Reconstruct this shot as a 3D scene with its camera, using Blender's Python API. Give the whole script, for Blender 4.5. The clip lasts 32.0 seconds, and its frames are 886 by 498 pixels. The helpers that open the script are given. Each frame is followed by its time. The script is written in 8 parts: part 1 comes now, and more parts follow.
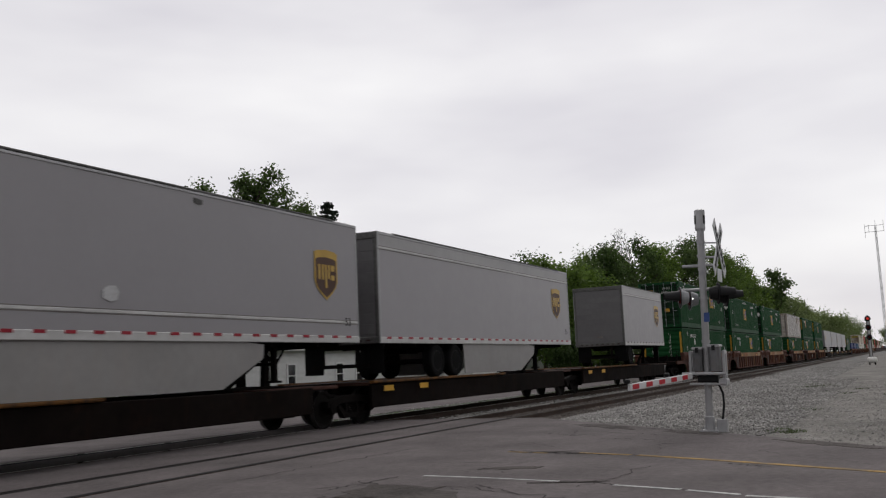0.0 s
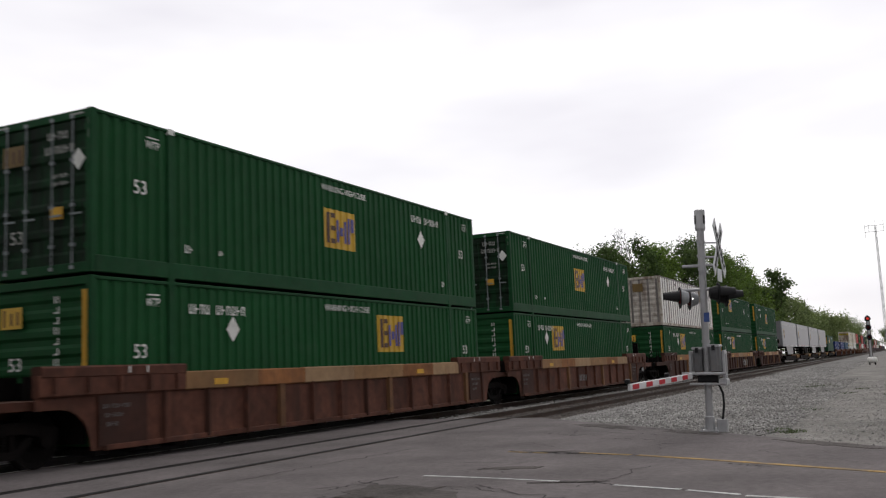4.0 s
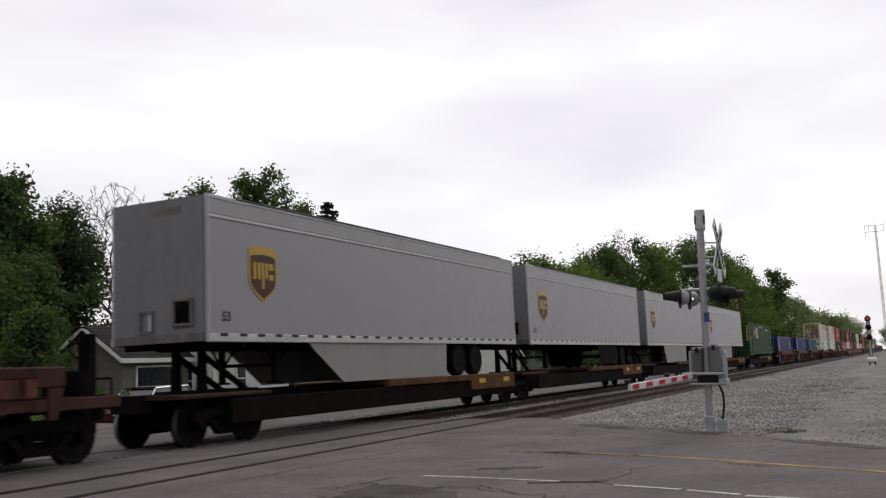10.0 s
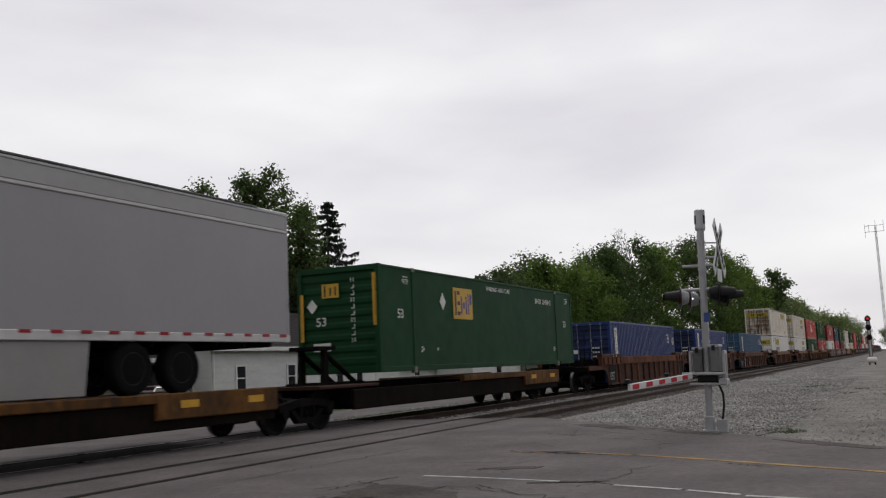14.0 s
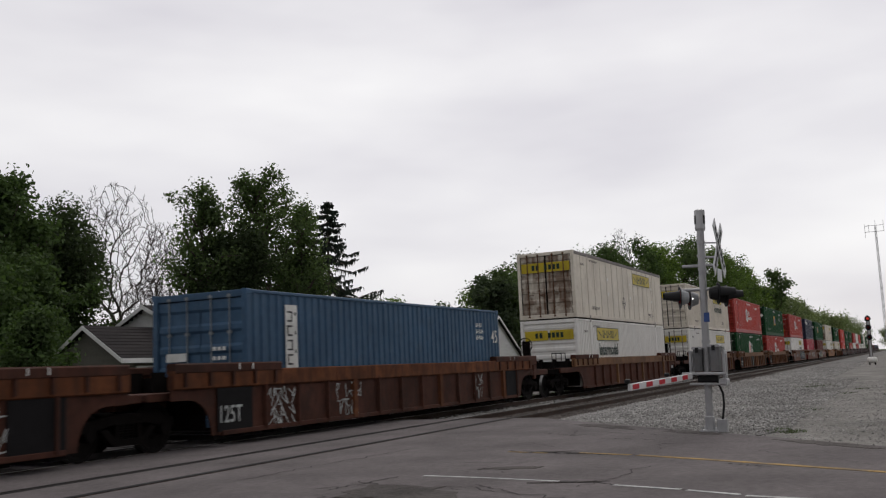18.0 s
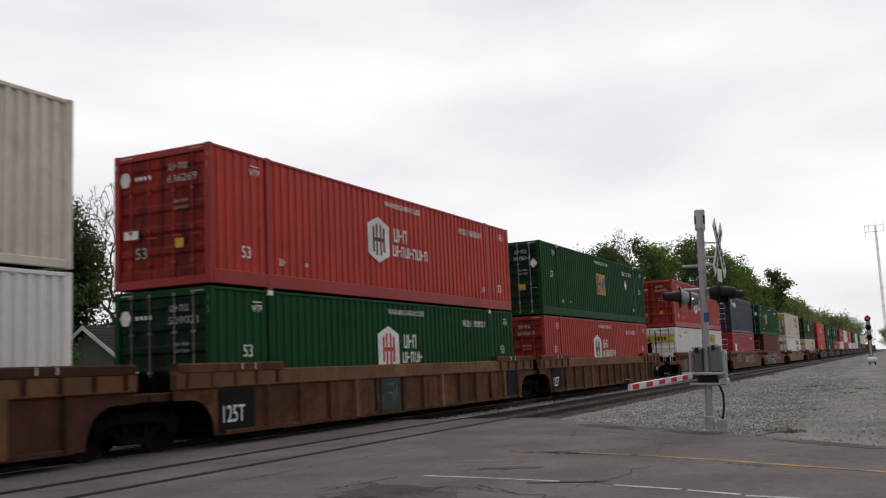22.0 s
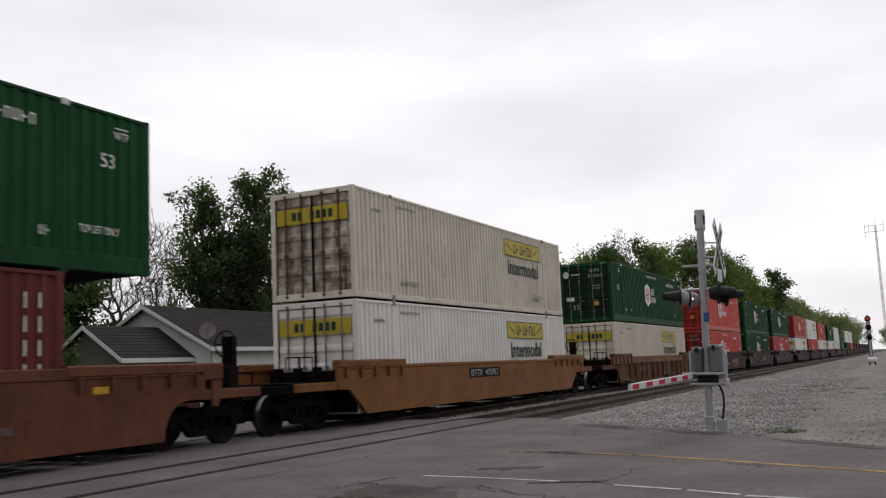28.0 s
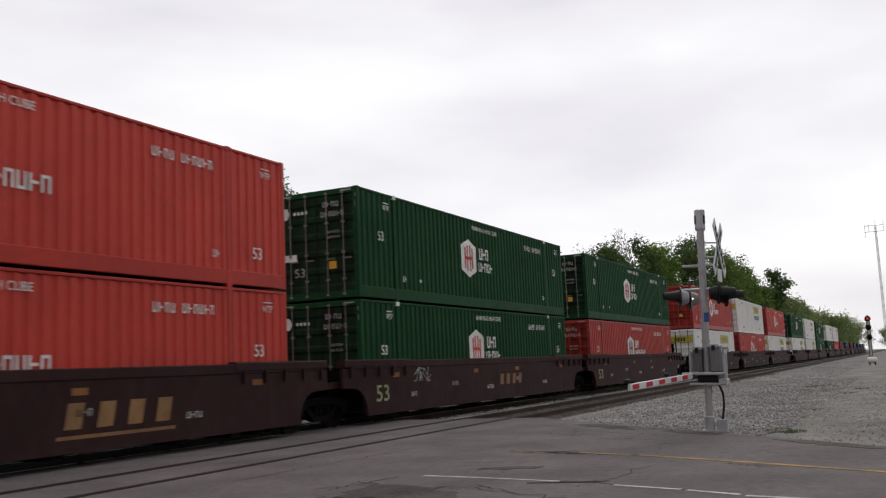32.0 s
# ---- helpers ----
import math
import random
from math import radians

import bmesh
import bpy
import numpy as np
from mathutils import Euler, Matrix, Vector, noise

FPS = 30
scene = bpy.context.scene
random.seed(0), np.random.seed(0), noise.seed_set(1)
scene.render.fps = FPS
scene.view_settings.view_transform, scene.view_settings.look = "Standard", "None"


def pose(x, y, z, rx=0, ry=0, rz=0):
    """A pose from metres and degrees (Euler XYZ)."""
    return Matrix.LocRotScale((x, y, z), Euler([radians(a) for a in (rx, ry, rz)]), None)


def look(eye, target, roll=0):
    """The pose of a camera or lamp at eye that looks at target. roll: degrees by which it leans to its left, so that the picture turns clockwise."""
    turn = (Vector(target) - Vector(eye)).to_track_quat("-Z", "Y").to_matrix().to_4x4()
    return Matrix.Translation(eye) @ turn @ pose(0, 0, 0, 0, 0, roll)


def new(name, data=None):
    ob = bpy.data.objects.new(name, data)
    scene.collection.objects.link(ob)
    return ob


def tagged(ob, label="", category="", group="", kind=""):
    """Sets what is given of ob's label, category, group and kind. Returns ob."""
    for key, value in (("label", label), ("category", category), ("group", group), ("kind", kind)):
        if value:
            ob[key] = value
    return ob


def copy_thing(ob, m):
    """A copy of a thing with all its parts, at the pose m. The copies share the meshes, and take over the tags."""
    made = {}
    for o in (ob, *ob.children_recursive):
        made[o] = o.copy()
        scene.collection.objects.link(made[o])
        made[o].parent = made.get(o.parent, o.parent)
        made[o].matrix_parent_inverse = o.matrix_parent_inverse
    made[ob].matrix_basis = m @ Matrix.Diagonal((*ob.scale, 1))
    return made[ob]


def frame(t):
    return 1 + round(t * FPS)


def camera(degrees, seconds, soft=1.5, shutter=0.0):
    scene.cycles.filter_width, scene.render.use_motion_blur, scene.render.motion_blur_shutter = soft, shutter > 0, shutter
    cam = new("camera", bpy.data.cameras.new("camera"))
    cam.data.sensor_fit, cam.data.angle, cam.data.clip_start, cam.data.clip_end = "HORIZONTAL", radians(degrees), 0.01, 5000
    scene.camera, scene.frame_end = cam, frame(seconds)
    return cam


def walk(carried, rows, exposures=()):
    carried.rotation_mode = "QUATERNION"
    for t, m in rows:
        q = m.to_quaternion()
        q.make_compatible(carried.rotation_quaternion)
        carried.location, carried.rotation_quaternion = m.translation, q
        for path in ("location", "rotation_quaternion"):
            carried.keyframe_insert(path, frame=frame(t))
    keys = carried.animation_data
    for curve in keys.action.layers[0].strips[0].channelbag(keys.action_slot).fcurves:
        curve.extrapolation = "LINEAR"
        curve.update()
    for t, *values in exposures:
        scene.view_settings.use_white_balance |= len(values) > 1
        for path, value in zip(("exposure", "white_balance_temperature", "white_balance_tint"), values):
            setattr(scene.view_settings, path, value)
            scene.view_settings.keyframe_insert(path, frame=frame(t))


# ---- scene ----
EXPOSURES = [(0, -0.25), (2.0, -0.25), (3.2, 0.05), (9.5, 0.07), (10.0, -0.02), (10.8, -0.15), (11.6, -0.25), (20.6, -0.25), (21.4, -0.18), (22.2, -0.05), (23.2, 0.01), (27.4, -0.04), (28.4, -0.08), (29.2, -0.15), (30.2, -0.1), (32, -0.07)]
# ---------------------------------------------------------------- camera
EYE = Vector((0.0, 0.0, 1.348))
FORWARD = Vector((0.89358, 0.43084, 0.12604))
cam = camera(50.79, 32.0, soft=1.2, shutter=0.15)
VIEW = look(EYE, EYE + FORWARD * 10, -2.532)
walk(cam, [(0, VIEW), (32, VIEW)], exposures=EXPOSURES)

# ---------------------------------------------------------------- world and sun (overcast)
world = bpy.data.worlds.new("overcast")
scene.world = world
world.use_nodes = True
wn, wl = world.node_tree.nodes, world.node_tree.links
wn.clear()
w_out = wn.new("ShaderNodeOutputWorld")
w_bg = wn.new("ShaderNodeBackground")
w_sky = wn.new("ShaderNodeTexSky")
w_sky.sky_type = "NISHITA"
w_sky.sun_disc = False
w_sky.sun_elevation = radians(50)
w_sky.sun_rotation = radians(83)
w_dim = wn.new("ShaderNodeVectorMath"); w_dim.operation = "SCALE"; w_dim.inputs["Scale"].default_value = 0.1
w_co = wn.new("ShaderNodeTexCoord")
w_map = wn.new("ShaderNodeMapping"); w_map.inputs["Scale"].default_value = (1.0, 1.0, 3.6)
w_map.inputs["Location"].default_value = (3.3, 1.7, 0.4)
w_noise = wn.new("ShaderNodeTexNoise")
w_noise.inputs["Scale"].default_value = 2.1; w_noise.inputs["Detail"].default_value = 4; w_noise.inputs["Roughness"].default_value = 0.48
w_ramp = wn.new("ShaderNodeValToRGB")
w_ramp.color_ramp.elements[0].position = 0.30; w_ramp.color_ramp.elements[0].color = (0.865, 0.838, 0.888, 1)
w_ramp.color_ramp.elements[1].position = 0.66; w_ramp.color_ramp.elements[1].color = (1.16, 1.14, 1.142, 1)
w_mix = wn.new("ShaderNodeMix"); w_mix.data_type = "RGBA"; w_mix.inputs[0].default_value = 0.93
wl.new(w_co.outputs["Generated"], w_map.inputs["Vector"])
wl.new(w_map.outputs["Vector"], w_noise.inputs["Vector"])
wl.new(w_noise.outputs[0], w_ramp.inputs["Fac"])
wl.new(w_sky.outputs["Color"], w_dim.inputs[0])
wl.new(w_dim.outputs[0], w_mix.inputs[6])
# the cloud is brightest around the hidden sun and falls off smoothly away from it
w_dot = wn.new("ShaderNodeVectorMath"); w_dot.operation = "DOT_PRODUCT"
w_dot.inputs[1].default_value = Vector((0.80, 0.10, 0.55)).normalized()
w_fall = wn.new("ShaderNodeMapRange"); w_fall.interpolation_type = "SMOOTHSTEP"
w_fall.inputs[1].default_value, w_fall.inputs[2].default_value = -0.7, 0.85
w_fall.inputs[3].default_value, w_fall.inputs[4].default_value = 0.56, 1.0
w_glow = wn.new("ShaderNodeVectorMath"); w_glow.operation = "SCALE"
wl.new(w_co.outputs["Generated"], w_dot.inputs[0])
wl.new(w_dot.outputs["Value"], w_fall.inputs[0])
wl.new(w_ramp.outputs["Color"], w_glow.inputs[0])
wl.new(w_fall.outputs[0], w_glow.inputs["Scale"])
wl.new(w_glow.outputs[0], w_mix.inputs[7])
wl.new(w_mix.outputs[2], w_bg.inputs["Color"])
wl.new(w_bg.outputs["Background"], w_out.inputs["Surface"])
w_bg.inputs["Strength"].default_value = 1.0

sun_data = bpy.data.lights.new("sun", "SUN")
sun_data.energy, sun_data.angle, sun_data.color = 0.6, radians(25), (1.0, 0.97, 0.93)
sun = new("sun", sun_data)
sun.matrix_world = look((70, 9, 62), (0, 0, 0))


# ---------------------------------------------------------------- materials
def material(name, color, rough=0.6, metal=0.0, vary=0.25, grain=6.0, streak=0.0, stain=(0.10, 0.06, 0.04), bump=0.0, bump_scale=60.0,
             tint=0.0, per="object", emit=0.0, spec=0.24, reach=0.52):
    """Base colour with two scales of variation, optional vertical streaks of dirt and a fine relief."""
    m = bpy.data.materials.new(name)
    m.use_nodes = True
    n, l = m.node_tree.nodes, m.node_tree.links
    b = n["Principled BSDF"]
    b.inputs["Roughness"].default_value = rough
    b.inputs["Metallic"].default_value = metal
    b.inputs["Specular IOR Level"].default_value = spec
    co = n.new("ShaderNodeTexCoord")
    info = n.new("ShaderNodeObjectInfo")
    add = n.new("ShaderNodeVectorMath"); add.operation = "ADD"
    off = n.new("ShaderNodeVectorMath"); off.operation = "SCALE"; off.inputs[0].default_value = (37, 19, 11)
    l.new(info.outputs["Random"], off.inputs["Scale"])
    l.new(co.outputs["Object"], add.inputs[0]); l.new(off.outputs[0], add.inputs[1])

    def noise_at(scale, detail, stretch=None):
        t = n.new("ShaderNodeTexNoise")
        t.inputs["Scale"].default_value, t.inputs["Detail"].default_value = scale, detail
        if stretch:
            mp = n.new("ShaderNodeMapping"); mp.inputs["Scale"].default_value = stretch
            l.new(add.outputs[0], mp.inputs["Vector"]); l.new(mp.outputs[0], t.inputs["Vector"])
        else:
            l.new(add.outputs[0], t.inputs["Vector"])
        return t.outputs[0]

    def ramp(fac, lo, hi, a, c):
        r = n.new("ShaderNodeMapRange"); r.inputs[1].default_value, r.inputs[2].default_value = lo, hi
        r.inputs[3].default_value, r.inputs[4].default_value = a, c
        l.new(fac, r.inputs[0])
        return r.outputs[0]

    def scale_colour(col, fac):
        s = n.new("ShaderNodeVectorMath"); s.operation = "SCALE"
        l.new(col, s.inputs[0]); l.new(fac, s.inputs["Scale"])
        return s.outputs[0]

    base = n.new("ShaderNodeRGB"); base.outputs[0].default_value = (*color, 1)
    col = base.outputs[0]
    col = scale_colour(col, ramp(noise_at(0.7, 3), 0.3, 0.7, 1 - vary, 1 + vary * 0.6))
    col = scale_colour(col, ramp(noise_at(grain, 6), 0.3, 0.7, 1 - vary * 0.6, 1 + vary * 0.5))
    if tint:
        src = n.new("ShaderNodeNewGeometry").outputs["Random Per Island"] if per == "island" else info.outputs["Random"]
        col = scale_colour(col, ramp(src, 0, 1, 1 - tint, 1 + tint))
    if streak:
        k = ramp(noise_at(1.0, 5, (3.5, 3.5, 0.35)), reach, reach + 0.23, 0, streak)
        k2 = ramp(noise_at(2.3, 4), reach + 0.03, reach + 0.20, 0, streak * 0.8)
        mx = n.new("ShaderNodeMath"); mx.operation = "MAXIMUM"; l.new(k, mx.inputs[0]); l.new(k2, mx.inputs[1])
        mix = n.new("ShaderNodeMix"); mix.data_type = "RGBA"
        l.new(mx.outputs[0], mix.inputs[0]); l.new(col, mix.inputs[6]); mix.inputs[7].default_value = (*stain, 1)
        col = mix.outputs[2]
    l.new(col, b.inputs["Base Color"])
    r = ramp(noise_at(3.0, 4), 0.3, 0.7, max(rough - 0.05, 0.05), min(rough + 0.06, 1))
    l.new(r, b.inputs["Roughness"])
    if bump:
        bp = n.new("ShaderNodeBump"); bp.inputs["Strength"].default_value = bump; bp.inputs["Distance"].default_value = 0.02
        l.new(noise_at(bump_scale, 5), bp.inputs["Height"]); l.new(bp.outputs[0], b.inputs["Normal"])
    if emit:
        b.inputs["Emission Color"].default_value = (*color, 1); b.inputs["Emission Strength"].default_value = emit
    return m


GREEN = material("green_paint", (0.0095, 0.064, 0.020), 0.6, spec=0.1, vary=0.14, streak=0.22, stain=(0.03, 0.07, 0.035), tint=0.10)
# end paints: soot streaks over a base darkened to hold the ends' shade
GREEN_END = material("sooty_shaded_green_paint", (0.008, 0.042, 0.015), 0.65, spec=0.12, vary=0.3, streak=0.92, stain=(0.007, 0.009, 0.007), reach=0.40)
RED_END = material("sooty_shaded_red_paint", (0.32, 0.030, 0.020), 0.6, vary=0.2, streak=0.85, stain=(0.05, 0.014, 0.012), reach=0.43, spec=0.12)
BLUE_END = material("sooty_shaded_blue_paint", (0.013, 0.026, 0.095), 0.6, vary=0.2, streak=0.85, stain=(0.009, 0.012, 0.024), reach=0.44)
HUB_GREEN = material("bottle_green_paint", (0.008, 0.056, 0.017), 0.6, spec=0.1, vary=0.14, streak=0.22, stain=(0.02, 0.05, 0.025), tint=0.1)
GREEN_DARK = material("deep_green_paint", (0.008, 0.048, 0.017), 0.65, spec=0.15, vary=0.14, streak=0.22, stain=(0.02, 0.045, 0.024))
GREEN_TRIM = material("green_frame_paint", (0.010, 0.058, 0.021), 0.6, spec=0.1, vary=0.2, streak=0.25, stain=(0.03, 0.05, 0.03))
RED = material("red_paint", (0.44, 0.036, 0.024), 0.5, vary=0.14, streak=0.28, stain=(0.24, 0.035, 0.025), tint=0.12)
RED_BRIGHT = material("bright_red_paint", (0.56, 0.055, 0.038), 0.5, vary=0.12, streak=0.25, stain=(0.33, 0.05, 0.036), tint=0.08)
RED_TRIM = material("red_frame_paint", (0.330, 0.034, 0.032), 0.5, vary=0.2, streak=0.3, stain=(0.12, 0.04, 0.03))
CRIMSON = material("crimson_paint", (0.36, 0.022, 0.045), 0.45, vary=0.14, streak=0.15, stain=(0.14, 0.03, 0.03))
MAROON = material("maroon_container_paint", (0.125, 0.022, 0.020), 0.55, vary=0.2, streak=0.3, stain=(0.07, 0.02, 0.016))
NAVY = material("navy_paint", (0.013, 0.019, 0.045), 0.45, vary=0.15, streak=0.15, stain=(0.04, 0.04, 0.05))
BLUE = material("blue_paint", (0.017, 0.037, 0.155), 0.45, vary=0.15, streak=0.2, stain=(0.05, 0.08, 0.16), tint=0.1)
PALE_BLUE = material("faded_blue_paint", (0.045, 0.095, 0.165), 0.6, vary=0.2, streak=0.35, stain=(0.10, 0.15, 0.2))
WHITE = material("white_paint", (0.75, 0.735, 0.705), 0.5, vary=0.06, streak=0.22, stain=(0.42, 0.35, 0.28), tint=0.05)
CREAM = material("aged_white_paint", (0.67, 0.615, 0.53), 0.6, vary=0.1, streak=0.35, stain=(0.33, 0.25, 0.18), tint=0.05)
RUSTY_WHITE = material("rust_stained_white_paint", (0.58, 0.535, 0.46), 0.7, vary=0.2, streak=0.97, stain=(0.11, 0.05, 0.025), reach=0.42)
RUSTED_TRIM = material("rust_eaten_white_trim", (0.50, 0.46, 0.40), 0.7, vary=0.25, streak=0.9, stain=(0.12, 0.065, 0.04), reach=0.45)
GRIMY_WHITE = material("grimy_white_paint", (0.52, 0.48, 0.43), 0.65, vary=0.2, streak=0.75, stain=(0.13, 0.08, 0.055), reach=0.50)
DARK_RIB = material("dark_rib_metal", (0.19, 0.17, 0.16), 0.6, vary=0.3, streak=0.3)
SILVER = material("trailer_grey_paint", (0.305, 0.294, 0.308), 0.42, spec=0.4, vary=0.03, streak=0.05, stain=(0.30, 0.30, 0.31), tint=0.04)
# side grey darkened for the rear doors: their shade is in the paint
SILVER_DOOR = material("streaked_shaded_door_paint", (0.150, 0.146, 0.150), 0.5, vary=0.1, streak=0.3, stain=(0.13, 0.125, 0.125))
SILVER_TRIM = material("aluminium_trim", (0.40, 0.40, 0.41), 0.45, 0.3, vary=0.15, streak=0.35, stain=(0.3, 0.29, 0.28))
SILVER_BAND = material("pale_trailer_band", (0.36, 0.355, 0.36), 0.4, vary=0.07, streak=0.15, stain=(0.28, 0.27, 0.27))
BELT = material("bright_aluminium_belt", (0.52, 0.515, 0.51), 0.4, 0.2, vary=0.12, streak=0.3, stain=(0.3, 0.29, 0.28))
ROOF_CAP = material("grimy_roof_edge", (0.12, 0.118, 0.115), 0.8, vary=0.4, grain=14)
SKIRT = material("side_skirt_panel", (0.28, 0.272, 0.268), 0.5, vary=0.08, streak=0.3, stain=(0.3, 0.27, 0.25))
BROWN = material("brown_car_paint", spec=0.2, color=(0.120, 0.045, 0.023), rough=0.75, vary=0.3, streak=0.55, stain=(0.07, 0.032, 0.02), tint=0.18, bump=0.15)
DARK_BROWN = material("dark_brown_car_paint", spec=0.2, color=(0.052, 0.022, 0.016), rough=0.8, vary=0.35, streak=0.5, stain=(0.05, 0.03, 0.022), tint=0.15, bump=0.15)
OCHRE = material("ochre_car_paint", (0.185, 0.076, 0.020), 0.7, vary=0.25, streak=0.55, stain=(0.15, 0.06, 0.025), tint=0.1, bump=0.1)
TAN = material("faded_tan_paint", (0.245, 0.138, 0.062), 0.75, vary=0.25, streak=0.55, stain=(0.20, 0.09, 0.04), tint=0.15)
PLUM = material("plum_car_paint", (0.035, 0.0125, 0.013), 0.8, spec=0.2, vary=0.25, streak=0.4, stain=(0.05, 0.03, 0.028), tint=0.15)
YELLOW = material("safety_yellow", (0.60, 0.33, 0.035), 0.6, vary=0.15, streak=0.3, stain=(0.3, 0.15, 0.04))
# grimy steel and wheels, darkened further by the deep shade under the cars
BLACK_STEEL = material("black_grimy_shaded_steel", (0.0075, 0.0062, 0.006), 0.9, spec=0.06, vary=0.4, streak=0.4, stain=(0.016, 0.011, 0.009), bump=0.2)
WHEEL_STEEL = material("wheel_steel", (0.010, 0.0085, 0.008), 0.8, spec=0.1, vary=0.35)
TREAD_STEEL = material("polished_tread", (0.20, 0.195, 0.19), 0.42, 0.9, vary=0.2)
RUBBER = material("tyre_rubber", (0.007, 0.007, 0.0075), 0.9, spec=0.08, vary=0.3, bump=0.2)
CHROME = material("steel_rim", (0.55, 0.55, 0.55), 0.3, 0.9, vary=0.15)
LETTER = material("white_lettering", (0.72, 0.72, 0.69), 0.6, vary=0.2, streak=0.2, stain=(0.35, 0.36, 0.33))
LETTER_DIM = material("sooty_white_lettering", (0.36, 0.36, 0.34), 0.7, vary=0.3, streak=0.5, stain=(0.12, 0.12, 0.11))
LOGO_YELLOW = material("logo_yellow", (0.58, 0.36, 0.045), 0.5, vary=0.12, streak=0.25, stain=(0.35, 0.22, 0.05))
LOGO_LEMON = material("banner_lemon_yellow", (0.47, 0.36, 0.025), 0.5, vary=0.14, streak=0.3, stain=(0.30, 0.22, 0.04))
LOGO_DARK = material("logo_dark_brown", (0.075, 0.035, 0.022), 0.5, vary=0.1)
LOGO_BLUE = material("logo_violet_blue", (0.08, 0.075, 0.26), 0.5, vary=0.1)
LOGO_GOLD = material("logo_gold", (0.50, 0.32, 0.06), 0.4, vary=0.12)
LETTER_DARK = material("dark_green_lettering", (0.014, 0.032, 0.024), 0.55, vary=0.15)
LETTER_BLACK = material("black_lettering", (0.03, 0.03, 0.03), 0.55, vary=0.15)
REFLECT_DULL = material("grimy_reflector", (0.045, 0.022, 0.022), 0.5, vary=0.3)
REFLECT_RED = material("red_reflector", (0.30, 0.02, 0.035), 0.35, vary=0.1)
TAN_WARM = material("faded_orange_paint", (0.24, 0.10, 0.035), 0.75, vary=0.3, streak=0.6, stain=(0.10, 0.05, 0.025), tint=0.2)
TAN_PALE = material("faded_cream_paint", (0.34, 0.22, 0.12), 0.75, vary=0.2, streak=0.5, stain=(0.18, 0.09, 0.045), tint=0.15)
SPRAY_BLACK = material("black_spray_paint", (0.012, 0.011, 0.012), 0.75, spec=0.1, vary=0.3)
SPRAY_TEAL = material("teal_spray_paint", (0.05, 0.13, 0.12), 0.6, vary=0.3)
DULL_TEAL = material("dull_teal_paint", (0.030, 0.052, 0.052), 0.7, vary=0.4, grain=10)
SPRAY_WHITE = material("white_spray_paint", (0.42, 0.43, 0.42), 0.6, vary=0.3)
SPRAY_VIOLET = material("violet_spray_paint", (0.07, 0.045, 0.12), 0.6, vary=0.3)
SPRAY_LIME = material("pale_green_spray_paint", (0.30, 0.33, 0.17), 0.6, vary=0.25)
SPRAY_PINK = material("pink_spray_paint", (0.42, 0.09, 0.12), 0.6, vary=0.25)
GREY_PLATE = material("grey_painted_plate", (0.16, 0.15, 0.15), 0.7, vary=0.3, streak=0.4)
SPINE_PAINT = material("grimy_ochre_paint", (0.125, 0.054, 0.012), 0.8, spec=0.2, vary=0.4, streak=0.85, reach=0.47, stain=(0.035, 0.022, 0.014), tint=0.15)
DULL_RIM = material("dull_wheel_rim", (0.016, 0.016, 0.017), 0.6, 0.1, vary=0.3)
RIB_TAN = material("worn_tan_rib_paint", (0.165, 0.080, 0.036), 0.75, vary=0.3, streak=0.5, stain=(0.06, 0.03, 0.018), tint=0.15)
UMBER = material("umber_car_paint", spec=0.15, color=(0.070, 0.026, 0.017), rough=0.8, vary=0.35, streak=0.55, stain=(0.035, 0.02, 0.014), tint=0.15, bump=0.15)
RUST_DARK = material("dark_rust_car_paint", spec=0.2, color=(0.066, 0.025, 0.016), rough=0.8, vary=0.4, streak=0.6, stain=(0.022, 0.014, 0.011), tint=0.15, bump=0.15)
SILL = material("oily_black_sill_paint", (0.0085, 0.0058, 0.005), 0.9, spec=0.06, vary=0.45, streak=0.6, stain=(0.022, 0.010, 0.006), reach=0.56)
RUST_PANEL = material("red_brown_car_paint", spec=0.15, color=(0.098, 0.040, 0.027), rough=0.8, vary=0.4, streak=0.7, stain=(0.040, 0.022, 0.017), tint=0.15, bump=0.15, reach=0.48)
OAK_BROWN = material("worn_orange_brown_paint", spec=0.15, color=(0.118, 0.050, 0.024), rough=0.8, vary=0.4, streak=0.75, stain=(0.040, 0.020, 0.013), tint=0.15, bump=0.15, reach=0.46)
RUST_EDGE = material("bright_rust_edge_paint", spec=0.15, color=(0.155, 0.056, 0.024), rough=0.8, vary=0.4, streak=0.8, stain=(0.05, 0.022, 0.013), tint=0.15, reach=0.45)
GRAB_WHITE = material("white_grab_iron_paint", (0.55, 0.55, 0.54), 0.6, vary=0.25)
# nose wall grey holds the leading end's shade, with faint streaks
NOSE_GREY = material("streaked_shaded_nose_paint", (0.20, 0.195, 0.205), 0.5, vary=0.1, streak=0.35, stain=(0.14, 0.135, 0.13))
# beige darkened so the small wing's shade is in the colour
BEIGE_SIDING = material("shaded_beige_siding", (0.16, 0.152, 0.135), 0.7, vary=0.12, streak=0.2, stain=(0.15, 0.15, 0.13))


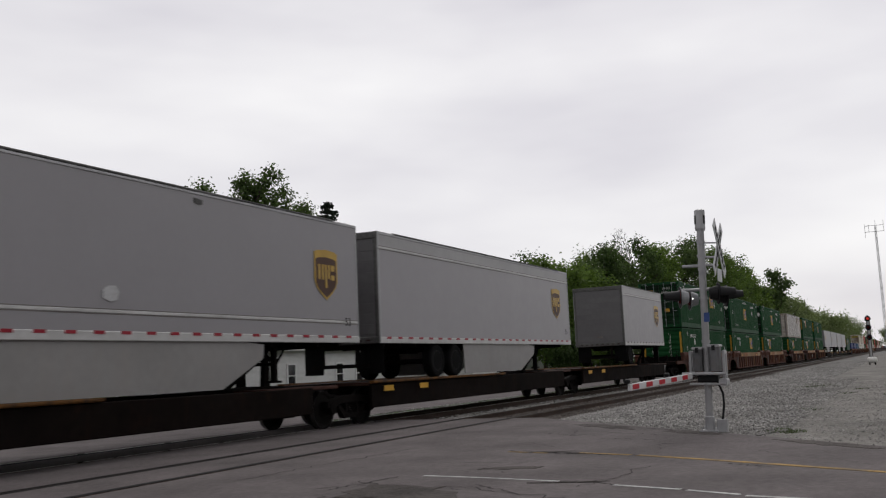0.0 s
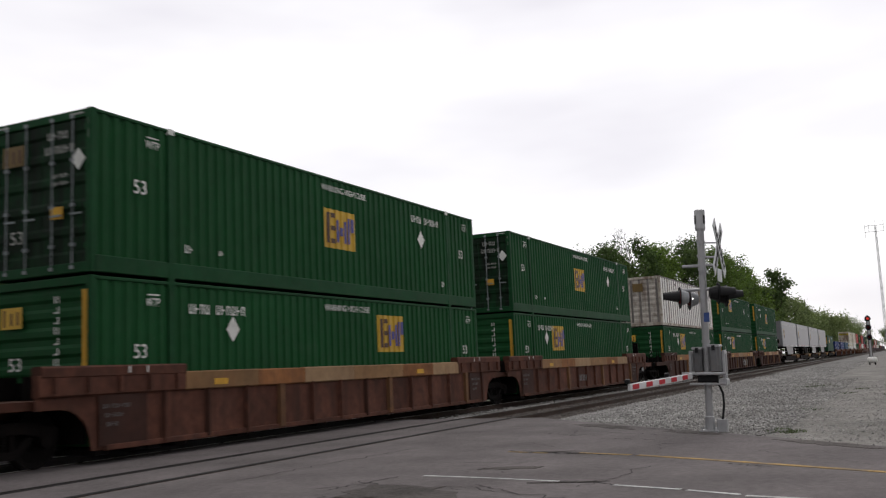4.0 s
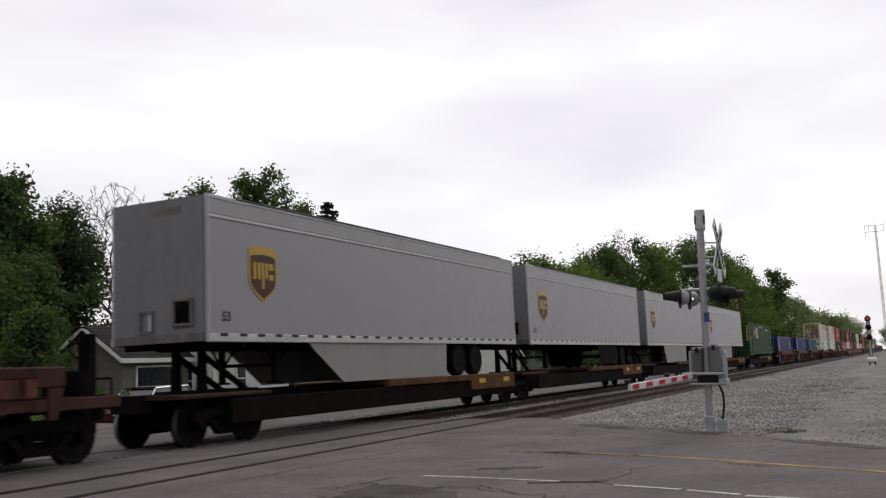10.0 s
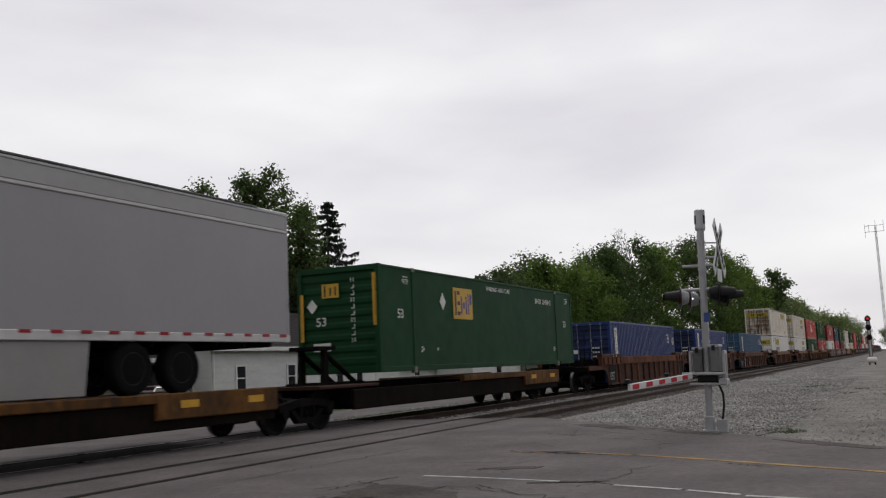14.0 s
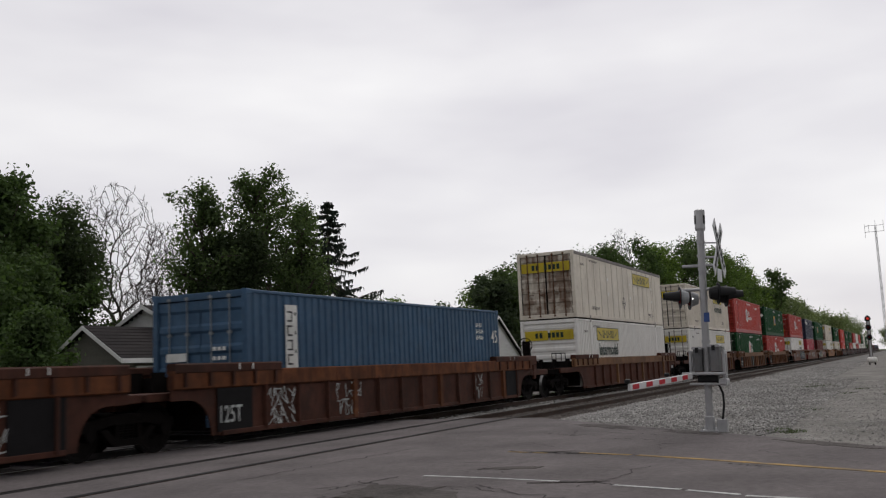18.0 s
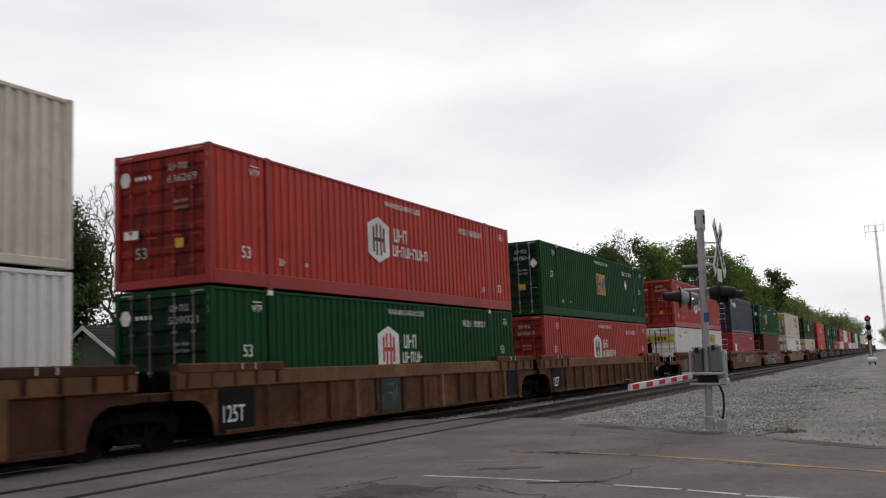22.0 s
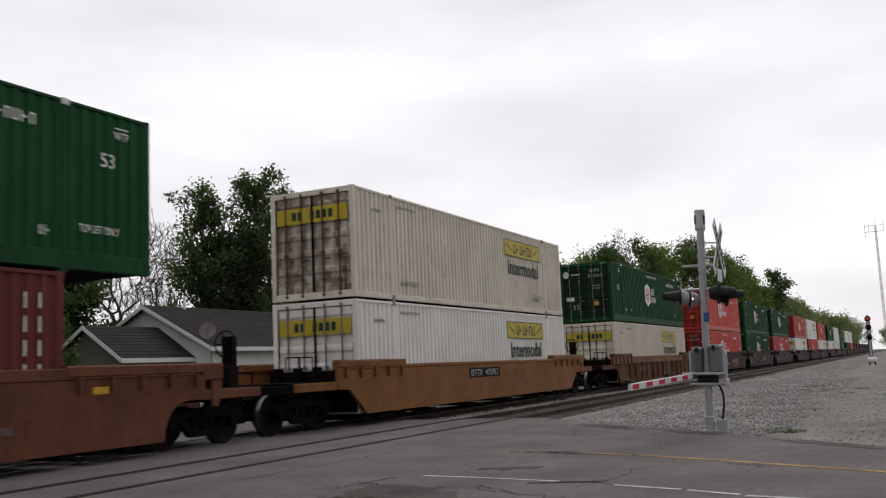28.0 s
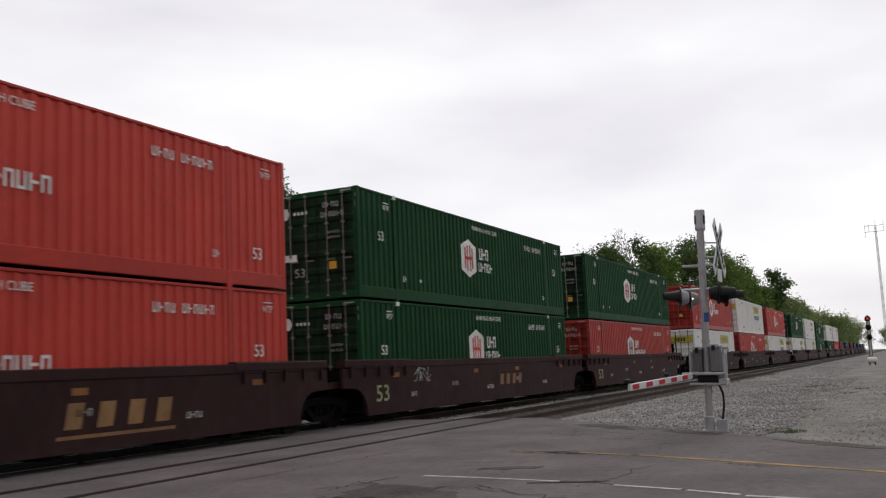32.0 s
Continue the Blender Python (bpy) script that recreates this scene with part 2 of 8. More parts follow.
# ---------------------------------------------------------------- mesh building
class Mesh:
    """Vertices and faces gathered piece by piece."""

    def __init__(self):
        self.v, self.f = [], []

    def add(self, verts, faces):
        k = len(self.v)
        self.v += [tuple(p) for p in verts]
        self.f += [tuple(i + k for i in f) for f in faces]
        return self

    def box(self, x0, x1, y0, y1, z0, z1):
        v = [(x, y, z) for x in (x0, x1) for y in (y0, y1) for z in (z0, z1)]
        return self.add(v, [(0, 1, 3, 2), (4, 6, 7, 5), (0, 4, 5, 1), (2, 3, 7, 6), (0, 2, 6, 4), (1, 5, 7, 3)])

    def chamfer(self, x0, x1, y0, y1, z0, z1, c=0.01):
        """A box whose edges along its longest axis are cut."""
        d = (x1 - x0, y1 - y0, z1 - z0)
        a = d.index(max(d))
        lo, hi = (x0, y0, z0), (x1, y1, z1)
        i, j = [k for k in range(3) if k != a]
        if a == 1:
            i, j = j, i
        ring = [(lo[i] + c, lo[j]), (hi[i] - c, lo[j]), (hi[i], lo[j] + c), (hi[i], hi[j] - c), (hi[i] - c, hi[j]), (lo[i] + c, hi[j]), (lo[i], hi[j] - c), (lo[i], lo[j] + c)]
        v = []
        for e in (lo[a], hi[a]):
            for p in ring:
                q = [0, 0, 0]
                q[a], q[i], q[j] = e, p[0], p[1]
                v.append(q)
        n = 8
        return self.add(v, [tuple(range(n))[::-1], tuple(range(n, 2 * n))] + [(k, (k + 1) % n, n + (k + 1) % n, n + k) for k in range(n)])

    def prism(self, outline, axis, a, b):
        """An outline in the other two axes (in x, y, z order), drawn out along axis from a to b."""
        n, v = len(outline), []
        for e in (a, b):
            for p in outline:
                q = list(p)
                q.insert(axis, e)
                v.append(q)
        return self.add(v, [tuple(range(n))[::-1], tuple(range(n, 2 * n))] + [(k, (k + 1) % n, n + (k + 1) % n, n + k) for k in range(n)])

    def tube(self, p, q, r, r2=None, n=8, cap=True):
        p, q = Vector(p), Vector(q)
        r2 = r if r2 is None else r2
        d = (q - p).normalized()
        a = d.orthogonal().normalized()
        b = d.cross(a)
        v = [c + (a * math.cos(2 * math.pi * k / n) + b * math.sin(2 * math.pi * k / n)) * s for c, s in ((p, r), (q, r2)) for k in range(n)]
        f = [(k, (k + 1) % n, n + (k + 1) % n, n + k) for k in range(n)]
        if cap:
            f += [tuple(range(n))[::-1], tuple(range(n, 2 * n))]
        return self.add(v, f)

    def lathe(self, profile, centre, axis=1, n=20):
        """Rings of (radius, along) round an axis through centre."""
        v = []
        for r, a in profile:
            for k in range(n):
                c, s = r * math.cos(2 * math.pi * k / n), r * math.sin(2 * math.pi * k / n)
                q = [c, s]
                q.insert(axis, a)
                v.append([q[i] + centre[i] for i in range(3)])
        f = [(j * n + k, j * n + (k + 1) % n, (j + 1) * n + (k + 1) % n, (j + 1) * n + k) for j in range(len(profile) - 1) for k in range(n)]
        f += [tuple(range(n))[::-1], tuple(range((len(profile) - 1) * n, len(profile) * n))]
        return self.add(v, f)

    def sheet(self, rows):
        """A grid of points, row by row."""
        w = len(rows[0])
        v = [p for r in rows for p in r]
        return self.add(v, [(j * w + i, j * w + i + 1, (j + 1) * w + i + 1, (j + 1) * w + i) for j in range(len(rows) - 1) for i in range(w - 1)])

    def data(self, name, mat):
        me = bpy.data.meshes.new(name)
        me.from_pydata(self.v, [], self.f)
        me.validate()
        for m in mat if isinstance(mat, (list, tuple)) else [mat]:
            me.materials.append(m)
        b = bmesh.new()
        b.from_mesh(me)
        bmesh.ops.recalc_face_normals(b, faces=b.faces)
        b.to_mesh(me)
        b.free()
        return me


# writing and strokes too small to pick apart
TINY = {"plate_lettering", "marking", "lettering", "end_lettering", "warning_lettering", "banner_lettering", "name_lettering", "hexagon_lettering", "panel_lettering", "board_lettering",
        "stencil_marking", "edge_marking", "number_lettering", "load_lettering", "spray_stroke", "spray_tag", "rivet_row", "logo_lettering", "end_logo", "shield_lettering", "lattice"}


def part(name, mesh, mat, parent, label="", m=None):
    """One mesh object under a thing or a part; mesh is a Mesh or the data of another part."""
    ob = new(name, mesh.data(name, mat) if isinstance(mesh, Mesh) else mesh)
    ob.parent = parent
    if m is not None:
        ob.matrix_basis = m
    if label:
        tagged(ob, label)
    if name in TINY:
        tagged(ob, kind="stuff")
    return ob


def thing(name, label, category, group="", m=None, kind=""):
    ob = new(name)
    ob.empty_display_size = 0.3
    if m is not None:
        ob.matrix_basis = m
    return tagged(ob, label, category, group, kind)


def solid(name, mesh, mat, label, category="", group="", kind="", m=None):
    ob = new(name, mesh.data(name, mat))
    if m is not None:
        ob.matrix_basis = m
    return tagged(ob, label, category, group, kind)


LETTERS = {}


def letters(text):
    """The outline faces of a text, one unit high, from x = 0, with its width."""
    if text not in LETTERS:
        cu = bpy.data.curves.new("lettering", "FONT")
        cu.body, cu.resolution_u, cu.fill_mode = text, 3, "FRONT"
        cu.offset = 0.028 if text[0] == "I" else 0.008
        ob = bpy.data.objects.new("lettering", cu)
        scene.collection.objects.link(ob)
        bpy.context.view_layer.update()
        me = ob.evaluated_get(bpy.context.evaluated_depsgraph_get()).to_mesh()
        v = [tuple(p.co) for p in me.vertices]
        f = [tuple(p.vertices) for p in me.polygons]
        x0, x1 = min(p[0] for p in v), max(p[0] for p in v)
        z0, z1 = min(p[1] for p in v), max(p[1] for p in v)
        h = z1 - z0 if "p" not in text else (z1 - z0)
        LETTERS[text] = ([((p[0] - x0) / h, (p[1] - z0) / h) for p in v], f, (x1 - x0) / h)
        ob.evaluated_get(bpy.context.evaluated_depsgraph_get()).to_mesh_clear()
        bpy.data.objects.remove(ob)
        bpy.data.curves.remove(cu)
    return LETTERS[text]


def side_text(mesh, text, x, z, h, y, width=None):
    """Lettering on the side that faces -y, from x, with its foot at z."""
    v, f, w = letters(text)
    k = width / w if width else h
    return mesh.add([(x + p[0] * k, y, z + p[1] * h) for p in v], f)


def end_text(mesh, text, y, z, h, x, width=None):
    """Lettering on the end that faces -x, from y towards smaller y."""
    v, f, w = letters(text)
    k = width / w if width else h
    return mesh.add([(x, y - p[0] * k, z + p[1] * h) for p in v], f)


def side_plate(mesh, x0, x1, z0, z1, y, t=0.004):
    return mesh.box(x0, x1, y, y + t, z0, z1)


def bars(mesh, x, z, h, y, n, w=None, gap=0.35):
    """Unreadable writing: n places of plain strokes, one or two thin uprights with a short level bar."""
    w = w or h * 0.55
    t = max(w * 0.26, 0.012)
    for k in range(n):
        q = x + k * w * (1 + gap)
        mesh.box(q, q + t, y, y + 0.003, z, z + h)
        if k % 3 != 1:
            mesh.box(q + w - t, q + w, y, y + 0.003, z, z + h)
        lift = (0.0, 0.42, 0.82)[k % 3] * h
        mesh.box(q + t, q + w - (t if k % 3 != 1 else 0), y, y + 0.003, z + lift, z + lift + h * 0.18)
    return mesh


# ---------------------------------------------------------------- the train: containers
TRACK_Y = 13.58          # centre line of the train's track
MOVING = []              # every thing of the train with its place on the track at the start


def on_train(ob, s, z=0.0):
    ob.matrix_basis = pose(s, TRACK_Y, z)
    MOVING.append((ob, s, z))
    return ob


W2 = 1.295               # half the width of a container


def corrugation(x, pitch=0.28, depth=0.036):
    """How far a pressed side wall lies behind its outer plane."""
    u = (x / pitch) % 1.0
    if u < 0.36:
        return 0.0
    if u < 0.5:
        return depth * (u - 0.36) / 0.14
    if u < 0.86:
        return depth
    return depth * (1 - (u - 0.86) / 0.14)


def stops(x0, x1, pitch=0.28):
    xs = [x0]
    k = math.floor(x0 / pitch)
    while k * pitch < x1:
        xs += [q for q in ((k + u) * pitch for u in (0, 0.36, 0.5, 0.86)) if x0 + 0.002 < q < x1 - 0.002]
        k += 1
    return xs + [x1]


def pressed(mesh, x0, x1, z0, z1, y, sign, pitch=0.28, depth=0.036):
    xs = stops(x0, x1, pitch)
    return mesh.sheet([[(x, y - sign * corrugation(x, pitch, depth), z) for x in xs] for z in (z0, z1)])


RUST_ROD = material("rusty_lock_rod", (0.12, 0.06, 0.035), 0.8, vary=0.3)
GALV_PALE = material("pale_rod_steel", (0.22, 0.24, 0.25), 0.5, 0.3, vary=0.2)
LOGO_FADED = material("faded_logo_ochre", (0.16, 0.105, 0.04), 0.6, vary=0.2)
CONTAINERS = {}


def container_parts(style, length, h=2.896):
    """Mesh data of the parts of a container of one style and length, made once."""
    key = (style, length, h)
    if key in CONTAINERS:
        return CONTAINERS[key]
    wall, trim, kind, end = STYLES[style][:4]
    L, out = length, []
    iso = L < 15
    posts = [] if iso else [1.98, L - 1.98]
    rail_b, rail_t = (0.30, 0.08) if kind == "ribs" and not iso else (0.15, 0.09) if kind != "plate" else (0.14, 0.16)
    for side in (-1, 1):
        y = side * W2
        m = Mesh()
        if kind == "ribs":
            pressed(m, 0.12, L - 0.12, rail_b, h - rail_t, y - side * 0.012, side)
        elif kind == "fine":
            pressed(m, 0.12, L - 0.12, rail_b, h - rail_t, y - side * 0.010, side, 0.235, 0.048)
        else:
            m.sheet([[(x, y - side * 0.02, z) for x in (0.1, L - 0.1)] for z in (rail_b, h - rail_t)])
        out.append(("side_wall", m.data("side_wall", wall)))
        m = Mesh()
        m.chamfer(0.1, L - 0.1, min(y, y - side * 0.09), max(y, y - side * 0.09), 0.0, rail_b, 0.012)
        out.append(("bottom_rail", m.data("bottom_rail", trim)))
        m = Mesh()
        m.chamfer(0.1, L - 0.1, min(y, y - side * 0.07), max(y, y - side * 0.07), h - rail_t, h - 0.012, 0.015)
        out.append(("top_rail", m.data("top_rail", DARK_RIB if kind in ("plate", "panel") else trim)))
        for x in (0.0, L - 0.14):
            m = Mesh()
            m.chamfer(x, x + 0.14, min(y, y - side * 0.14), max(y, y - side * 0.14), 0.0, h - 0.005, 0.014)
            out.append(("corner_post", m.data("corner_post", trim)))
        for x in posts:
            m = Mesh()
            m.chamfer(x - 0.075, x + 0.075, min(y + side * 0.004, y - side * 0.1), max(y + side * 0.004, y - side * 0.1), 0.0, h, 0.012)
            out.append(("lifting_post", m.data("lifting_post", trim)))
            for z in (0.0, h - 0.12):
                m = Mesh()
                m.chamfer(x - 0.085, x + 0.085, min(y + side * 0.008, y - side * 0.12), max(y + side * 0.008, y - side * 0.12), z - (0 if z else 0.054), z + 0.118, 0.01)
                out.append(("corner_casting", m.data("corner_casting", LETTER if style in ("emp", "hub_green") and z else DARK_RIB if kind != "ribs" else trim)))
        if kind == "panel" or kind == "plate":
            pitch = 0.615 if kind == "panel" else 0.98
            for k in range(1, int(L / pitch)):
                x = k * pitch - (0.02 if kind == "panel" else 0)
                m = Mesh()
                w = 0.085 if kind == "panel" else 0.012
                m.box(x, x + w, min(y - side * 0.001, y - side * 0.02), max(y - side * 0.001, y - side * 0.02), rail_b, h - rail_t)
                out.append(("rib", m.data("rib", DARK_RIB if kind == "panel" else CREAM)))
                if kind == "plate" and side < 0:
                    r = Mesh()
                    for q in range(30):
                        r.box(x + 0.016, x + 0.026, y - 0.003, y + 0.02, rail_b + 0.05 + q * 0.085, rail_b + 0.065 + q * 0.085)
                    out.append(("rivet_row", r.data("rivet_row", DARK_RIB)))
    m = Mesh()
    n = int(L / 0.6)
    m.sheet([[(0.1 + (L - 0.2) * k / n, y, h - 0.03 + (0.015 if k % 2 else 0.0)) for k in range(n + 1)] for y in (-W2 + 0.05, W2 - 0.05)])
    out.append(("roof", m.data("roof", trim)))
    m = Mesh()
    m.box(0.05, L - 0.05, -W2 + 0.08, W2 - 0.08, 0.05, 0.14)
    out.append(("underframe", m.data("underframe", BLACK_STEEL)))
    # far end
    m = Mesh()
    m.box(L - 0.10, L - 0.06, -W2 + 0.13, W2 - 0.13, 0.02, h - 0.02)
    out.append(("end_wall", m.data("end_wall", wall)))
    # near end: doors or a pressed wall
    for z, hh in ((0.0, 0.18), (h - 0.16, 0.15)):
        m = Mesh()
        m.chamfer(0.01, 0.12, -W2 + 0.14, W2 - 0.14, z, z + hh, 0.012)
        out.append(("end_beam", m.data("end_beam", trim)))
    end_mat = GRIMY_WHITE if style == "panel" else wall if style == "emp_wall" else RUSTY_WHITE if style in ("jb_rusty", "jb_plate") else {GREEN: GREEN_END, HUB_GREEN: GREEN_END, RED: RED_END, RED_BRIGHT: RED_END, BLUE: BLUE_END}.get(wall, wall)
    if end == "doors":
        for side in (-1, 1):
            a, b = (0.012, W2 - 0.15) if side > 0 else (-W2 + 0.15, -0.012)
            m = Mesh()
            rows = []
            zs = [0.19, 0.3]
            for k in range(5):
                z = 0.30 + (h - 0.62) * k / 5
                zs += [z + 0.04, z + 0.10, z + 0.34, z + 0.40]
            zs = sorted(set(zs)) + [h - 0.18]
            for i, z in enumerate(zs):
                deep = 0.035 if (i - 2) % 4 in (1, 2) and 2 <= i < len(zs) - 1 else 0.0
                rows.append([(0.05 + deep, y, z) for y in (a, b)])
            m.sheet(rows)
            m.box(0.092, 0.10, a, b, 0.19, h - 0.18)
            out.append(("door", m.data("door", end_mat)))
            for q in (0.28, 0.72):
                y = a + (b - a) * q
                m = Mesh()
                m.tube((0.02, y, 0.08), (0.02, y, h - 0.07), 0.026 if "jb" in style else 0.016, n=6)
                for z in (0.1, 0.5, 1.2, 2.0, h - 0.12):
                    m.box(0.0, 0.05, y - 0.045, y + 0.045, z - 0.03, z + 0.03)
                m.box(-0.012, 0.01, y - 0.24, y + 0.02, 1.02, 1.055)
                bar_mat = RUST_ROD if style in ("jb_plate", "jb_rusty") else DARK_RIB if "jb" in style or style == "hub_green" else GALV_PALE if style.startswith("iso_") or style == "emp" else trim
                out.append(("lock_rod", m.data("lock_rod", bar_mat)))
            if "jb" in style:
                m = Mesh()
                m.box(0.028, 0.05, a - 0.012 if side > 0 else b - 0.018, a + 0.018 if side > 0 else b + 0.012, 0.16, h - 0.15)
                e = b if side > 0 else a
                m.box(0.028, 0.05, e - 0.012, e + 0.012, 0.16, h - 0.15)
                out.append(("door_seal", m.data("door_seal", BLACK_STEEL)))
            for z in (0.4, 1.1, 1.8, h - 0.4):
                m = Mesh()
                yy = side * (W2 - 0.10)
                m.box(-0.006, 0.05, yy - 0.05, yy + 0.05, z, z + 0.11)
                out.append(("hinge", m.data("hinge", trim)))
    else:
        m = Mesh()
        rows, n = [], 8
        for k in range(n * 2 + 1):
            z = 0.17 + (h - 0.33) * k / (2 * n)
            x = 0.055 if k % 2 else 0.085
            x2 = x
            if 0 < k < 2 * n:
                rows.append([(x2, y, z - 0.05) for y in (-W2 + 0.13, W2 - 0.13)])
                rows.append([(x2, y, z + 0.05) for y in (-W2 + 0.13, W2 - 0.13)])
            else:
                rows.append([(x2, y, z) for y in (-W2 + 0.13, W2 - 0.13)])
        m.sheet(rows)
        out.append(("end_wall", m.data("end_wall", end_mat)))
    if iso:
        for x in (0.0, L - 0.17):
            for y in (-W2 - 0.004, W2 - 0.13 + 0.004):
                for z in (-0.054, h - 0.117):
                    m = Mesh()
                    m.chamfer(x - 0.004, x + 0.178, y, y + 0.13, z, max(z + 0.12, 0.118), 0.012)
                    out.append(("corner_casting", m.data("corner_casting", trim)))
    CONTAINERS[key] = out
    return out


OUT = -W2 - 0.005        # the plane of lettering on the near side


def mark_common(ob, L, h, small, cap=True, wide=None):
    """Lettering that most long containers carry: length, dimensions, high-cube warning."""
    m = Mesh()
    if L > 15:
        side_text(m, "53", 1.0, small, 0.26, OUT, 0.32)
        side_text(m, "53", L - 1.2, small, 0.26, OUT, 0.32)
    part("lettering", m, LETTER, ob, "white lettering")
    m = Mesh()
    for x in (1.30, L - 0.9) if L > 15 else (0.6,):
        side_text(m, "WTP", x, 2.40, 0.15, OUT, 0.36)
        m.box(x + 0.04, x + 0.34, OUT, OUT + 0.003, 2.60, 2.625)
    bars(m, 2.35, 0.52, 0.16, OUT, 2, 0.08, 0.5)
    bars(m, L - 2.5, 0.52, 0.16, OUT, 2, 0.08, 0.5)
    bars(m, 3.35, 0.56, 0.09, OUT, 2, 0.06, 0.3)
    part("marking", m, LETTER, ob, "small white stencil marks")
    if cap and L > 15:
        m = Mesh()
        side_text(m, "WARNING HIGH CUBE", 7.2, 2.53, 0.15, OUT, 2.1)
        part("warning_lettering", m, LETTER, ob, "white high cube warning")


def code_row(ob, L, x, z=2.30, mat=None, code=None):
    m = Mesh()
    if code:
        side_text(m, code[0], x, z, 0.20, OUT, 0.62)
        side_text(m, code[1], x + 0.82, z, 0.20, OUT, 0.92)
    else:
        bars(m, x, z, 0.19, OUT, 4, 0.11, 0.45)
        bars(m, x + 0.80, z, 0.19, OUT, 6, 0.11, 0.45)
    part("marking", m, mat or LETTER, ob, "row of stencilled code characters")


def diamond(ob, x, z, r=0.27):
    m = Mesh()
    m.prism([(x - r, z), (x, z - r * 1.25), (x + r, z), (x, z + r * 1.25)], 1, OUT, OUT + 0.003)
    part("diamond_mark", m, LETTER, ob, "white diamond mark")


def emp_logo(ob, x, z, w=1.32, h=1.0, flat=False):
    """A yellow square with dark brown and violet block shapes."""
    m = Mesh()
    if flat:
        m.box(x, x + w, OUT, OUT + 0.02, z, z + h)
    else:
        pressed(m, x, x + w, z, z + h, -W2 + 0.008, -1)
    part("logo_panel", m, LOGO_YELLOW, ob, "yellow logo panel")
    m = Mesh()
    u = lambda a, b, c, d: m.box(x + a * w, x + b * w, OUT - 0.002, OUT + 0.002, z + c * h, z + d * h)
    u(0.07, 0.16, 0.12, 0.90), u(0.20, 0.34, 0.78, 0.90), u(0.20, 0.34, 0.45, 0.57), u(0.20, 0.34, 0.12, 0.24)
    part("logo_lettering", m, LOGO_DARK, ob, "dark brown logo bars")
    m = Mesh()
    u(0.38, 0.45, 0.16, 0.74), u(0.63, 0.70, 0.16, 0.74)
    u(0.49, 0.59, 0.34, 0.56)
    u(0.75, 0.81, 0.16, 0.84), u(0.85, 0.95, 0.48, 0.84)
    part("logo_lettering", m, LOGO_BLUE, ob, "violet logo bars")


def hexagon_logo(ob, x, z, w=1.15, h=1.24, bar_mat=None, cut=False):
    """A tall white hexagon with coloured bars, and two rows of white blocks for the name."""
    m = Mesh()
    lo = z if not cut else z + 0.25 * h
    pts = [(x, z + 0.18 * h), (x + w / 2, z), (x + w, z + 0.18 * h), (x + w, z + 0.82 * h), (x + w / 2, z + h), (x, z + 0.82 * h)]
    m.prism(pts, 1, OUT, OUT + 0.003)
    part("hexagon_mark", m, LETTER, ob, "white hexagon mark")
    m = Mesh()
    for a, b in ((0.22, 0.31), (0.37, 0.45), (0.55, 0.63), (0.69, 0.78)):
        inner = 0.3 < a < 0.6
        m.box(x + a * w, x + b * w, OUT - 0.003, OUT, z + (0.16 if inner else 0.23) * h, z + (0.84 if inner else 0.77) * h)
    m.box(x + 0.31 * w, x + 0.69 * w, OUT - 0.004, OUT - 0.001, z + 0.46 * h, z + 0.54 * h)
    part("hexagon_lettering", m, bar_mat or MAROON, ob, "coloured bars inside the hexagon")
    m = Mesh()
    bars(m, x + w + 0.28, z + 0.52 * h, 0.38, OUT, 3, 0.21, 0.22)
    bars(m, x + w + 0.18, z + 0.20 * h, 0.30, OUT, 9 if bar_mat is None else 5, 0.19, 0.25)
    part("name_lettering", m, LETTER, ob, "white logo blocks")


def jb_panel(ob, x, z, w=3.58, h=0.60, word=True):
    """A yellow banner with dark blocks, and a word in dark green beneath."""
    m = Mesh()
    side_plate(m, x, x + w, z, z + h, OUT)
    part("yellow_banner", m, LOGO_LEMON, ob, "yellow banner with dark blocks")
    m = Mesh()
    bars(m, x + w * 0.25, z + 0.20 * h, h * 0.58, OUT - 0.003, 2, 0.19, 0.4)
    bars(m, x + w * 0.25 + 0.62, z + 0.20 * h, h * 0.58, OUT - 0.003, 4, 0.24, 0.3)
    for q in (0.0, w - 0.03):
        m.box(x + q, x + q + 0.03, OUT - 0.002, OUT, z, z + h)
    m.box(x, x + w, OUT - 0.002, OUT, z, z + 0.03)
    m.box(x, x + w, OUT - 0.002, OUT, z + h - 0.03, z + h)
    for k in range(4):
        for q, d in ((x + 0.12 + k * 0.12, 1), (x + w - 0.12 - k * 0.12, -1)):
            m.prism([(q, z + h * (0.78 - 0.1 * k)), (q + d * 0.3, z + h * (0.62 - 0.1 * k)), (q + d * 0.3, z + h * (0.58 - 0.1 * k)), (q, z + h * (0.74 - 0.1 * k))], 1, OUT - 0.003, OUT)
    part("banner_lettering", m, LETTER_DARK, ob, "dark blocks on the banner")
    if word:
        m = Mesh()
        side_text(m, "Intermodal", x + 0.28, z - 0.66, 0.54, OUT, w - 0.52)
        part("word", m, LETTER_DARK, ob, "dark green lettering")


def end_banner(ob, z=2.02, mat=None):
    m = Mesh()
    for a, b in ((0.05, 1.10), (-1.10, -0.05)):
        m.box(0.018, 0.03, a, b, z, z + 0.42)
    part("end_banner", m, LOGO_LEMON, ob, "weathered yellow banner on the doors")
    m = Mesh()
    for k in range(7):
        y = 0.62 - k * 0.19
        if k != 2:
            m.box(0.012, 0.018, y - 0.13, y, z + 0.10, z + 0.32)
    part("banner_lettering", m, LETTER_DARK, ob)


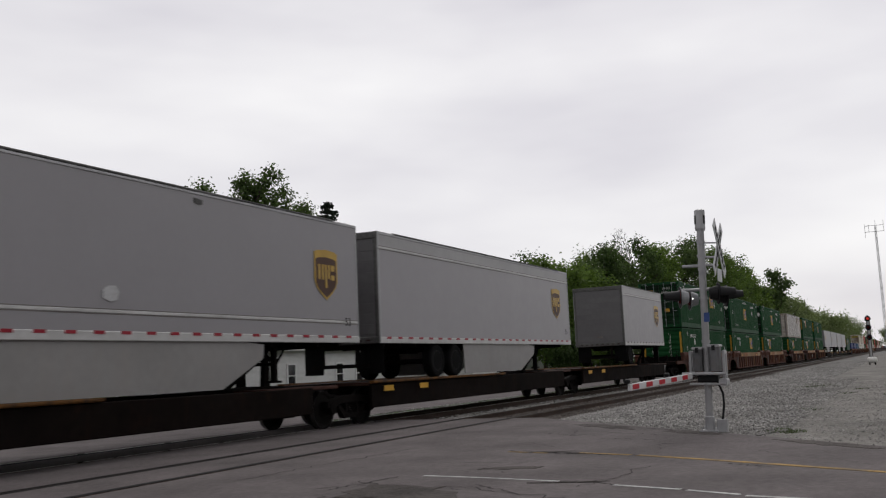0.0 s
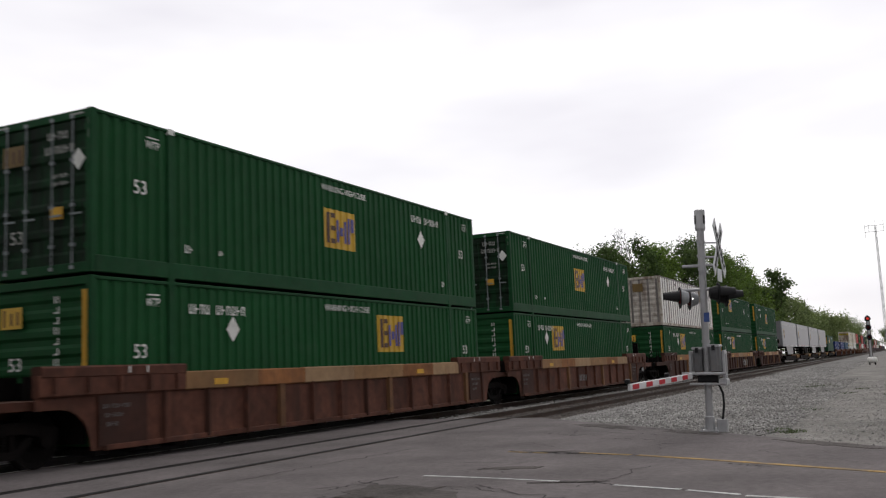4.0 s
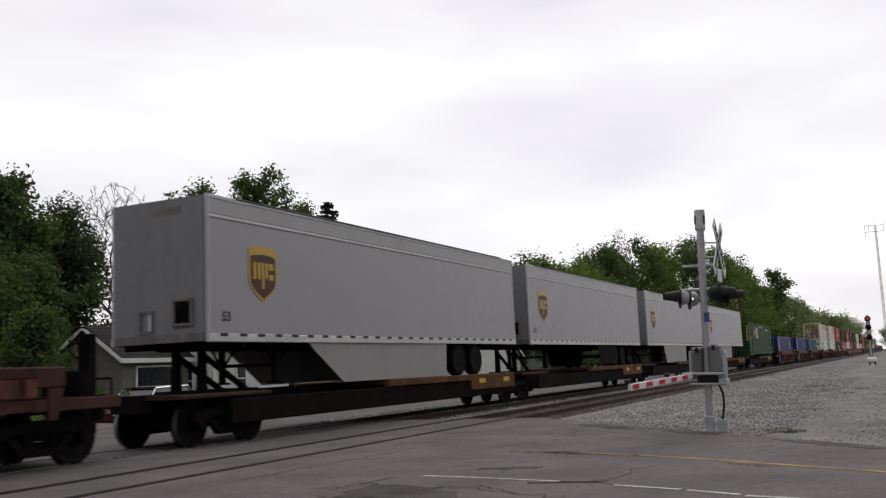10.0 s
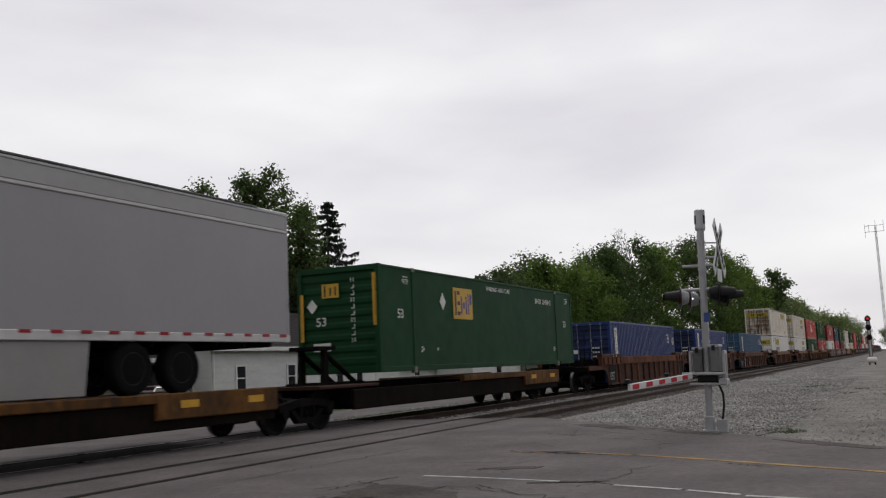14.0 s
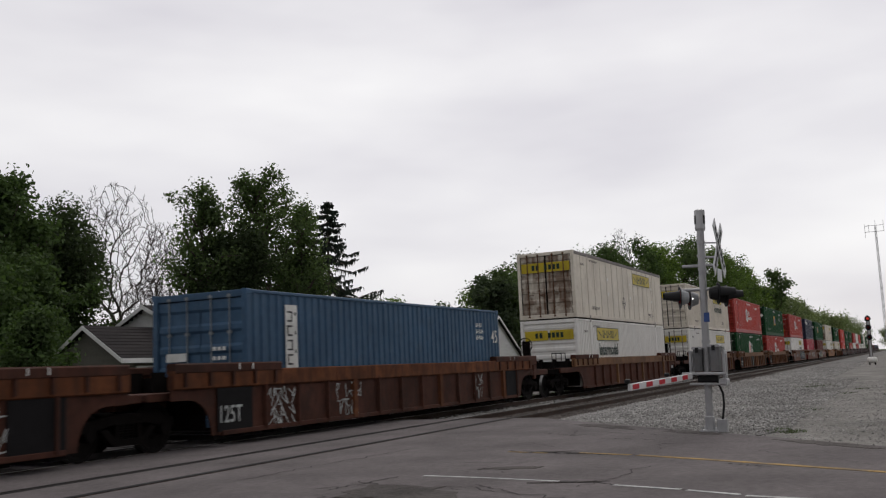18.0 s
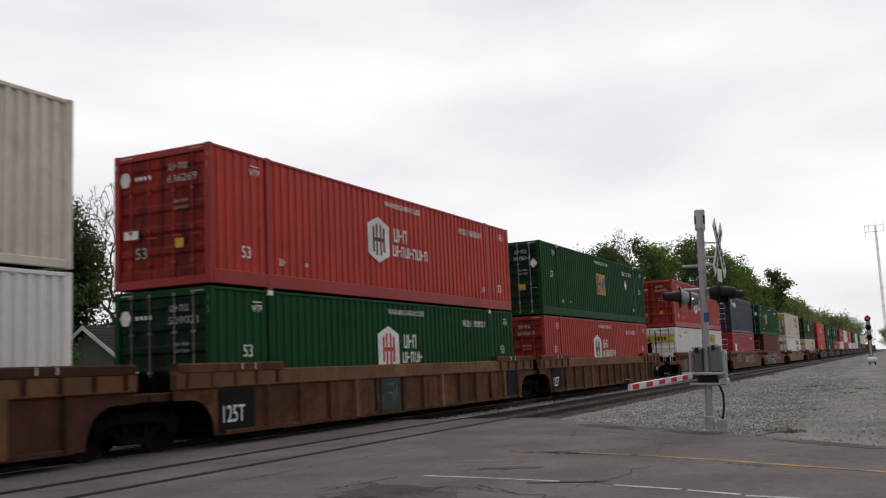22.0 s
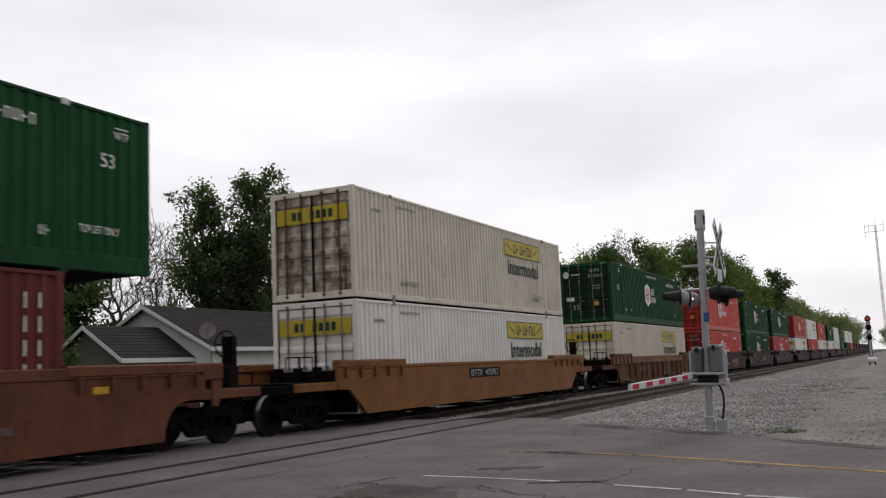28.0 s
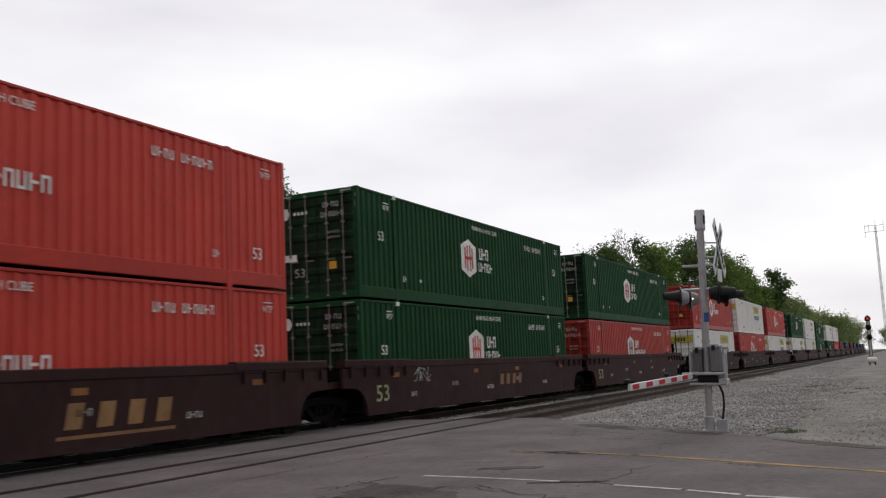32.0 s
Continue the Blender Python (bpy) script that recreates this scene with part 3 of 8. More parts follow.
def end_bars(m, y, z, h, n, w, x=0.012):
    """Unreadable writing on the end: thin plain strokes."""
    t = w * 0.28
    for k in range(n):
        q = y - k * w * 1.45
        m.box(x, x + 0.004, q - t, q, z, z + h)
        if k % 3 != 1:
            m.box(x, x + 0.004, q - w, q - w + t, z, z + h)
        lift = (0.0, 0.42, 0.80)[k % 3] * h
        m.box(x, x + 0.004, q - w + (t if k % 3 != 1 else 0), q - t, z + lift, z + lift + h * 0.2)


def end_marks(ob, logo, wall=False, code=None, shift=0.0):
    """Markings on the end that leads."""
    m = Mesh()
    end_text(m, "53", 0.70, 1.30 if wall else 0.62, 0.24, 0.012, 0.32)
    if wall:
        for k in range(10):
            m.box(0.012, 0.016, -0.53, -0.505, 2.45 - k * 0.18, 2.57 - k * 0.18)
            m.box(0.012, 0.016, -0.505, -0.42, 2.45 - k * 0.18, 2.475 - k * 0.18) if k % 3 else m.box(0.012, 0.016, -0.445, -0.42, 2.45 - k * 0.18, 2.57 - k * 0.18)
        m.box(0.012, 0.016, 0.25, 0.80, 0.62, 0.84)
    else:
        end_bars(m, -0.22, 2.42, 0.14, 4, 0.09)
        if code:
            end_text(m, code, -0.18, 2.16, 0.16, 0.012, 0.78)
        if not code:
            end_bars(m, -0.16, 2.16, 0.14, 6, 0.085)
        for q in range(2):
            end_bars(m, -0.36, 1.72 - q * 0.14, 0.07, 5, 0.055)
        m.box(0.0, 0.008, -1.24, -1.21, 2.35, 2.70), m.box(0.0, 0.008, 1.21, 1.24, 2.35, 2.70)
        m.box(0.0, 0.008, -1.10, -0.78, 2.80, 2.83), m.box(0.0, 0.008, 0.78, 1.10, 2.80, 2.83)
    part("end_lettering", m, LETTER if wall else LETTER_DIM, ob, "white stencil lettering" if wall else "sooty white stencil lettering")
    m = Mesh()
    if logo == "emp":
        m.box(0.014, 0.02, 0.38 - shift, 0.92 - shift, 2.06, 2.44)
        part("end_logo", m, LOGO_YELLOW if wall else LOGO_FADED, ob, "small yellow logo panel")
        m = Mesh()
        m.box(0.008, 0.014, 0.80 - shift, 0.85 - shift, 2.10, 2.40), m.box(0.008, 0.014, 0.62 - shift, 0.67 - shift, 2.12, 2.34), m.box(0.008, 0.014, 0.46 - shift, 0.51 - shift, 2.12, 2.36)
        part("logo_lettering", m, LOGO_DARK, ob)
        m = Mesh()
        y, z = (0.82, 1.85) if shift else (0.62, 0.95) if wall else (-0.98, 2.0)
        m.prism([(y + 0.17, z), (y, z - 0.2), (y - 0.17, z), (y, z + 0.2)], 0, 0.008, 0.012)
        part("diamond_mark", m, LETTER, ob, "pale diamond mark")
        m = Mesh()
        if wall:
            for a, b, c in ((-1.22, 1.25, 2.65), (1.10, 0.9, 2.2)):
                part("orange_stripe", Mesh().box(0.0, 0.006, a, a + 0.12, b, c), YELLOW, ob, "upright orange stripe")
        else:
            m.box(0.012, 0.018, -0.60, -0.30, 0.98, 1.20)
            part("orange_plate", m, YELLOW, ob, "orange notice plate")
    else:
        m.prism([(0.98 + 0.15 * math.cos(a * math.pi / 3), 2.35 + 0.18 * math.sin(a * math.pi / 3)) for a in range(6)], 0, 0.008, 0.012)
        for k in range(4):
            m.box(0.008, 0.012, 0.70 - k * 0.12 - 0.07, 0.70 - k * 0.12, 2.30, 2.38)
        m.box(0.008, 0.012, 0.62, 1.02, 1.06, 1.24)
        part("end_logo", m, LETTER, ob, "white hexagon mark and blocks")
        m = Mesh()
        m.box(0.012, 0.018, -0.60, -0.38, 0.78, 0.98)
        part("orange_plate", m, YELLOW, ob, "orange notice plate")


# style: wall, frame, wall kind, leading end, label, group
STYLES = {
    "emp": (GREEN, GREEN_TRIM, "ribs", "doors", "green corrugated container with yellow logo panel", "emp"),
    "emp_wall": (GREEN, GREEN_TRIM, "ribs", "wall", "green corrugated container with yellow logo panel", "emp"),
    "emp_dark": (GREEN_DARK, GREEN_DARK, "flat", "wall", "deep green smooth-sided container with yellow logo panel", "emp"),
    "hub_red": (RED, RED_TRIM, "ribs", "doors", "red corrugated container with white hexagon mark", "hub"),
    "hub_bright": (RED_BRIGHT, RED, "ribs", "doors", "bright red corrugated container with white hexagon mark", "hub"),
    "hub_green": (HUB_GREEN, HUB_GREEN, "ribs", "doors", "green corrugated container with white hexagon mark", "hub"),
    "jb": (WHITE, WHITE, "fine", "doors", "white ribbed container with yellow banner", "jb"),
    "jb_old": (CREAM, CREAM, "fine", "doors", "dirty off-white ribbed container with yellow banner", "jb"),
    "jb_rusty": (CREAM, CREAM, "fine", "doors", "off-white ribbed container with rust-streaked doors", "jb"),
    "jb_wall": (WHITE, WHITE, "fine", "wall", "white ribbed container with yellow banner", "jb"),
    "jb_plate": (CREAM, CREAM, "plate", "doors", "off-white plate container with rusty doors and yellow banner", "jb"),
    "panel": (WHITE, RUSTED_TRIM, "panel", "wall", "weathered white container with dark upright ribs", "panel"),
    "iso_blue": (BLUE, BLUE, "ribs", "doors", "blue corrugated shipping container with white side panel", "iso"),
    "iso_pale": (PALE_BLUE, PALE_BLUE, "ribs", "doors", "faded blue corrugated shipping container with white side panel", "iso"),
    "iso_navy": (NAVY, NAVY, "ribs", "doors", "dark navy corrugated shipping container", "navy"),
    "iso_crimson": (CRIMSON, CRIMSON, "ribs", "doors", "crimson corrugated shipping container", "crimson"),
    "iso_maroon": (MAROON, MAROON, "ribs", "doors", "dull maroon corrugated shipping container", "maroon"),
}


def container(style, s, z, length=16.15, place=None):
    """A container with its front end at s on the train and its foot at z."""
    label, family = STYLES[style][4:]
    ob = thing("shipping_container", label, "container", "containers on the train")
    for name, data in container_parts(style, length):
        part(name, data, None, ob)
    L = length
    if family == "emp":
        mark_common(ob, L, 2.896, 1.85 if int(s) == 464 else 1.50 if z > 2 else 1.45)
        if int(s) == 464:
            m = Mesh()
            side_text(m, "TOP LIFT ONLY", 14.48, 0.65, 0.14, OUT, 0.9)
            part("lettering", m, LETTER, ob, "white lifting notice")
        x = place if place is not None else 7.3
        emp_logo(ob, x, 1.53 if z < 2 else 1.60 if x > 10 or x < 5 and style == "emp_wall" else 1.13, 1.42, 0.97, style == "emp_dark")
        diamond(ob, L - 3.75 if int(s) == 141 and z > 2 else x - 0.75 if x < 6 else x + 1.75 if x > 10 else L - 3.75 if style == "emp" else 3.77, 1.82 if z > 2 else 2.02, 0.21)
        code_row(ob, L, 2.45 if style == "emp_wall" else L - 4.3, code={(59, 0): ("EMHU", "269212"), (121, 0): ("EMHU", "276011"), (161, 0): ("EMHU", "832122"), (402, 3): ("EMHU", "272010")}.get((int(s), int(z))))
        end_marks(ob, "emp", style != "emp", shift=0.42 if style == "emp_dark" else 0.0)
    elif family == "hub":
        mark_common(ob, L, 2.896, 1.45 if z < 2 else 0.58 if style in ("hub_red", "hub_bright") else 1.55)
        hexagon_logo(ob, place if place is not None else 6.25, 0.95 if z > 2 else 0.98, bar_mat=None if style in ("hub_red", "hub_bright") else RED)
        code_row(ob, L, L - 4.2, code={(383, 3): ("HGIU", "636269"), (383, 0): ("HGIU", "509021")}.get((int(s), int(z))))
        end_marks(ob, "hub", code={(383, 3): "636269", (383, 0): "509021", (426, 3): "834276", (535, 3): "633280"}.get((int(s), int(z))))
    elif family == "jb":
        x = place if place is not None else 9.75
        jb_panel(ob, x, 1.96, word=style != "jb_plate")
        if style in ("jb_old", "jb_rusty"):
            m = Mesh()
            side_text(m, "TOP LIFT ONLY", L - 3.3, 0.52, 0.14, OUT, 1.05)
            part("lettering", m, DARK_RIB, ob, "dark lifting notice")
        if style == "jb_plate":
            m = Mesh()
            side_text(m, "TOP LIFT ONLY", L - 3.3, 0.30, 0.15, OUT, 1.05)
            for a, b in (((7.55, 0.9), (7.83, 0.6)), ((7.83, 0.6), (8.11, 0.9)), ((8.11, 0.9), (7.83, 1.2)), ((7.83, 1.2), (7.55, 0.9))):
                n = Vector((b[1] - a[1], a[0] - b[0])).normalized() * 0.03
                m.prism([(a[0] + n.x, a[1] + n.y), (b[0] + n.x, b[1] + n.y), (b[0] - n.x, b[1] - n.y), (a[0] - n.x, a[1] - n.y)], 1, OUT, OUT + 0.003)
            m.box(7.6, 8.06, OUT, OUT + 0.003, 0.87, 0.93)
            part("lettering", m, DARK_RIB, ob, "dark lifting notice and diamond")
            m = Mesh()
            for xx in (5.0, 9.05, 13.6):
                for zz in (1.15, 1.85):
                    part("patch", Mesh().box(xx, xx + 0.16, OUT - 0.006, OUT, zz, zz + 0.13), WHITE, ob, "small riveted repair patch")
        end_banner(ob)
        m = Mesh()
        bars(m, 2.4, 0.40, 0.14, OUT, 9, 0.10, 0.25)
        bars(m, 2.3, 2.55, 0.09, OUT, 12, 0.07, 0.4)
        bars(m, L - 3.4, 0.42, 0.12, OUT, 8, 0.07, 0.3)
        bars(m, 0.9, 2.30, 0.10, OUT, 6, 0.07, 0.3)
        part("marking", m, DARK_RIB, ob, "small dark stencil marks")
    elif family == "panel":
        m = Mesh()
        side_plate(m, 11.33, 12.73, 1.80, 2.62, OUT)
        m.box(0.0, 0.03, -0.25, 0.35, 2.02, 2.5)
        part("logo_panel", m, LOGO_FADED, ob, "faded dark yellow logo panel")
        m = Mesh()
        for a, b, c, d in ((11.40, 11.50, 1.88, 2.54), (11.55, 11.72, 2.42, 2.54), (11.55, 11.68, 2.15, 2.26), (11.55, 11.72, 1.88, 2.0), (11.85, 11.95, 1.9, 2.4), (12.0, 12.12, 2.05, 2.3), (12.18, 12.28, 1.9, 2.4), (12.4, 12.5, 1.9, 2.48)):
            m.box(a, b, OUT - 0.004, OUT, c, d)
        part("logo_lettering", m, LOGO_DARK, ob, "dark blocks on the faded panel")
        m = Mesh()
        side_plate(m, 13.03, 13.88, 0.39, 2.13, OUT)
        part("patch", m, WHITE, ob, "pale repair patch")
        m = Mesh()
        for x in (3.6, 7.5):
            bars(m, x, 2.5, 0.14, OUT - 0.001, 5, 0.09, 0.3)
        m.prism([(7.75 + 0.18 * math.cos(a * math.pi / 4), 1.4 + 0.18 * math.sin(a * math.pi / 4)) for a in range(8)], 1, OUT - 0.004, OUT)
        part("marking", m, DARK_RIB, ob, "dark stencil marks")
        m = Mesh()
        for y in (-1.05, -0.55, -0.05, 0.45, 0.95):
            m.box(0.02, 0.06, y - 0.06, y + 0.06, 0.2, 2.72)
        part("end_ribs", m, DARK_RIB, ob, "dark upright end ribs")
    elif family == "iso":
        m = Mesh()
        px = 0.70 if style == "iso_blue" else 1.37
        side_plate(m, px, px + 0.46, 0.30, 2.60, OUT)
        part("side_panel", m, LETTER, ob, "upright white panel")
        if L > 13:
            m = Mesh()
            side_text(m, "45", L - 0.68, 1.80, 0.42, OUT, 0.5)
            part("lettering", m, LETTER, ob, "white length number")
        m = Mesh()
        for k in range(7):
            m.box(px + 0.07, px + 0.27, OUT - 0.003, OUT, 2.42 - k * 0.32, 2.46 - k * 0.32)
            m.box(px + (0.07 if k % 2 else 0.23), px + (0.11 if k % 2 else 0.27), OUT - 0.003, OUT, 2.22 - k * 0.32, 2.46 - k * 0.32)
            m.box(px + 0.07, px + 0.27, OUT - 0.003, OUT, 2.22 - k * 0.32, 2.26 - k * 0.32)
            m.box(px + 0.36, px + 0.41, OUT - 0.003, OUT, 2.36 - k * 0.42, 2.44 - k * 0.42)
        part("panel_lettering", m, LETTER_BLACK, ob, "dark blocks down the white panel")
        m = Mesh()
        for q in range(3):
            bars(m, L - (1.6 if L < 13 else 1.9), 2.30 - q * 0.2, 0.13, OUT, 4 if q == 0 else 5, 0.09, 0.3)
        for a, b in ((0.25, 1.0),):
            m.box(0.0, 0.014, a + 0.1, b - 0.1, 1.42, 1.60)
        for q in range(5):
            for j in range(3):
                m.box(0.0, 0.014, -0.72 + j * 0.13, -0.64 + j * 0.13, 1.62 - q * 0.2, 1.70 - q * 0.2)
        part("marking", m, LETTER, ob, "white stencil marks")
    else:
        m = Mesh()
        if family == "navy":
            for k in range(4):
                m.box(0.45 + k * 0.06, 0.95 + k * 0.06, OUT, OUT + 0.003, 2.52 - k * 0.11, 2.58 - k * 0.11)
            for k in range(3):
                m.box(1.35 + k * 0.5, 1.72 + k * 0.5, OUT, OUT + 0.003, 2.18, 2.42)
            m.box(1.3, 2.9, OUT, OUT + 0.003, 2.08, 2.12)
        elif family == "crimson":
            for k, wd in enumerate((0.75, 0.0, 0.42, 0.16, 0.5, 0.42)):
                if wd:
                    m.box(4.6 + k * 0.72, 4.6 + k * 0.72 + 0.14, OUT, OUT + 0.003, 0.55, 1.5 if k == 0 else 1.2)
                    m.box(4.6 + k * 0.72 + 0.14, 4.6 + k * 0.72 + wd, OUT, OUT + 0.003, 0.9 if k == 0 else 0.55, 1.05 if k == 0 else 0.7)
            m.box(1.0, 1.75, OUT, OUT + 0.003, 1.3, 1.95)
            bars(m, L - 2.6, 2.4, 0.13, OUT, 10, 0.09, 0.3)
        else:
            for q in range(2):
                [m.box(L - 0.78 + q * 0.28, L - 0.74 + q * 0.28, OUT, OUT + 0.003, 0.75 + j * 0.38, 1.0 + j * 0.38) for j in range(5)]
        for q in range(4):
            m.box(0.0, 0.014, 0.3, 0.5, 2.3 - q * 0.42, 2.36 - q * 0.42)
            for j in range(4):
                m.box(0.0, 0.014, -0.8 + j * 0.12, -0.73 + j * 0.12, 2.3 - q * 0.42, 2.37 - q * 0.42)
        part("marking", m, LETTER, ob, "white marks and blocks")
    return on_train(ob, s, z)


# ---------------------------------------------------------------- the train: trucks, wells and spines
WHEEL_R = 0.46
SHARED = {}
WHEELS = []


def shared(key, make):
    if key not in SHARED:
        SHARED[key] = make()
    return SHARED[key]


def wheelset_data():
    m = Mesh()
    for side in (-1, 1):
        y = side * 0.76
        prof = [(0.10, -0.08), (0.16, -0.07), (0.20, -0.03), (0.36, -0.02), (0.40, -0.06), (WHEEL_R, -0.06), (WHEEL_R, 0.05), (WHEEL_R + 0.025, 0.055), (WHEEL_R + 0.025, 0.08), (0.38, 0.08), (0.34, 0.03), (0.18, 0.03), (0.12, 0.08)]
        if side > 0:
            prof = [(r, -a) for r, a in prof][::-1]
        m.lathe(prof, (0, y, 0), 1, 24)
    m.tube((0, -1.05, 0), (0, 1.05, 0), 0.075, n=10)
    for k in range(3):
        a = k * 2.09
        m.tube((0.06 * math.cos(a), -1.07, 0.06 * math.sin(a)), (0.06 * math.cos(a), -1.0, 0.06 * math.sin(a)), 0.022, n=6)
    me = m.data("wheelset", [WHEEL_STEEL, TREAD_STEEL])
    for f in me.polygons:
        rs = [math.hypot(me.vertices[i].co.x, me.vertices[i].co.z) for i in f.vertices]
        f.material_index = 1 if len(rs) == 4 and abs(min(rs) - WHEEL_R) < 0.002 and max(rs) < WHEEL_R + 0.002 else 0
    return me


def side_frame_data(side):
    y = side * 1.0
    m = Mesh()
    top = [(-1.12, 0.50), (-1.12, 0.66), (-0.75, 0.72), (-0.35, 0.78), (0.35, 0.78), (0.75, 0.72), (1.12, 0.66), (1.12, 0.50), (0.72, 0.54), (0.42, 0.60), (-0.42, 0.60), (-0.72, 0.54)]
    m.prism(top, 1, y - 0.09, y + 0.09)
    low = [(-0.66, 0.52), (-0.36, 0.22), (0.36, 0.22), (0.66, 0.52), (0.52, 0.54), (0.30, 0.34), (-0.30, 0.34), (-0.52, 0.54)]
    m.prism(low, 1, y - 0.08, y + 0.08)
    for x in (-0.30, 0.22):
        m.box(x, x + 0.08, y - 0.07, y + 0.07, 0.32, 0.62)
    for x in (-0.13, 0.0, 0.13):
        for k in range(6):
            m.tube((x, y, 0.33 + k * 0.045), (x, y, 0.36 + k * 0.045), 0.058, n=8)
    for x in (-0.9, 0.9):
        m.tube((x, y - 0.11, 0.46), (x, y + 0.11, 0.46), 0.12, n=10)
        m.box(x - 0.13, x + 0.13, y - 0.10, y + 0.10, 0.46, 0.62)
    return m.data("side_frame", BLACK_STEEL)


def bolster_data():
    m = Mesh()
    m.prism([(-1.0, 0.50), (1.0, 0.50), (1.0, 0.66), (0.4, 0.80), (-0.4, 0.80), (-1.0, 0.66)], 0, -0.2, 0.2)
    m.tube((0, 0, 0.75), (0, 0, 0.92), 0.3, n=14)
    for x in (-0.5, 0.5):
        m.tube((x, -0.7, 0.36), (x, 0.7, 0.36), 0.05, n=6)
    return m.data("truck", BLACK_STEEL)


def truck(parent, x):
    t = part("truck", shared("bolster", bolster_data), None, parent, "grimy steel truck, blackened to hold the shade", pose(x, 0, 0))
    for side in (-1, 1):
        part("side_frame", shared(("frame", side), lambda: side_frame_data(side)), None, t)
    for dx in (-0.9, 0.9):
        w = part("wheelset", shared("wheelset", wheelset_data), None, t, "steel wheels on their axle", pose(dx, 0, WHEEL_R))
        WHEELS.append((w, parent, x + dx, dx))
    return t


def arch_side(x0, x1, lift=0.0, taper=False):
    """The outline of a well's side with the cut-outs over the trucks."""
    pts = []
    if taper:
        return [(x0, 0.95), (x0 + 0.5, 0.92), (x0 + 1.32, 0.30), (x1 - 1.32, 0.30), (x1 - 0.5, 0.92), (x1, 0.95), (x1, 1.45), (x0, 1.45)]
    pts += [(x0, 0.95), (x0 + 0.50, 0.945)]
    for k in range(1, 6):
        a = math.pi / 2 * k / 6
        pts.append((x0 + 0.50 + 0.62 * math.sin(a), 0.28 + 0.66 * math.cos(a)))
    pts.append((x0 + 1.13, 0.24))
    pts.append((x1 - 1.13, 0.24))
    for k in range(5, 0, -1):
        a = math.pi / 2 * k / 6
        pts.append((x1 - 0.50 - 0.62 * math.sin(a), 0.28 + 0.66 * math.cos(a)))
    pts += [(x1 - 0.50, 0.945), (x1, 0.95), (x1, 1.42), (x0, 1.42)]
    return pts


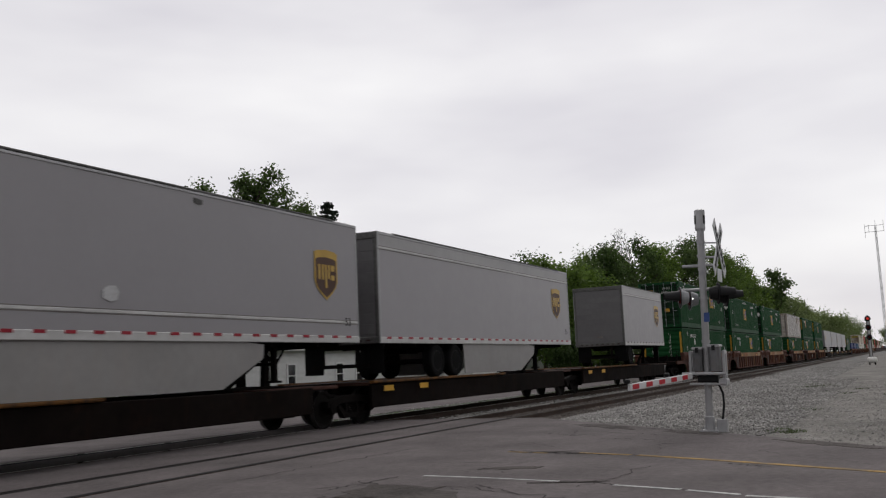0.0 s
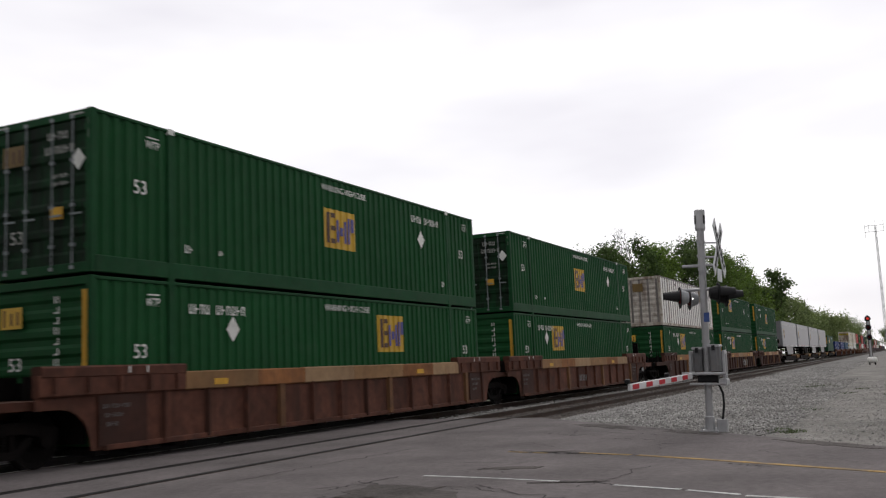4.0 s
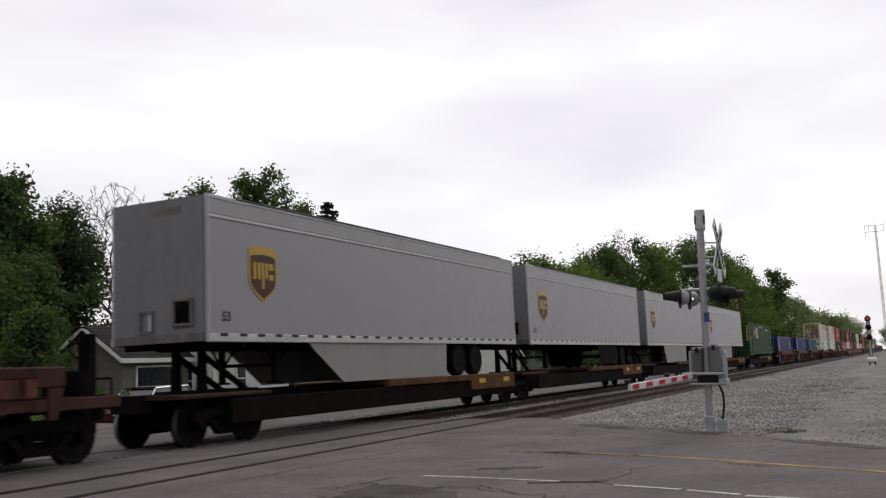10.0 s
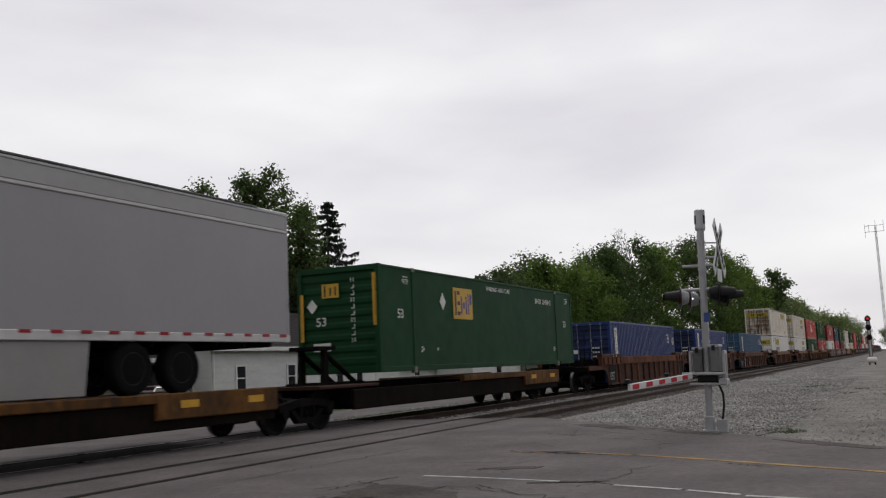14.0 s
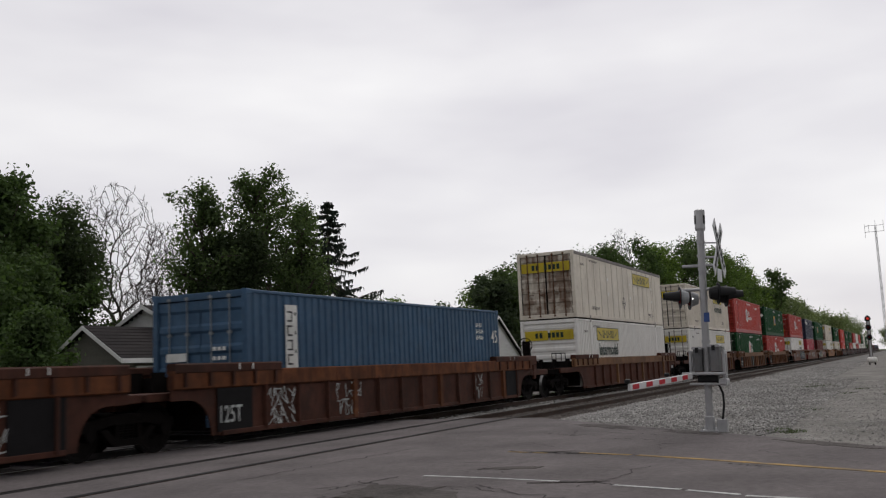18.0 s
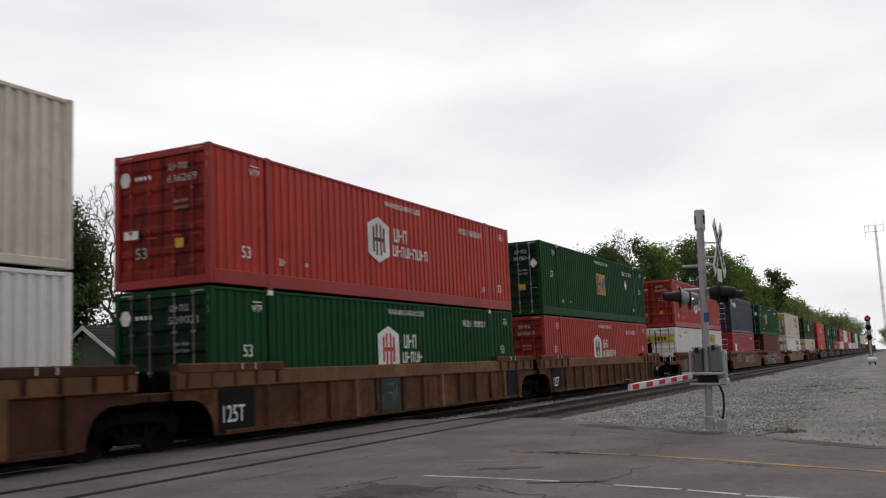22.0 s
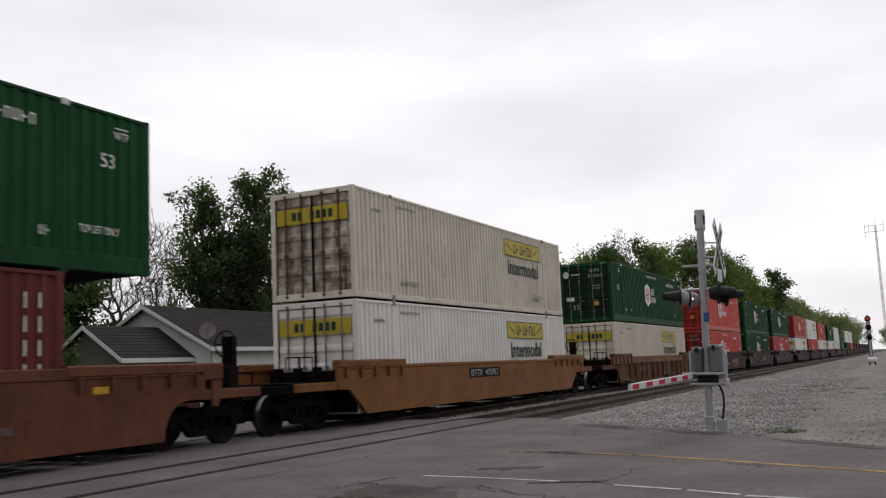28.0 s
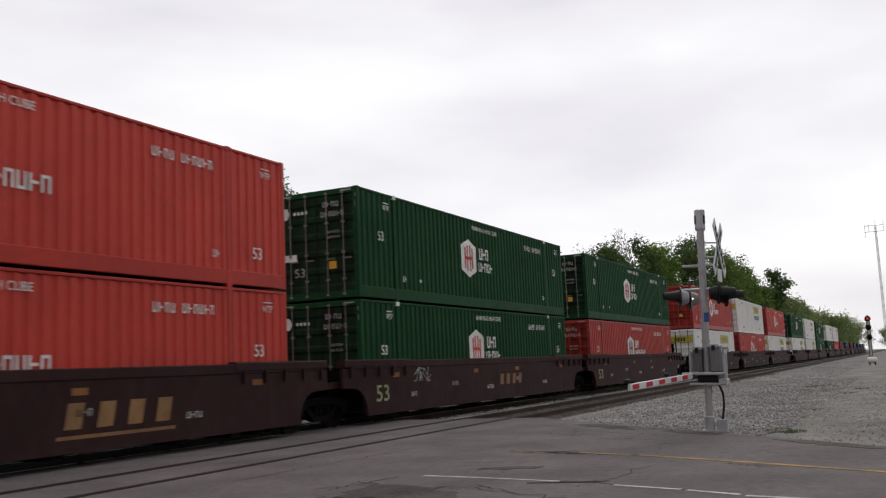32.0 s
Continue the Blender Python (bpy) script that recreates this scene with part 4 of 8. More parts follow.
def well_data(kind, paint, chord_paint):
    """Mesh data for one well: a list of (name, data, label, sub-part of the side or not)."""
    x0, x1 = -1.25, 17.40
    out = []
    for side in (-1, 1):
        y = side * 1.46
        m = Mesh()
        if kind == "ribbed":
            m.prism(arch_side(x0, x1), 1, min(y, y - side * 0.03), max(y, y - side * 0.03))
        else:
            m.prism(arch_side(x0, x1, taper=kind == "tapered"), 1, min(y + side * 0.04, y - side * 0.05), max(y + side * 0.04, y - side * 0.05))
        out.append(("side_sheet", m.data("side_sheet", paint), "", None))
        if kind == "ribbed":
            cuts = [x0 + 0.02, 2.1, 4.3, 6.0, 8.1, 10.6, 12.4, 14.1, x1 - 0.02]
            for k, (a, b) in enumerate(zip(cuts, cuts[1:])):
                m = Mesh()
                m.chamfer(a, b - 0.006, min(y - side * 0.10, y + side * 0.06), max(y - side * 0.10, y + side * 0.06), 1.15, 1.50 - 0.004 * (k % 3), 0.02)
                mat = chord_paint if chord_paint is not TAN else (RUST_PANEL if k in (0, 7) else (TAN_PALE, TAN, TAN_WARM)[k % 3])
                out.append(("top_chord", m.data("top_chord", mat), "", None))
            m = Mesh()
            m.chamfer(x0 + 1.4, x1 - 1.4, min(y - side * 0.06, y + side * 0.05), max(y - side * 0.06, y + side * 0.05), 0.22, 0.32, 0.012)
            out.append(("bottom_sill", m.data("bottom_sill", paint), "", None))
            for k in range(1, 14):
                x = 0.35 + k * 1.19
                w = 0.09 if k % 4 else 0.20
                m = Mesh()
                m.prism([(x - w / 2, y), (x - w / 2 + 0.02, y + side * 0.085), (x + w / 2 - 0.02, y + side * 0.085), (x + w / 2, y)], 2, 0.26, 1.17)
                out.append(("post", m.data("post", (paint if k % 4 else RIB_TAN) if chord_paint is TAN else (paint if k % 4 else chord_paint)), "", "side"))
        else:
            m = Mesh()
            m.chamfer(x0 + 0.3, x1 - 0.3, min(y - side * 0.10, y + side * 0.06), max(y - side * 0.10, y + side * 0.06), 1.40, 1.50 if kind == "tapered" else 1.60, 0.02)
            out.append(("top_chord", m.data("top_chord", chord_paint), "", None))
        for e, (a, b) in enumerate(((x0 + 0.05, 2.1), (L53 - 2.1, x1 - 0.05))):
            m = Mesh()
            m.chamfer(a, b, min(y - side * 0.16, y + side * 0.075), max(y - side * 0.16, y + side * 0.075), 1.44, 1.64, 0.03)
            for q in range(5):
                xx = a + 0.25 + q * (b - a - 0.5) / 4
                m.box(xx - 0.03, xx + 0.03, y - side * 0.0 if side > 0 else y - 0.11, y + 0.11 if side > 0 else y, 1.20, 1.46)
            out.append(("end_rail", m.data("end_rail", paint), "brown end rail", None))
    m = Mesh()
    for k in range(6):
        x = 0.8 + k * 2.9
        m.box(x, x + 0.35, -1.42, 1.42, 0.16, 0.247)
    m.box(0.3, L53 - 0.3, -0.12, 0.12, 0.16, 0.24)
    for x in (0.0, 1.2, 1.9, 14.0, 14.75, 15.75):
        m.box(x, x + 0.3, -1.42, 1.42, 0.15, 0.245)
    out.append(("well_floor", m.data("well_floor", BLACK_STEEL), "", None))
    for a, b in ((x0 - 0.45, 0.0 - 0.12), (L53 + 0.12, x1 + 0.45)):
        m = Mesh()
        m.chamfer(a, b, -1.30, 1.30, 0.96, 1.10, 0.02)
        m.box(a + 0.1, b - 0.1, -0.4, 0.4, 0.80, 0.96)
        out.append(("end_platform", m.data("end_platform", paint), "dark end platform", None))
        m = Mesh()
        c = -0.16 if a < 0 else L53 + 0.10
        m.box(c, c + 0.06, -1.30, 1.30, 0.35, 1.40)
        for q in (-0.9, -0.3, 0.3, 0.9):
            d = -0.35 if a < 0 else 0.06
            m.box(c + d, c + d + 0.35, q - 0.03, q + 0.03, 1.08, 1.5)
        out.append(("bulkhead", m.data("bulkhead", BLACK_STEEL), "", None))
    return out


L53 = 16.15


def ladder_data():
    m = Mesh()
    for y in (-1.42, -1.02):
        m.tube((0, y, 0.42), (0, y, 1.36), 0.016, n=6)
    for z in (0.48, 0.74, 1.0, 1.30):
        m.tube((0, -1.42, z), (0, -1.02, z), 0.013, n=5)
    return m.data("ladder", BLACK_STEEL)


def brake_wheel_data():
    m = Mesh()
    n = 20
    for k in range(n):
        a, b = 2 * math.pi * k / n, 2 * math.pi * (k + 1) / n
        m.tube((0, 0.28 * math.cos(a), 0.28 * math.sin(a)), (0, 0.28 * math.cos(b), 0.28 * math.sin(b)), 0.018, n=5)
    for k in range(5):
        a = 2 * math.pi * k / 5
        m.tube((0, 0, 0), (0, 0.28 * math.cos(a), 0.28 * math.sin(a)), 0.014, n=5)
    m.tube((-0.06, 0, 0), (0.12, 0, 0), 0.05, n=8)
    m.box(0.05, 0.20, -0.14, 0.14, -0.95, 0.16)
    return m.data("brake_wheel", BLACK_STEEL)


def coupler_data():
    m = Mesh()
    m.box(-0.75, 0.0, -0.09, 0.09, 0.72, 0.90)
    m.prism([(-0.95, -0.16), (-0.72, -0.2), (-0.6, 0.0), (-0.72, 0.2), (-0.9, 0.12)], 2, 0.66, 0.96)
    m.tube((-0.3, -0.35, 0.75), (-0.75, -0.30, 0.42), 0.03, n=6)
    return m.data("coupler", BLACK_STEEL)


def car_ends(ob, x0, x1, first, last):
    """Couplers, ladders and the brake wheel at the outer ends of a car."""
    if first:
        part("coupler", shared("coupler", coupler_data), None, ob, "", pose(x0, 0, 0))
        part("ladder", shared("ladder", ladder_data), None, ob, "thin steel grab ladder", pose(x0 + 0.15, 0, 0))
    if last:
        part("coupler", shared("coupler", coupler_data), None, ob, "", pose(x1, 0, 0, 0, 0, 180))
        part("brake_wheel", shared("brake", brake_wheel_data), None, ob, "spoked black hand brake wheel", pose(x1 - 0.15, -0.65, 2.05))
        m = Mesh()
        for y in (-1.3, 0.2, 1.3):
            m.tube((x1 - 0.1, y, 1.0), (x1 - 0.1, y, 1.42), 0.02, n=6)
        m.tube((x1 - 0.1, -1.3, 1.42), (x1 - 0.1, 1.3, 1.42), 0.02, n=6)
        part("end_handrail", m, BLACK_STEEL, ob, "thin steel handrail")


def well_car(kind, paint, chord, s, first, last, label, lead=True):
    ob = thing("well_car", label, "railcar", "well cars of the train")
    data = shared((kind, paint.name, chord.name), lambda: well_data(kind, paint, chord))
    side = None
    for name, d, lab, sub in data:
        o = part(name, d, None, side if sub else ob, lab)
        if name == "side_sheet":
            side = o
    if first:
        truck(ob, -2.1)
    truck(ob, L53 + 1.65 if not last else L53 + 1.7)
    car_ends(ob, -1.70 - 1.35, 17.85 + 1.35, first, last)
    if first or last:
        m = Mesh()
        if first:
            m.chamfer(-3.05, -1.6, -0.45, 0.45, 0.86, 1.12, 0.03)
            m.chamfer(-3.05, -2.85, -1.35, 1.35, 0.90, 1.10, 0.02)
            part("draft_beam", m, BLACK_STEEL, ob, "dark steel end beam")
            for side in (-1, 1):
                y = side * 1.42
                part("end_sill", Mesh().chamfer(-3.0, -1.2, min(y, y + side * 0.05), max(y, y + side * 0.05), 0.93, 1.13, 0.015), paint, ob, "painted end sill over the truck")
            part("walkway", Mesh().chamfer(-2.85, -1.65, -1.30, 1.30, 1.12, 1.15, 0.01), BLACK_STEEL, ob, "grimy open walkway grating")
            for q in (-2.75, -2.25):
                m = Mesh()
                for a, b in (((q, -1.44, 1.12), (q, -1.44, 1.72)), ((q, -1.44, 1.72), (q, -1.05, 1.72)), ((q, -1.05, 1.72), (q, -1.05, 1.12))):
                    m.tube(a, b, 0.016, n=6)
                part("grab_iron", m, GRAB_WHITE if kind == "smooth" else BLACK_STEEL, ob, "thin bent grab iron")
        if last:
            m = Mesh()
            m.chamfer(17.75, 19.2, -0.45, 0.45, 0.86, 1.12, 0.03)
            m.chamfer(19.0, 19.2, -1.35, 1.35, 0.90, 1.10, 0.02)
            part("draft_beam", m, BLACK_STEEL, ob, "dark steel end beam")
            for side in (-1, 1):
                y = side * 1.42
                part("end_sill", Mesh().chamfer(17.35, 19.15, min(y, y + side * 0.05), max(y, y + side * 0.05), 0.93, 1.13, 0.015), paint, ob, "painted end sill over the truck")
                m = Mesh()
                m.chamfer(17.34, 17.92, min(y - side * 0.1, y + side * 0.085), max(y - side * 0.1, y + side * 0.085), 1.30, 1.64, 0.03)
                m.prism([(17.62, 0.80), (17.80, 0.80), (17.92, 1.30), (17.62, 1.30)], 1, min(y, y + side * 0.07), max(y, y + side * 0.07))
                part("end_bracket", m, paint, ob, "worn bracket at the end of the side")
            part("walkway", Mesh().chamfer(17.85, 19.0, -1.30, 1.30, 1.12, 1.15, 0.01), BLACK_STEEL, ob, "grimy open walkway grating")
            part("air_reservoir", Mesh().lathe([(0.02, -0.52), (0.16, -0.50), (0.20, -0.42), (0.20, 0.42), (0.16, 0.50), (0.02, 0.52)], (18.25, 0.35, 1.40), 1, 14), BLACK_STEEL, ob, "sooty air reservoir")
            m = Mesh()
            m.chamfer(18.55, 18.85, -1.15, -0.70, 1.14, 1.58, 0.03)
            m.box(18.60, 18.80, -0.70, -0.2, 1.14, 1.36)
            part("brake_cylinder", m, BLACK_STEEL, ob, "sooty brake gear box")
    return on_train(ob, s)


def plates(ob, rows, mat, name, label, y=-1.53):
    """Flat plates on the near side: (x0, x1, z0, z1)."""
    for a, b, c, d in rows:
        m = Mesh()
        side_plate(m, a, b, c, d, y)
        part(name, m, mat, ob, label)


def spine_car(s, flip, first, last, label):
    """A spine unit: a deep centre beam, a wheel platform at one end and a hitch at the other."""
    ob = thing("spine_car", label, "railcar", "spine cars of the train")
    f = (lambda a, b: (a, b)) if not flip else (lambda a, b: (16.4 - b, 16.4 - a))
    m = Mesh()
    m.chamfer(-0.6 if first else 0.2, 17.0 if last else 17.5, -0.36, 0.36, 0.72, 1.06, 0.02)
    m.prism([(1.5, 0.72), (2.6, 0.36), (13.8, 0.36), (14.9, 0.72)], 1, -0.34, 0.34)
    part("centre_beam", m, BLACK_STEEL, ob, "deep black centre beam")
    for side in (-1, 1):
        y = side * 1.36
        m = Mesh()
        a, b = f(7.2, 12.4)
        m.chamfer(a, b, min(y, y + side * 0.14), max(y, y + side * 0.14), 1.03 if flip else 0.92, 1.10, 0.02)
        part("platform_edge", m, SPINE_PAINT, ob, "grimy ochre platform edge")
        a, b = f(12.4, 16.0)
        m = Mesh()
        m.chamfer(a, b, min(y, y + side * 0.14), max(y, y + side * 0.14), 0.62 if not flip else 1.03, 1.10, 0.02)
        part("platform_edge", m, SPINE_PAINT, ob, "grimy ochre platform side plate")
        m = Mesh()
        a, b = f(7.2, 16.0)
        m.box(a, b, min(y, side * 0.36), max(y, side * 0.36), 0.98, 1.06)
        part("wheel_platform", m, DARK_BROWN, ob, "rusty wheel platform")
        for k in range(5):
            m = Mesh()
            x = a + 0.5 + k * (b - a - 1.0) / 4
            m.prism([(side * 0.34, 0.50), (y, 0.88), (y, 0.98), (side * 0.34, 0.98)], 0, x - 0.04, x + 0.04)
            part("outrigger", m, BLACK_STEEL, ob)
    for side in (-1, 1):
        a, b = f(0.9, 16.0)
        m = Mesh()
        m.chamfer(a, b, min(side * 1.34, side * 1.42), max(side * 1.34, side * 1.42), 0.42, 1.025 if flip else 0.915, 0.02)
        part("side_sill", m, SILL, ob, "sooty rust-stained side sill")
    plates(ob, [(f(13.0, 13.5)[0], f(13.0, 13.5)[1], 0.82, 0.96), (f(15.0, 15.5)[0], f(15.0, 15.5)[1], 0.82, 0.96)], YELLOW, "reflector", "yellow reflector plate", -1.506)
    # hitch stand
    h = 1.25 if not flip else 15.15
    d = 1 if not flip else -1
    m = Mesh()
    for y in (-0.35, 0.35):
        m.prism([(h - 0.12, 1.0), (h + 0.12, 1.0), (h + 0.07, 1.95), (h - 0.07, 1.95)], 1, y - 0.06, y + 0.06)
        m.tube((h + d * 1.5, y, 1.05), (h, y, 1.85), 0.07, n=6)
    m.chamfer(h - 0.4, h + 0.4, -0.45, 0.45, 1.92, 2.02, 0.02)
    m.box(h - 0.5, h + 1.7 * d if d > 0 else h + 0.5, -0.5, 0.5, 1.04, 1.10) if d > 0 else m.box(h - 1.7, h + 0.5, -0.5, 0.5, 1.04, 1.10)
    part("hitch", m, BLACK_STEEL, ob, "black trailer hitch stand")
    a, b = f(-0.4, 2.4)
    m = Mesh()
    m.chamfer(a, b, -1.28, 1.28, 0.96, 1.04, 0.02)
    part("end_platform", m, DARK_BROWN, ob, "rusty end platform")
    if first:
        truck(ob, 1.3)
    truck(ob, 17.75 if not last else 14.2)
    if first or last:
        car_ends(ob, -0.55, 17.0, False, last)
    return on_train(ob, s)


# ---------------------------------------------------------------- the train: trailers
def shield(ob, x, z, w=0.98, h=1.22, y=OUT):
    pts = [(0, 0.93), (0.12, 0.97), (0.5, 1.0), (0.88, 0.97), (1, 0.93), (1, 0.38), (0.93, 0.26), (0.75, 0.13), (0.5, 0.0), (0.25, 0.13), (0.07, 0.26), (0, 0.38)]
    m = Mesh()
    m.prism([(x + a * w, z + b * h) for a, b in pts], 1, y, y + 0.003)
    part("shield_logo", m, LOGO_GOLD, ob, "gold-edged shield logo")
    m = Mesh()
    m.prism([(x + 0.06 * w + a * w * 0.88, z + 0.05 * h + b * h * 0.80) for a, b in pts], 1, y - 0.003, y)
    part("shield_field", m, LOGO_DARK, ob, "dark brown shield field")
    m = Mesh()
    for a, b, c, d in ((0.16, 0.25, 0.40, 0.70), (0.31, 0.40, 0.40, 0.70), (0.45, 0.53, 0.24, 0.70), (0.58, 0.66, 0.42, 0.70), (0.71, 0.86, 0.40, 0.50), (0.71, 0.86, 0.58, 0.70)):
        m.box(x + a * w, x + b * w, y - 0.006, y - 0.003, z + c * h, z + d * h)
    part("shield_lettering", m, LOGO_GOLD, ob, "gold blocks on the shield")


def tyre_pair(ob, x, y, z, r=0.49):
    w = part("trailer_wheel", shared(("tyre", r), lambda: Mesh().lathe([(0.28, -0.13), (0.40, -0.15), (r - 0.03, -0.14), (r, -0.09), (r, 0.09), (r - 0.03, 0.14), (0.40, 0.15), (0.28, 0.13)], (0, 0, 0), 1, 28).data("trailer_wheel", RUBBER)), None, ob, "black trailer tyre", pose(x, y, z))
    part("rim", shared(("rim", r), lambda: Mesh().lathe([(0.05, -0.02), (0.10, -0.10), (0.17, -0.10), (0.20, -0.02), (0.25, -0.06), (0.285, -0.135), (0.295, -0.135), (0.29, 0.1), (0.1, 0.1)], (0, 0, 0), 1, 28).data("rim", DULL_RIM)), None, w, "dull steel rim")


SIGN_PALE = material("pale_plate_paint", (0.55, 0.55, 0.56), 0.5, vary=0.15)
FADED_PATCH = material("scuffed_pale_paint", (0.55, 0.55, 0.56), 0.6, vary=0.25, grain=20)
RED_TAPE = (3.9, 21.45, 200.7, 236.2)


def trailer(s, length, flip, logo_x, label, skirt=None, group="parcel trailers on the train", base=2.06, top=5.06, tandem=2, belt=None):
    """A parcel trailer. flip: its doors lead. Places run from the leading end."""
    ob = thing("semi_trailer", label, "trailer", group)
    L, w = length, W2
    f = (lambda x: x) if not flip else (lambda x: L - x)     # from the nose
    lo = base + 0.16
    belt = belt or top - 0.44      # height of the belt rail
    band = SILVER_BAND if belt > base + 2 else SILVER
    for side in (-1, 1):
        y = side * w
        m = Mesh()
        n = max(int(L / 1.22), 2)
        m.sheet([[(0.06 + (L - 0.12) * k / n, y - side * (0.012 if k % 2 else 0.014), z) for k in range(n + 1)] for z in (lo, belt - 0.02)])
        part("side_panel", m, SILVER, ob)
        m = Mesh()
        m.sheet([[(x, y - side * 0.014, z) for x in (0.06, L - 0.06)] for z in (belt + 0.02, top - 0.08)])
        part("upper_side_panel", m, band, ob)
        m = Mesh()
        m.chamfer(0.05, L - 0.05, min(y, y - side * 0.03), max(y, y - side * 0.03), belt - 0.03, belt + 0.03, 0.008)
        part("belt_rail", m, BELT, ob, "bright belt rail")
        m = Mesh()
        for z in (belt - 0.05, belt + 0.036):
            m.box(0.06, L - 0.06, min(y - side * 0.008, y - side * 0.02), max(y - side * 0.008, y - side * 0.02), z, z + 0.014)
        part("belt_seam", m, DARK_RIB, ob, "dark seams beside the belt rail")
        m = Mesh()
        m.chamfer(0.02, L - 0.02, min(y, y - side * 0.05), max(y, y - side * 0.05), top - 0.09, top, 0.015)
        part("top_rail", m, SILVER_TRIM, ob, "aluminium top rail")
        m = Mesh()
        m.chamfer(0.02, L - 0.02, min(y - side * 0.06, y + side * 0.006), max(y - side * 0.06, y + side * 0.006), base, base + 0.17, 0.012)
        part("bottom_rail", m, BELT, ob, "bright bottom rail")
        m = Mesh()
        m.chamfer(0.9, L - 1.1, min(y, y - side * 0.08), max(y, y - side * 0.08), top - 0.045, top + 0.022, 0.012)
        part("roof_cap", m, ROOF_CAP, ob, "grimy roof edge strip")
        for x in (0.0, L - 0.10):
            m = Mesh()
            m.chamfer(x, x + 0.10, min(y + side * 0.002, y - side * 0.10), max(y + side * 0.002, y - side * 0.10), base, top - 0.01, 0.03)
            part("corner_post", m, SILVER_TRIM, ob)
        if side < 0:
            for k in range(int(L / 0.62)):
                m = shared(("tape", s in RED_TAPE), lambda: Mesh().box(0, 0.24, -W2 - 0.014, -W2 - 0.006, 0, 0.06).data("reflector", REFLECT_RED if s in RED_TAPE else REFLECT_DULL))
                part("reflector", m, None, ob, "", pose(0.35 + k * 0.62, 0, base + 0.115))
    m = Mesh()
    m.chamfer(0.03, L - 0.03, -w + 0.02, w - 0.02, top - 0.05, top - 0.015, 0.02)
    part("roof", m, SILVER_TRIM, ob)
    m = Mesh()
    m.box(0.06, L - 0.06, -w + 0.07, w - 0.07, base + 0.02, base + 0.12)
    part("floor", m, BLACK_STEEL, ob)
    for k in range(int(L / 0.9)):
        part("crossmember", shared("crossmember", lambda: Mesh().box(0, 0.06, -W2 + 0.08, W2 - 0.08, -0.10, 0.02).data("crossmember", BLACK_STEEL)), None, ob, "", pose(0.3 + k * 0.9, 0, base))
    # ends
    for x, nose in ((0.0, not flip), (L - 0.05, flip)):
        m = Mesh()
        m.box(x, x + 0.05, -w + 0.10, w - 0.10, base + 0.05, top - 0.02)
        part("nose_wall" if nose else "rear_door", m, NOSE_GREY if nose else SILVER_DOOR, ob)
        if nose and x == 0.0:
            m = Mesh()
            for a, b, c, d in ((-0.92, -0.86, 0.34, 0.90), (-0.46, -0.40, 0.34, 0.90), (-0.86, -0.46, 0.34, 0.40), (-0.86, -0.46, 0.84, 0.90)):
                m.chamfer(-0.06, 0.0, a, b, base + c, base + d, 0.01)
            part("connector_box", m, DARK_RIB, ob, "dark open-fronted connector box on the nose")
            part("box_recess", Mesh().chamfer(-0.012, -0.002, -0.86, -0.46, base + 0.40, base + 0.84, 0.003), RUBBER, ob, "black inside of the connector box")
            m = Mesh()
            for k in range(3):
                m.tube((-0.03, -0.56 - k * 0.1, base + 0.72), (-0.06, -0.54 - k * 0.11, base + 0.46), 0.02, n=6)
            part("air_hose", m, BLACK_STEEL, ob, "black coupling hoses")
            m = Mesh()
            for a, b, c, d in ((0.12, 0.17, 0.24, 0.70), (0.45, 0.50, 0.24, 0.70), (0.17, 0.45, 0.24, 0.29), (0.17, 0.45, 0.65, 0.70)):
                m.box(-0.03, 0.0, a, b, base + c, base + d)
            part("document_frame", m, GREY_PLATE, ob, "dark frame of the document holder")
            part("document_plate", Mesh().box(-0.008, -0.001, 0.17, 0.27, base + 0.29, base + 0.65), SIGN_PALE, ob, "pale document plate")
            part("nose_rub_strip", Mesh().chamfer(-0.02, 0.0, -w + 0.10, w - 0.10, base + 0.02, base + 0.20, 0.005), GREY_PLATE, ob, "scuffed dark strip along the nose")
            m = Mesh()
            for k in range(6):
                m.box(-0.006, 0.0, 0.05 - k * 0.13, 0.14 - k * 0.13, top - 0.34, top - 0.20)
            part("marking", m, DARK_RIB, ob, "dark stencil characters")
        if not nose and x == 0.0:
            m = Mesh()
            m.chamfer(-0.03, 0.08, -w + 0.02, w - 0.02, base, base + 0.18, 0.02)
            m.chamfer(-0.03, 0.08, -w + 0.02, w - 0.02, top - 0.2, top - 0.01, 0.02)
            m.chamfer(-0.03, 0.08, -w + 0.02, -w + 0.13, base + 0.18, top - 0.2, 0.02)
            m.chamfer(-0.03, 0.08, w - 0.13, w - 0.02, base + 0.18, top - 0.2, 0.02)
            part("door_frame", m, ROOF_CAP, ob, "dark edged door frame")
            for k in range(9):
                z = base + 0.25 + k * (top - base - 0.5) / 9
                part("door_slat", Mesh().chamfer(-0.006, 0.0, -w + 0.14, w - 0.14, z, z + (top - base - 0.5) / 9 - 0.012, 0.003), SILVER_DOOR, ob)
            part("door_handle", Mesh().chamfer(-0.03, -0.006, -0.16, 0.16, base + 0.42, base + 0.50, 0.01), DARK_RIB, ob, "dark door latch")
            for k in range(8):
                m = Mesh()
                m.box(-0.04, -0.03, -1.0 + k * 0.27, -0.88 + k * 0.27, base + 0.07, base + 0.11)
                part("tail_lamp", m, REFLECT_DULL, ob)
            m = Mesh()
            m.box(0.0, 0.08, -0.9, 0.9, base - 0.62, base - 0.52)
            for y in (-0.55, 0.55):
                m.box(0.0, 0.08, y - 0.05, y + 0.05, base - 0.6, base)
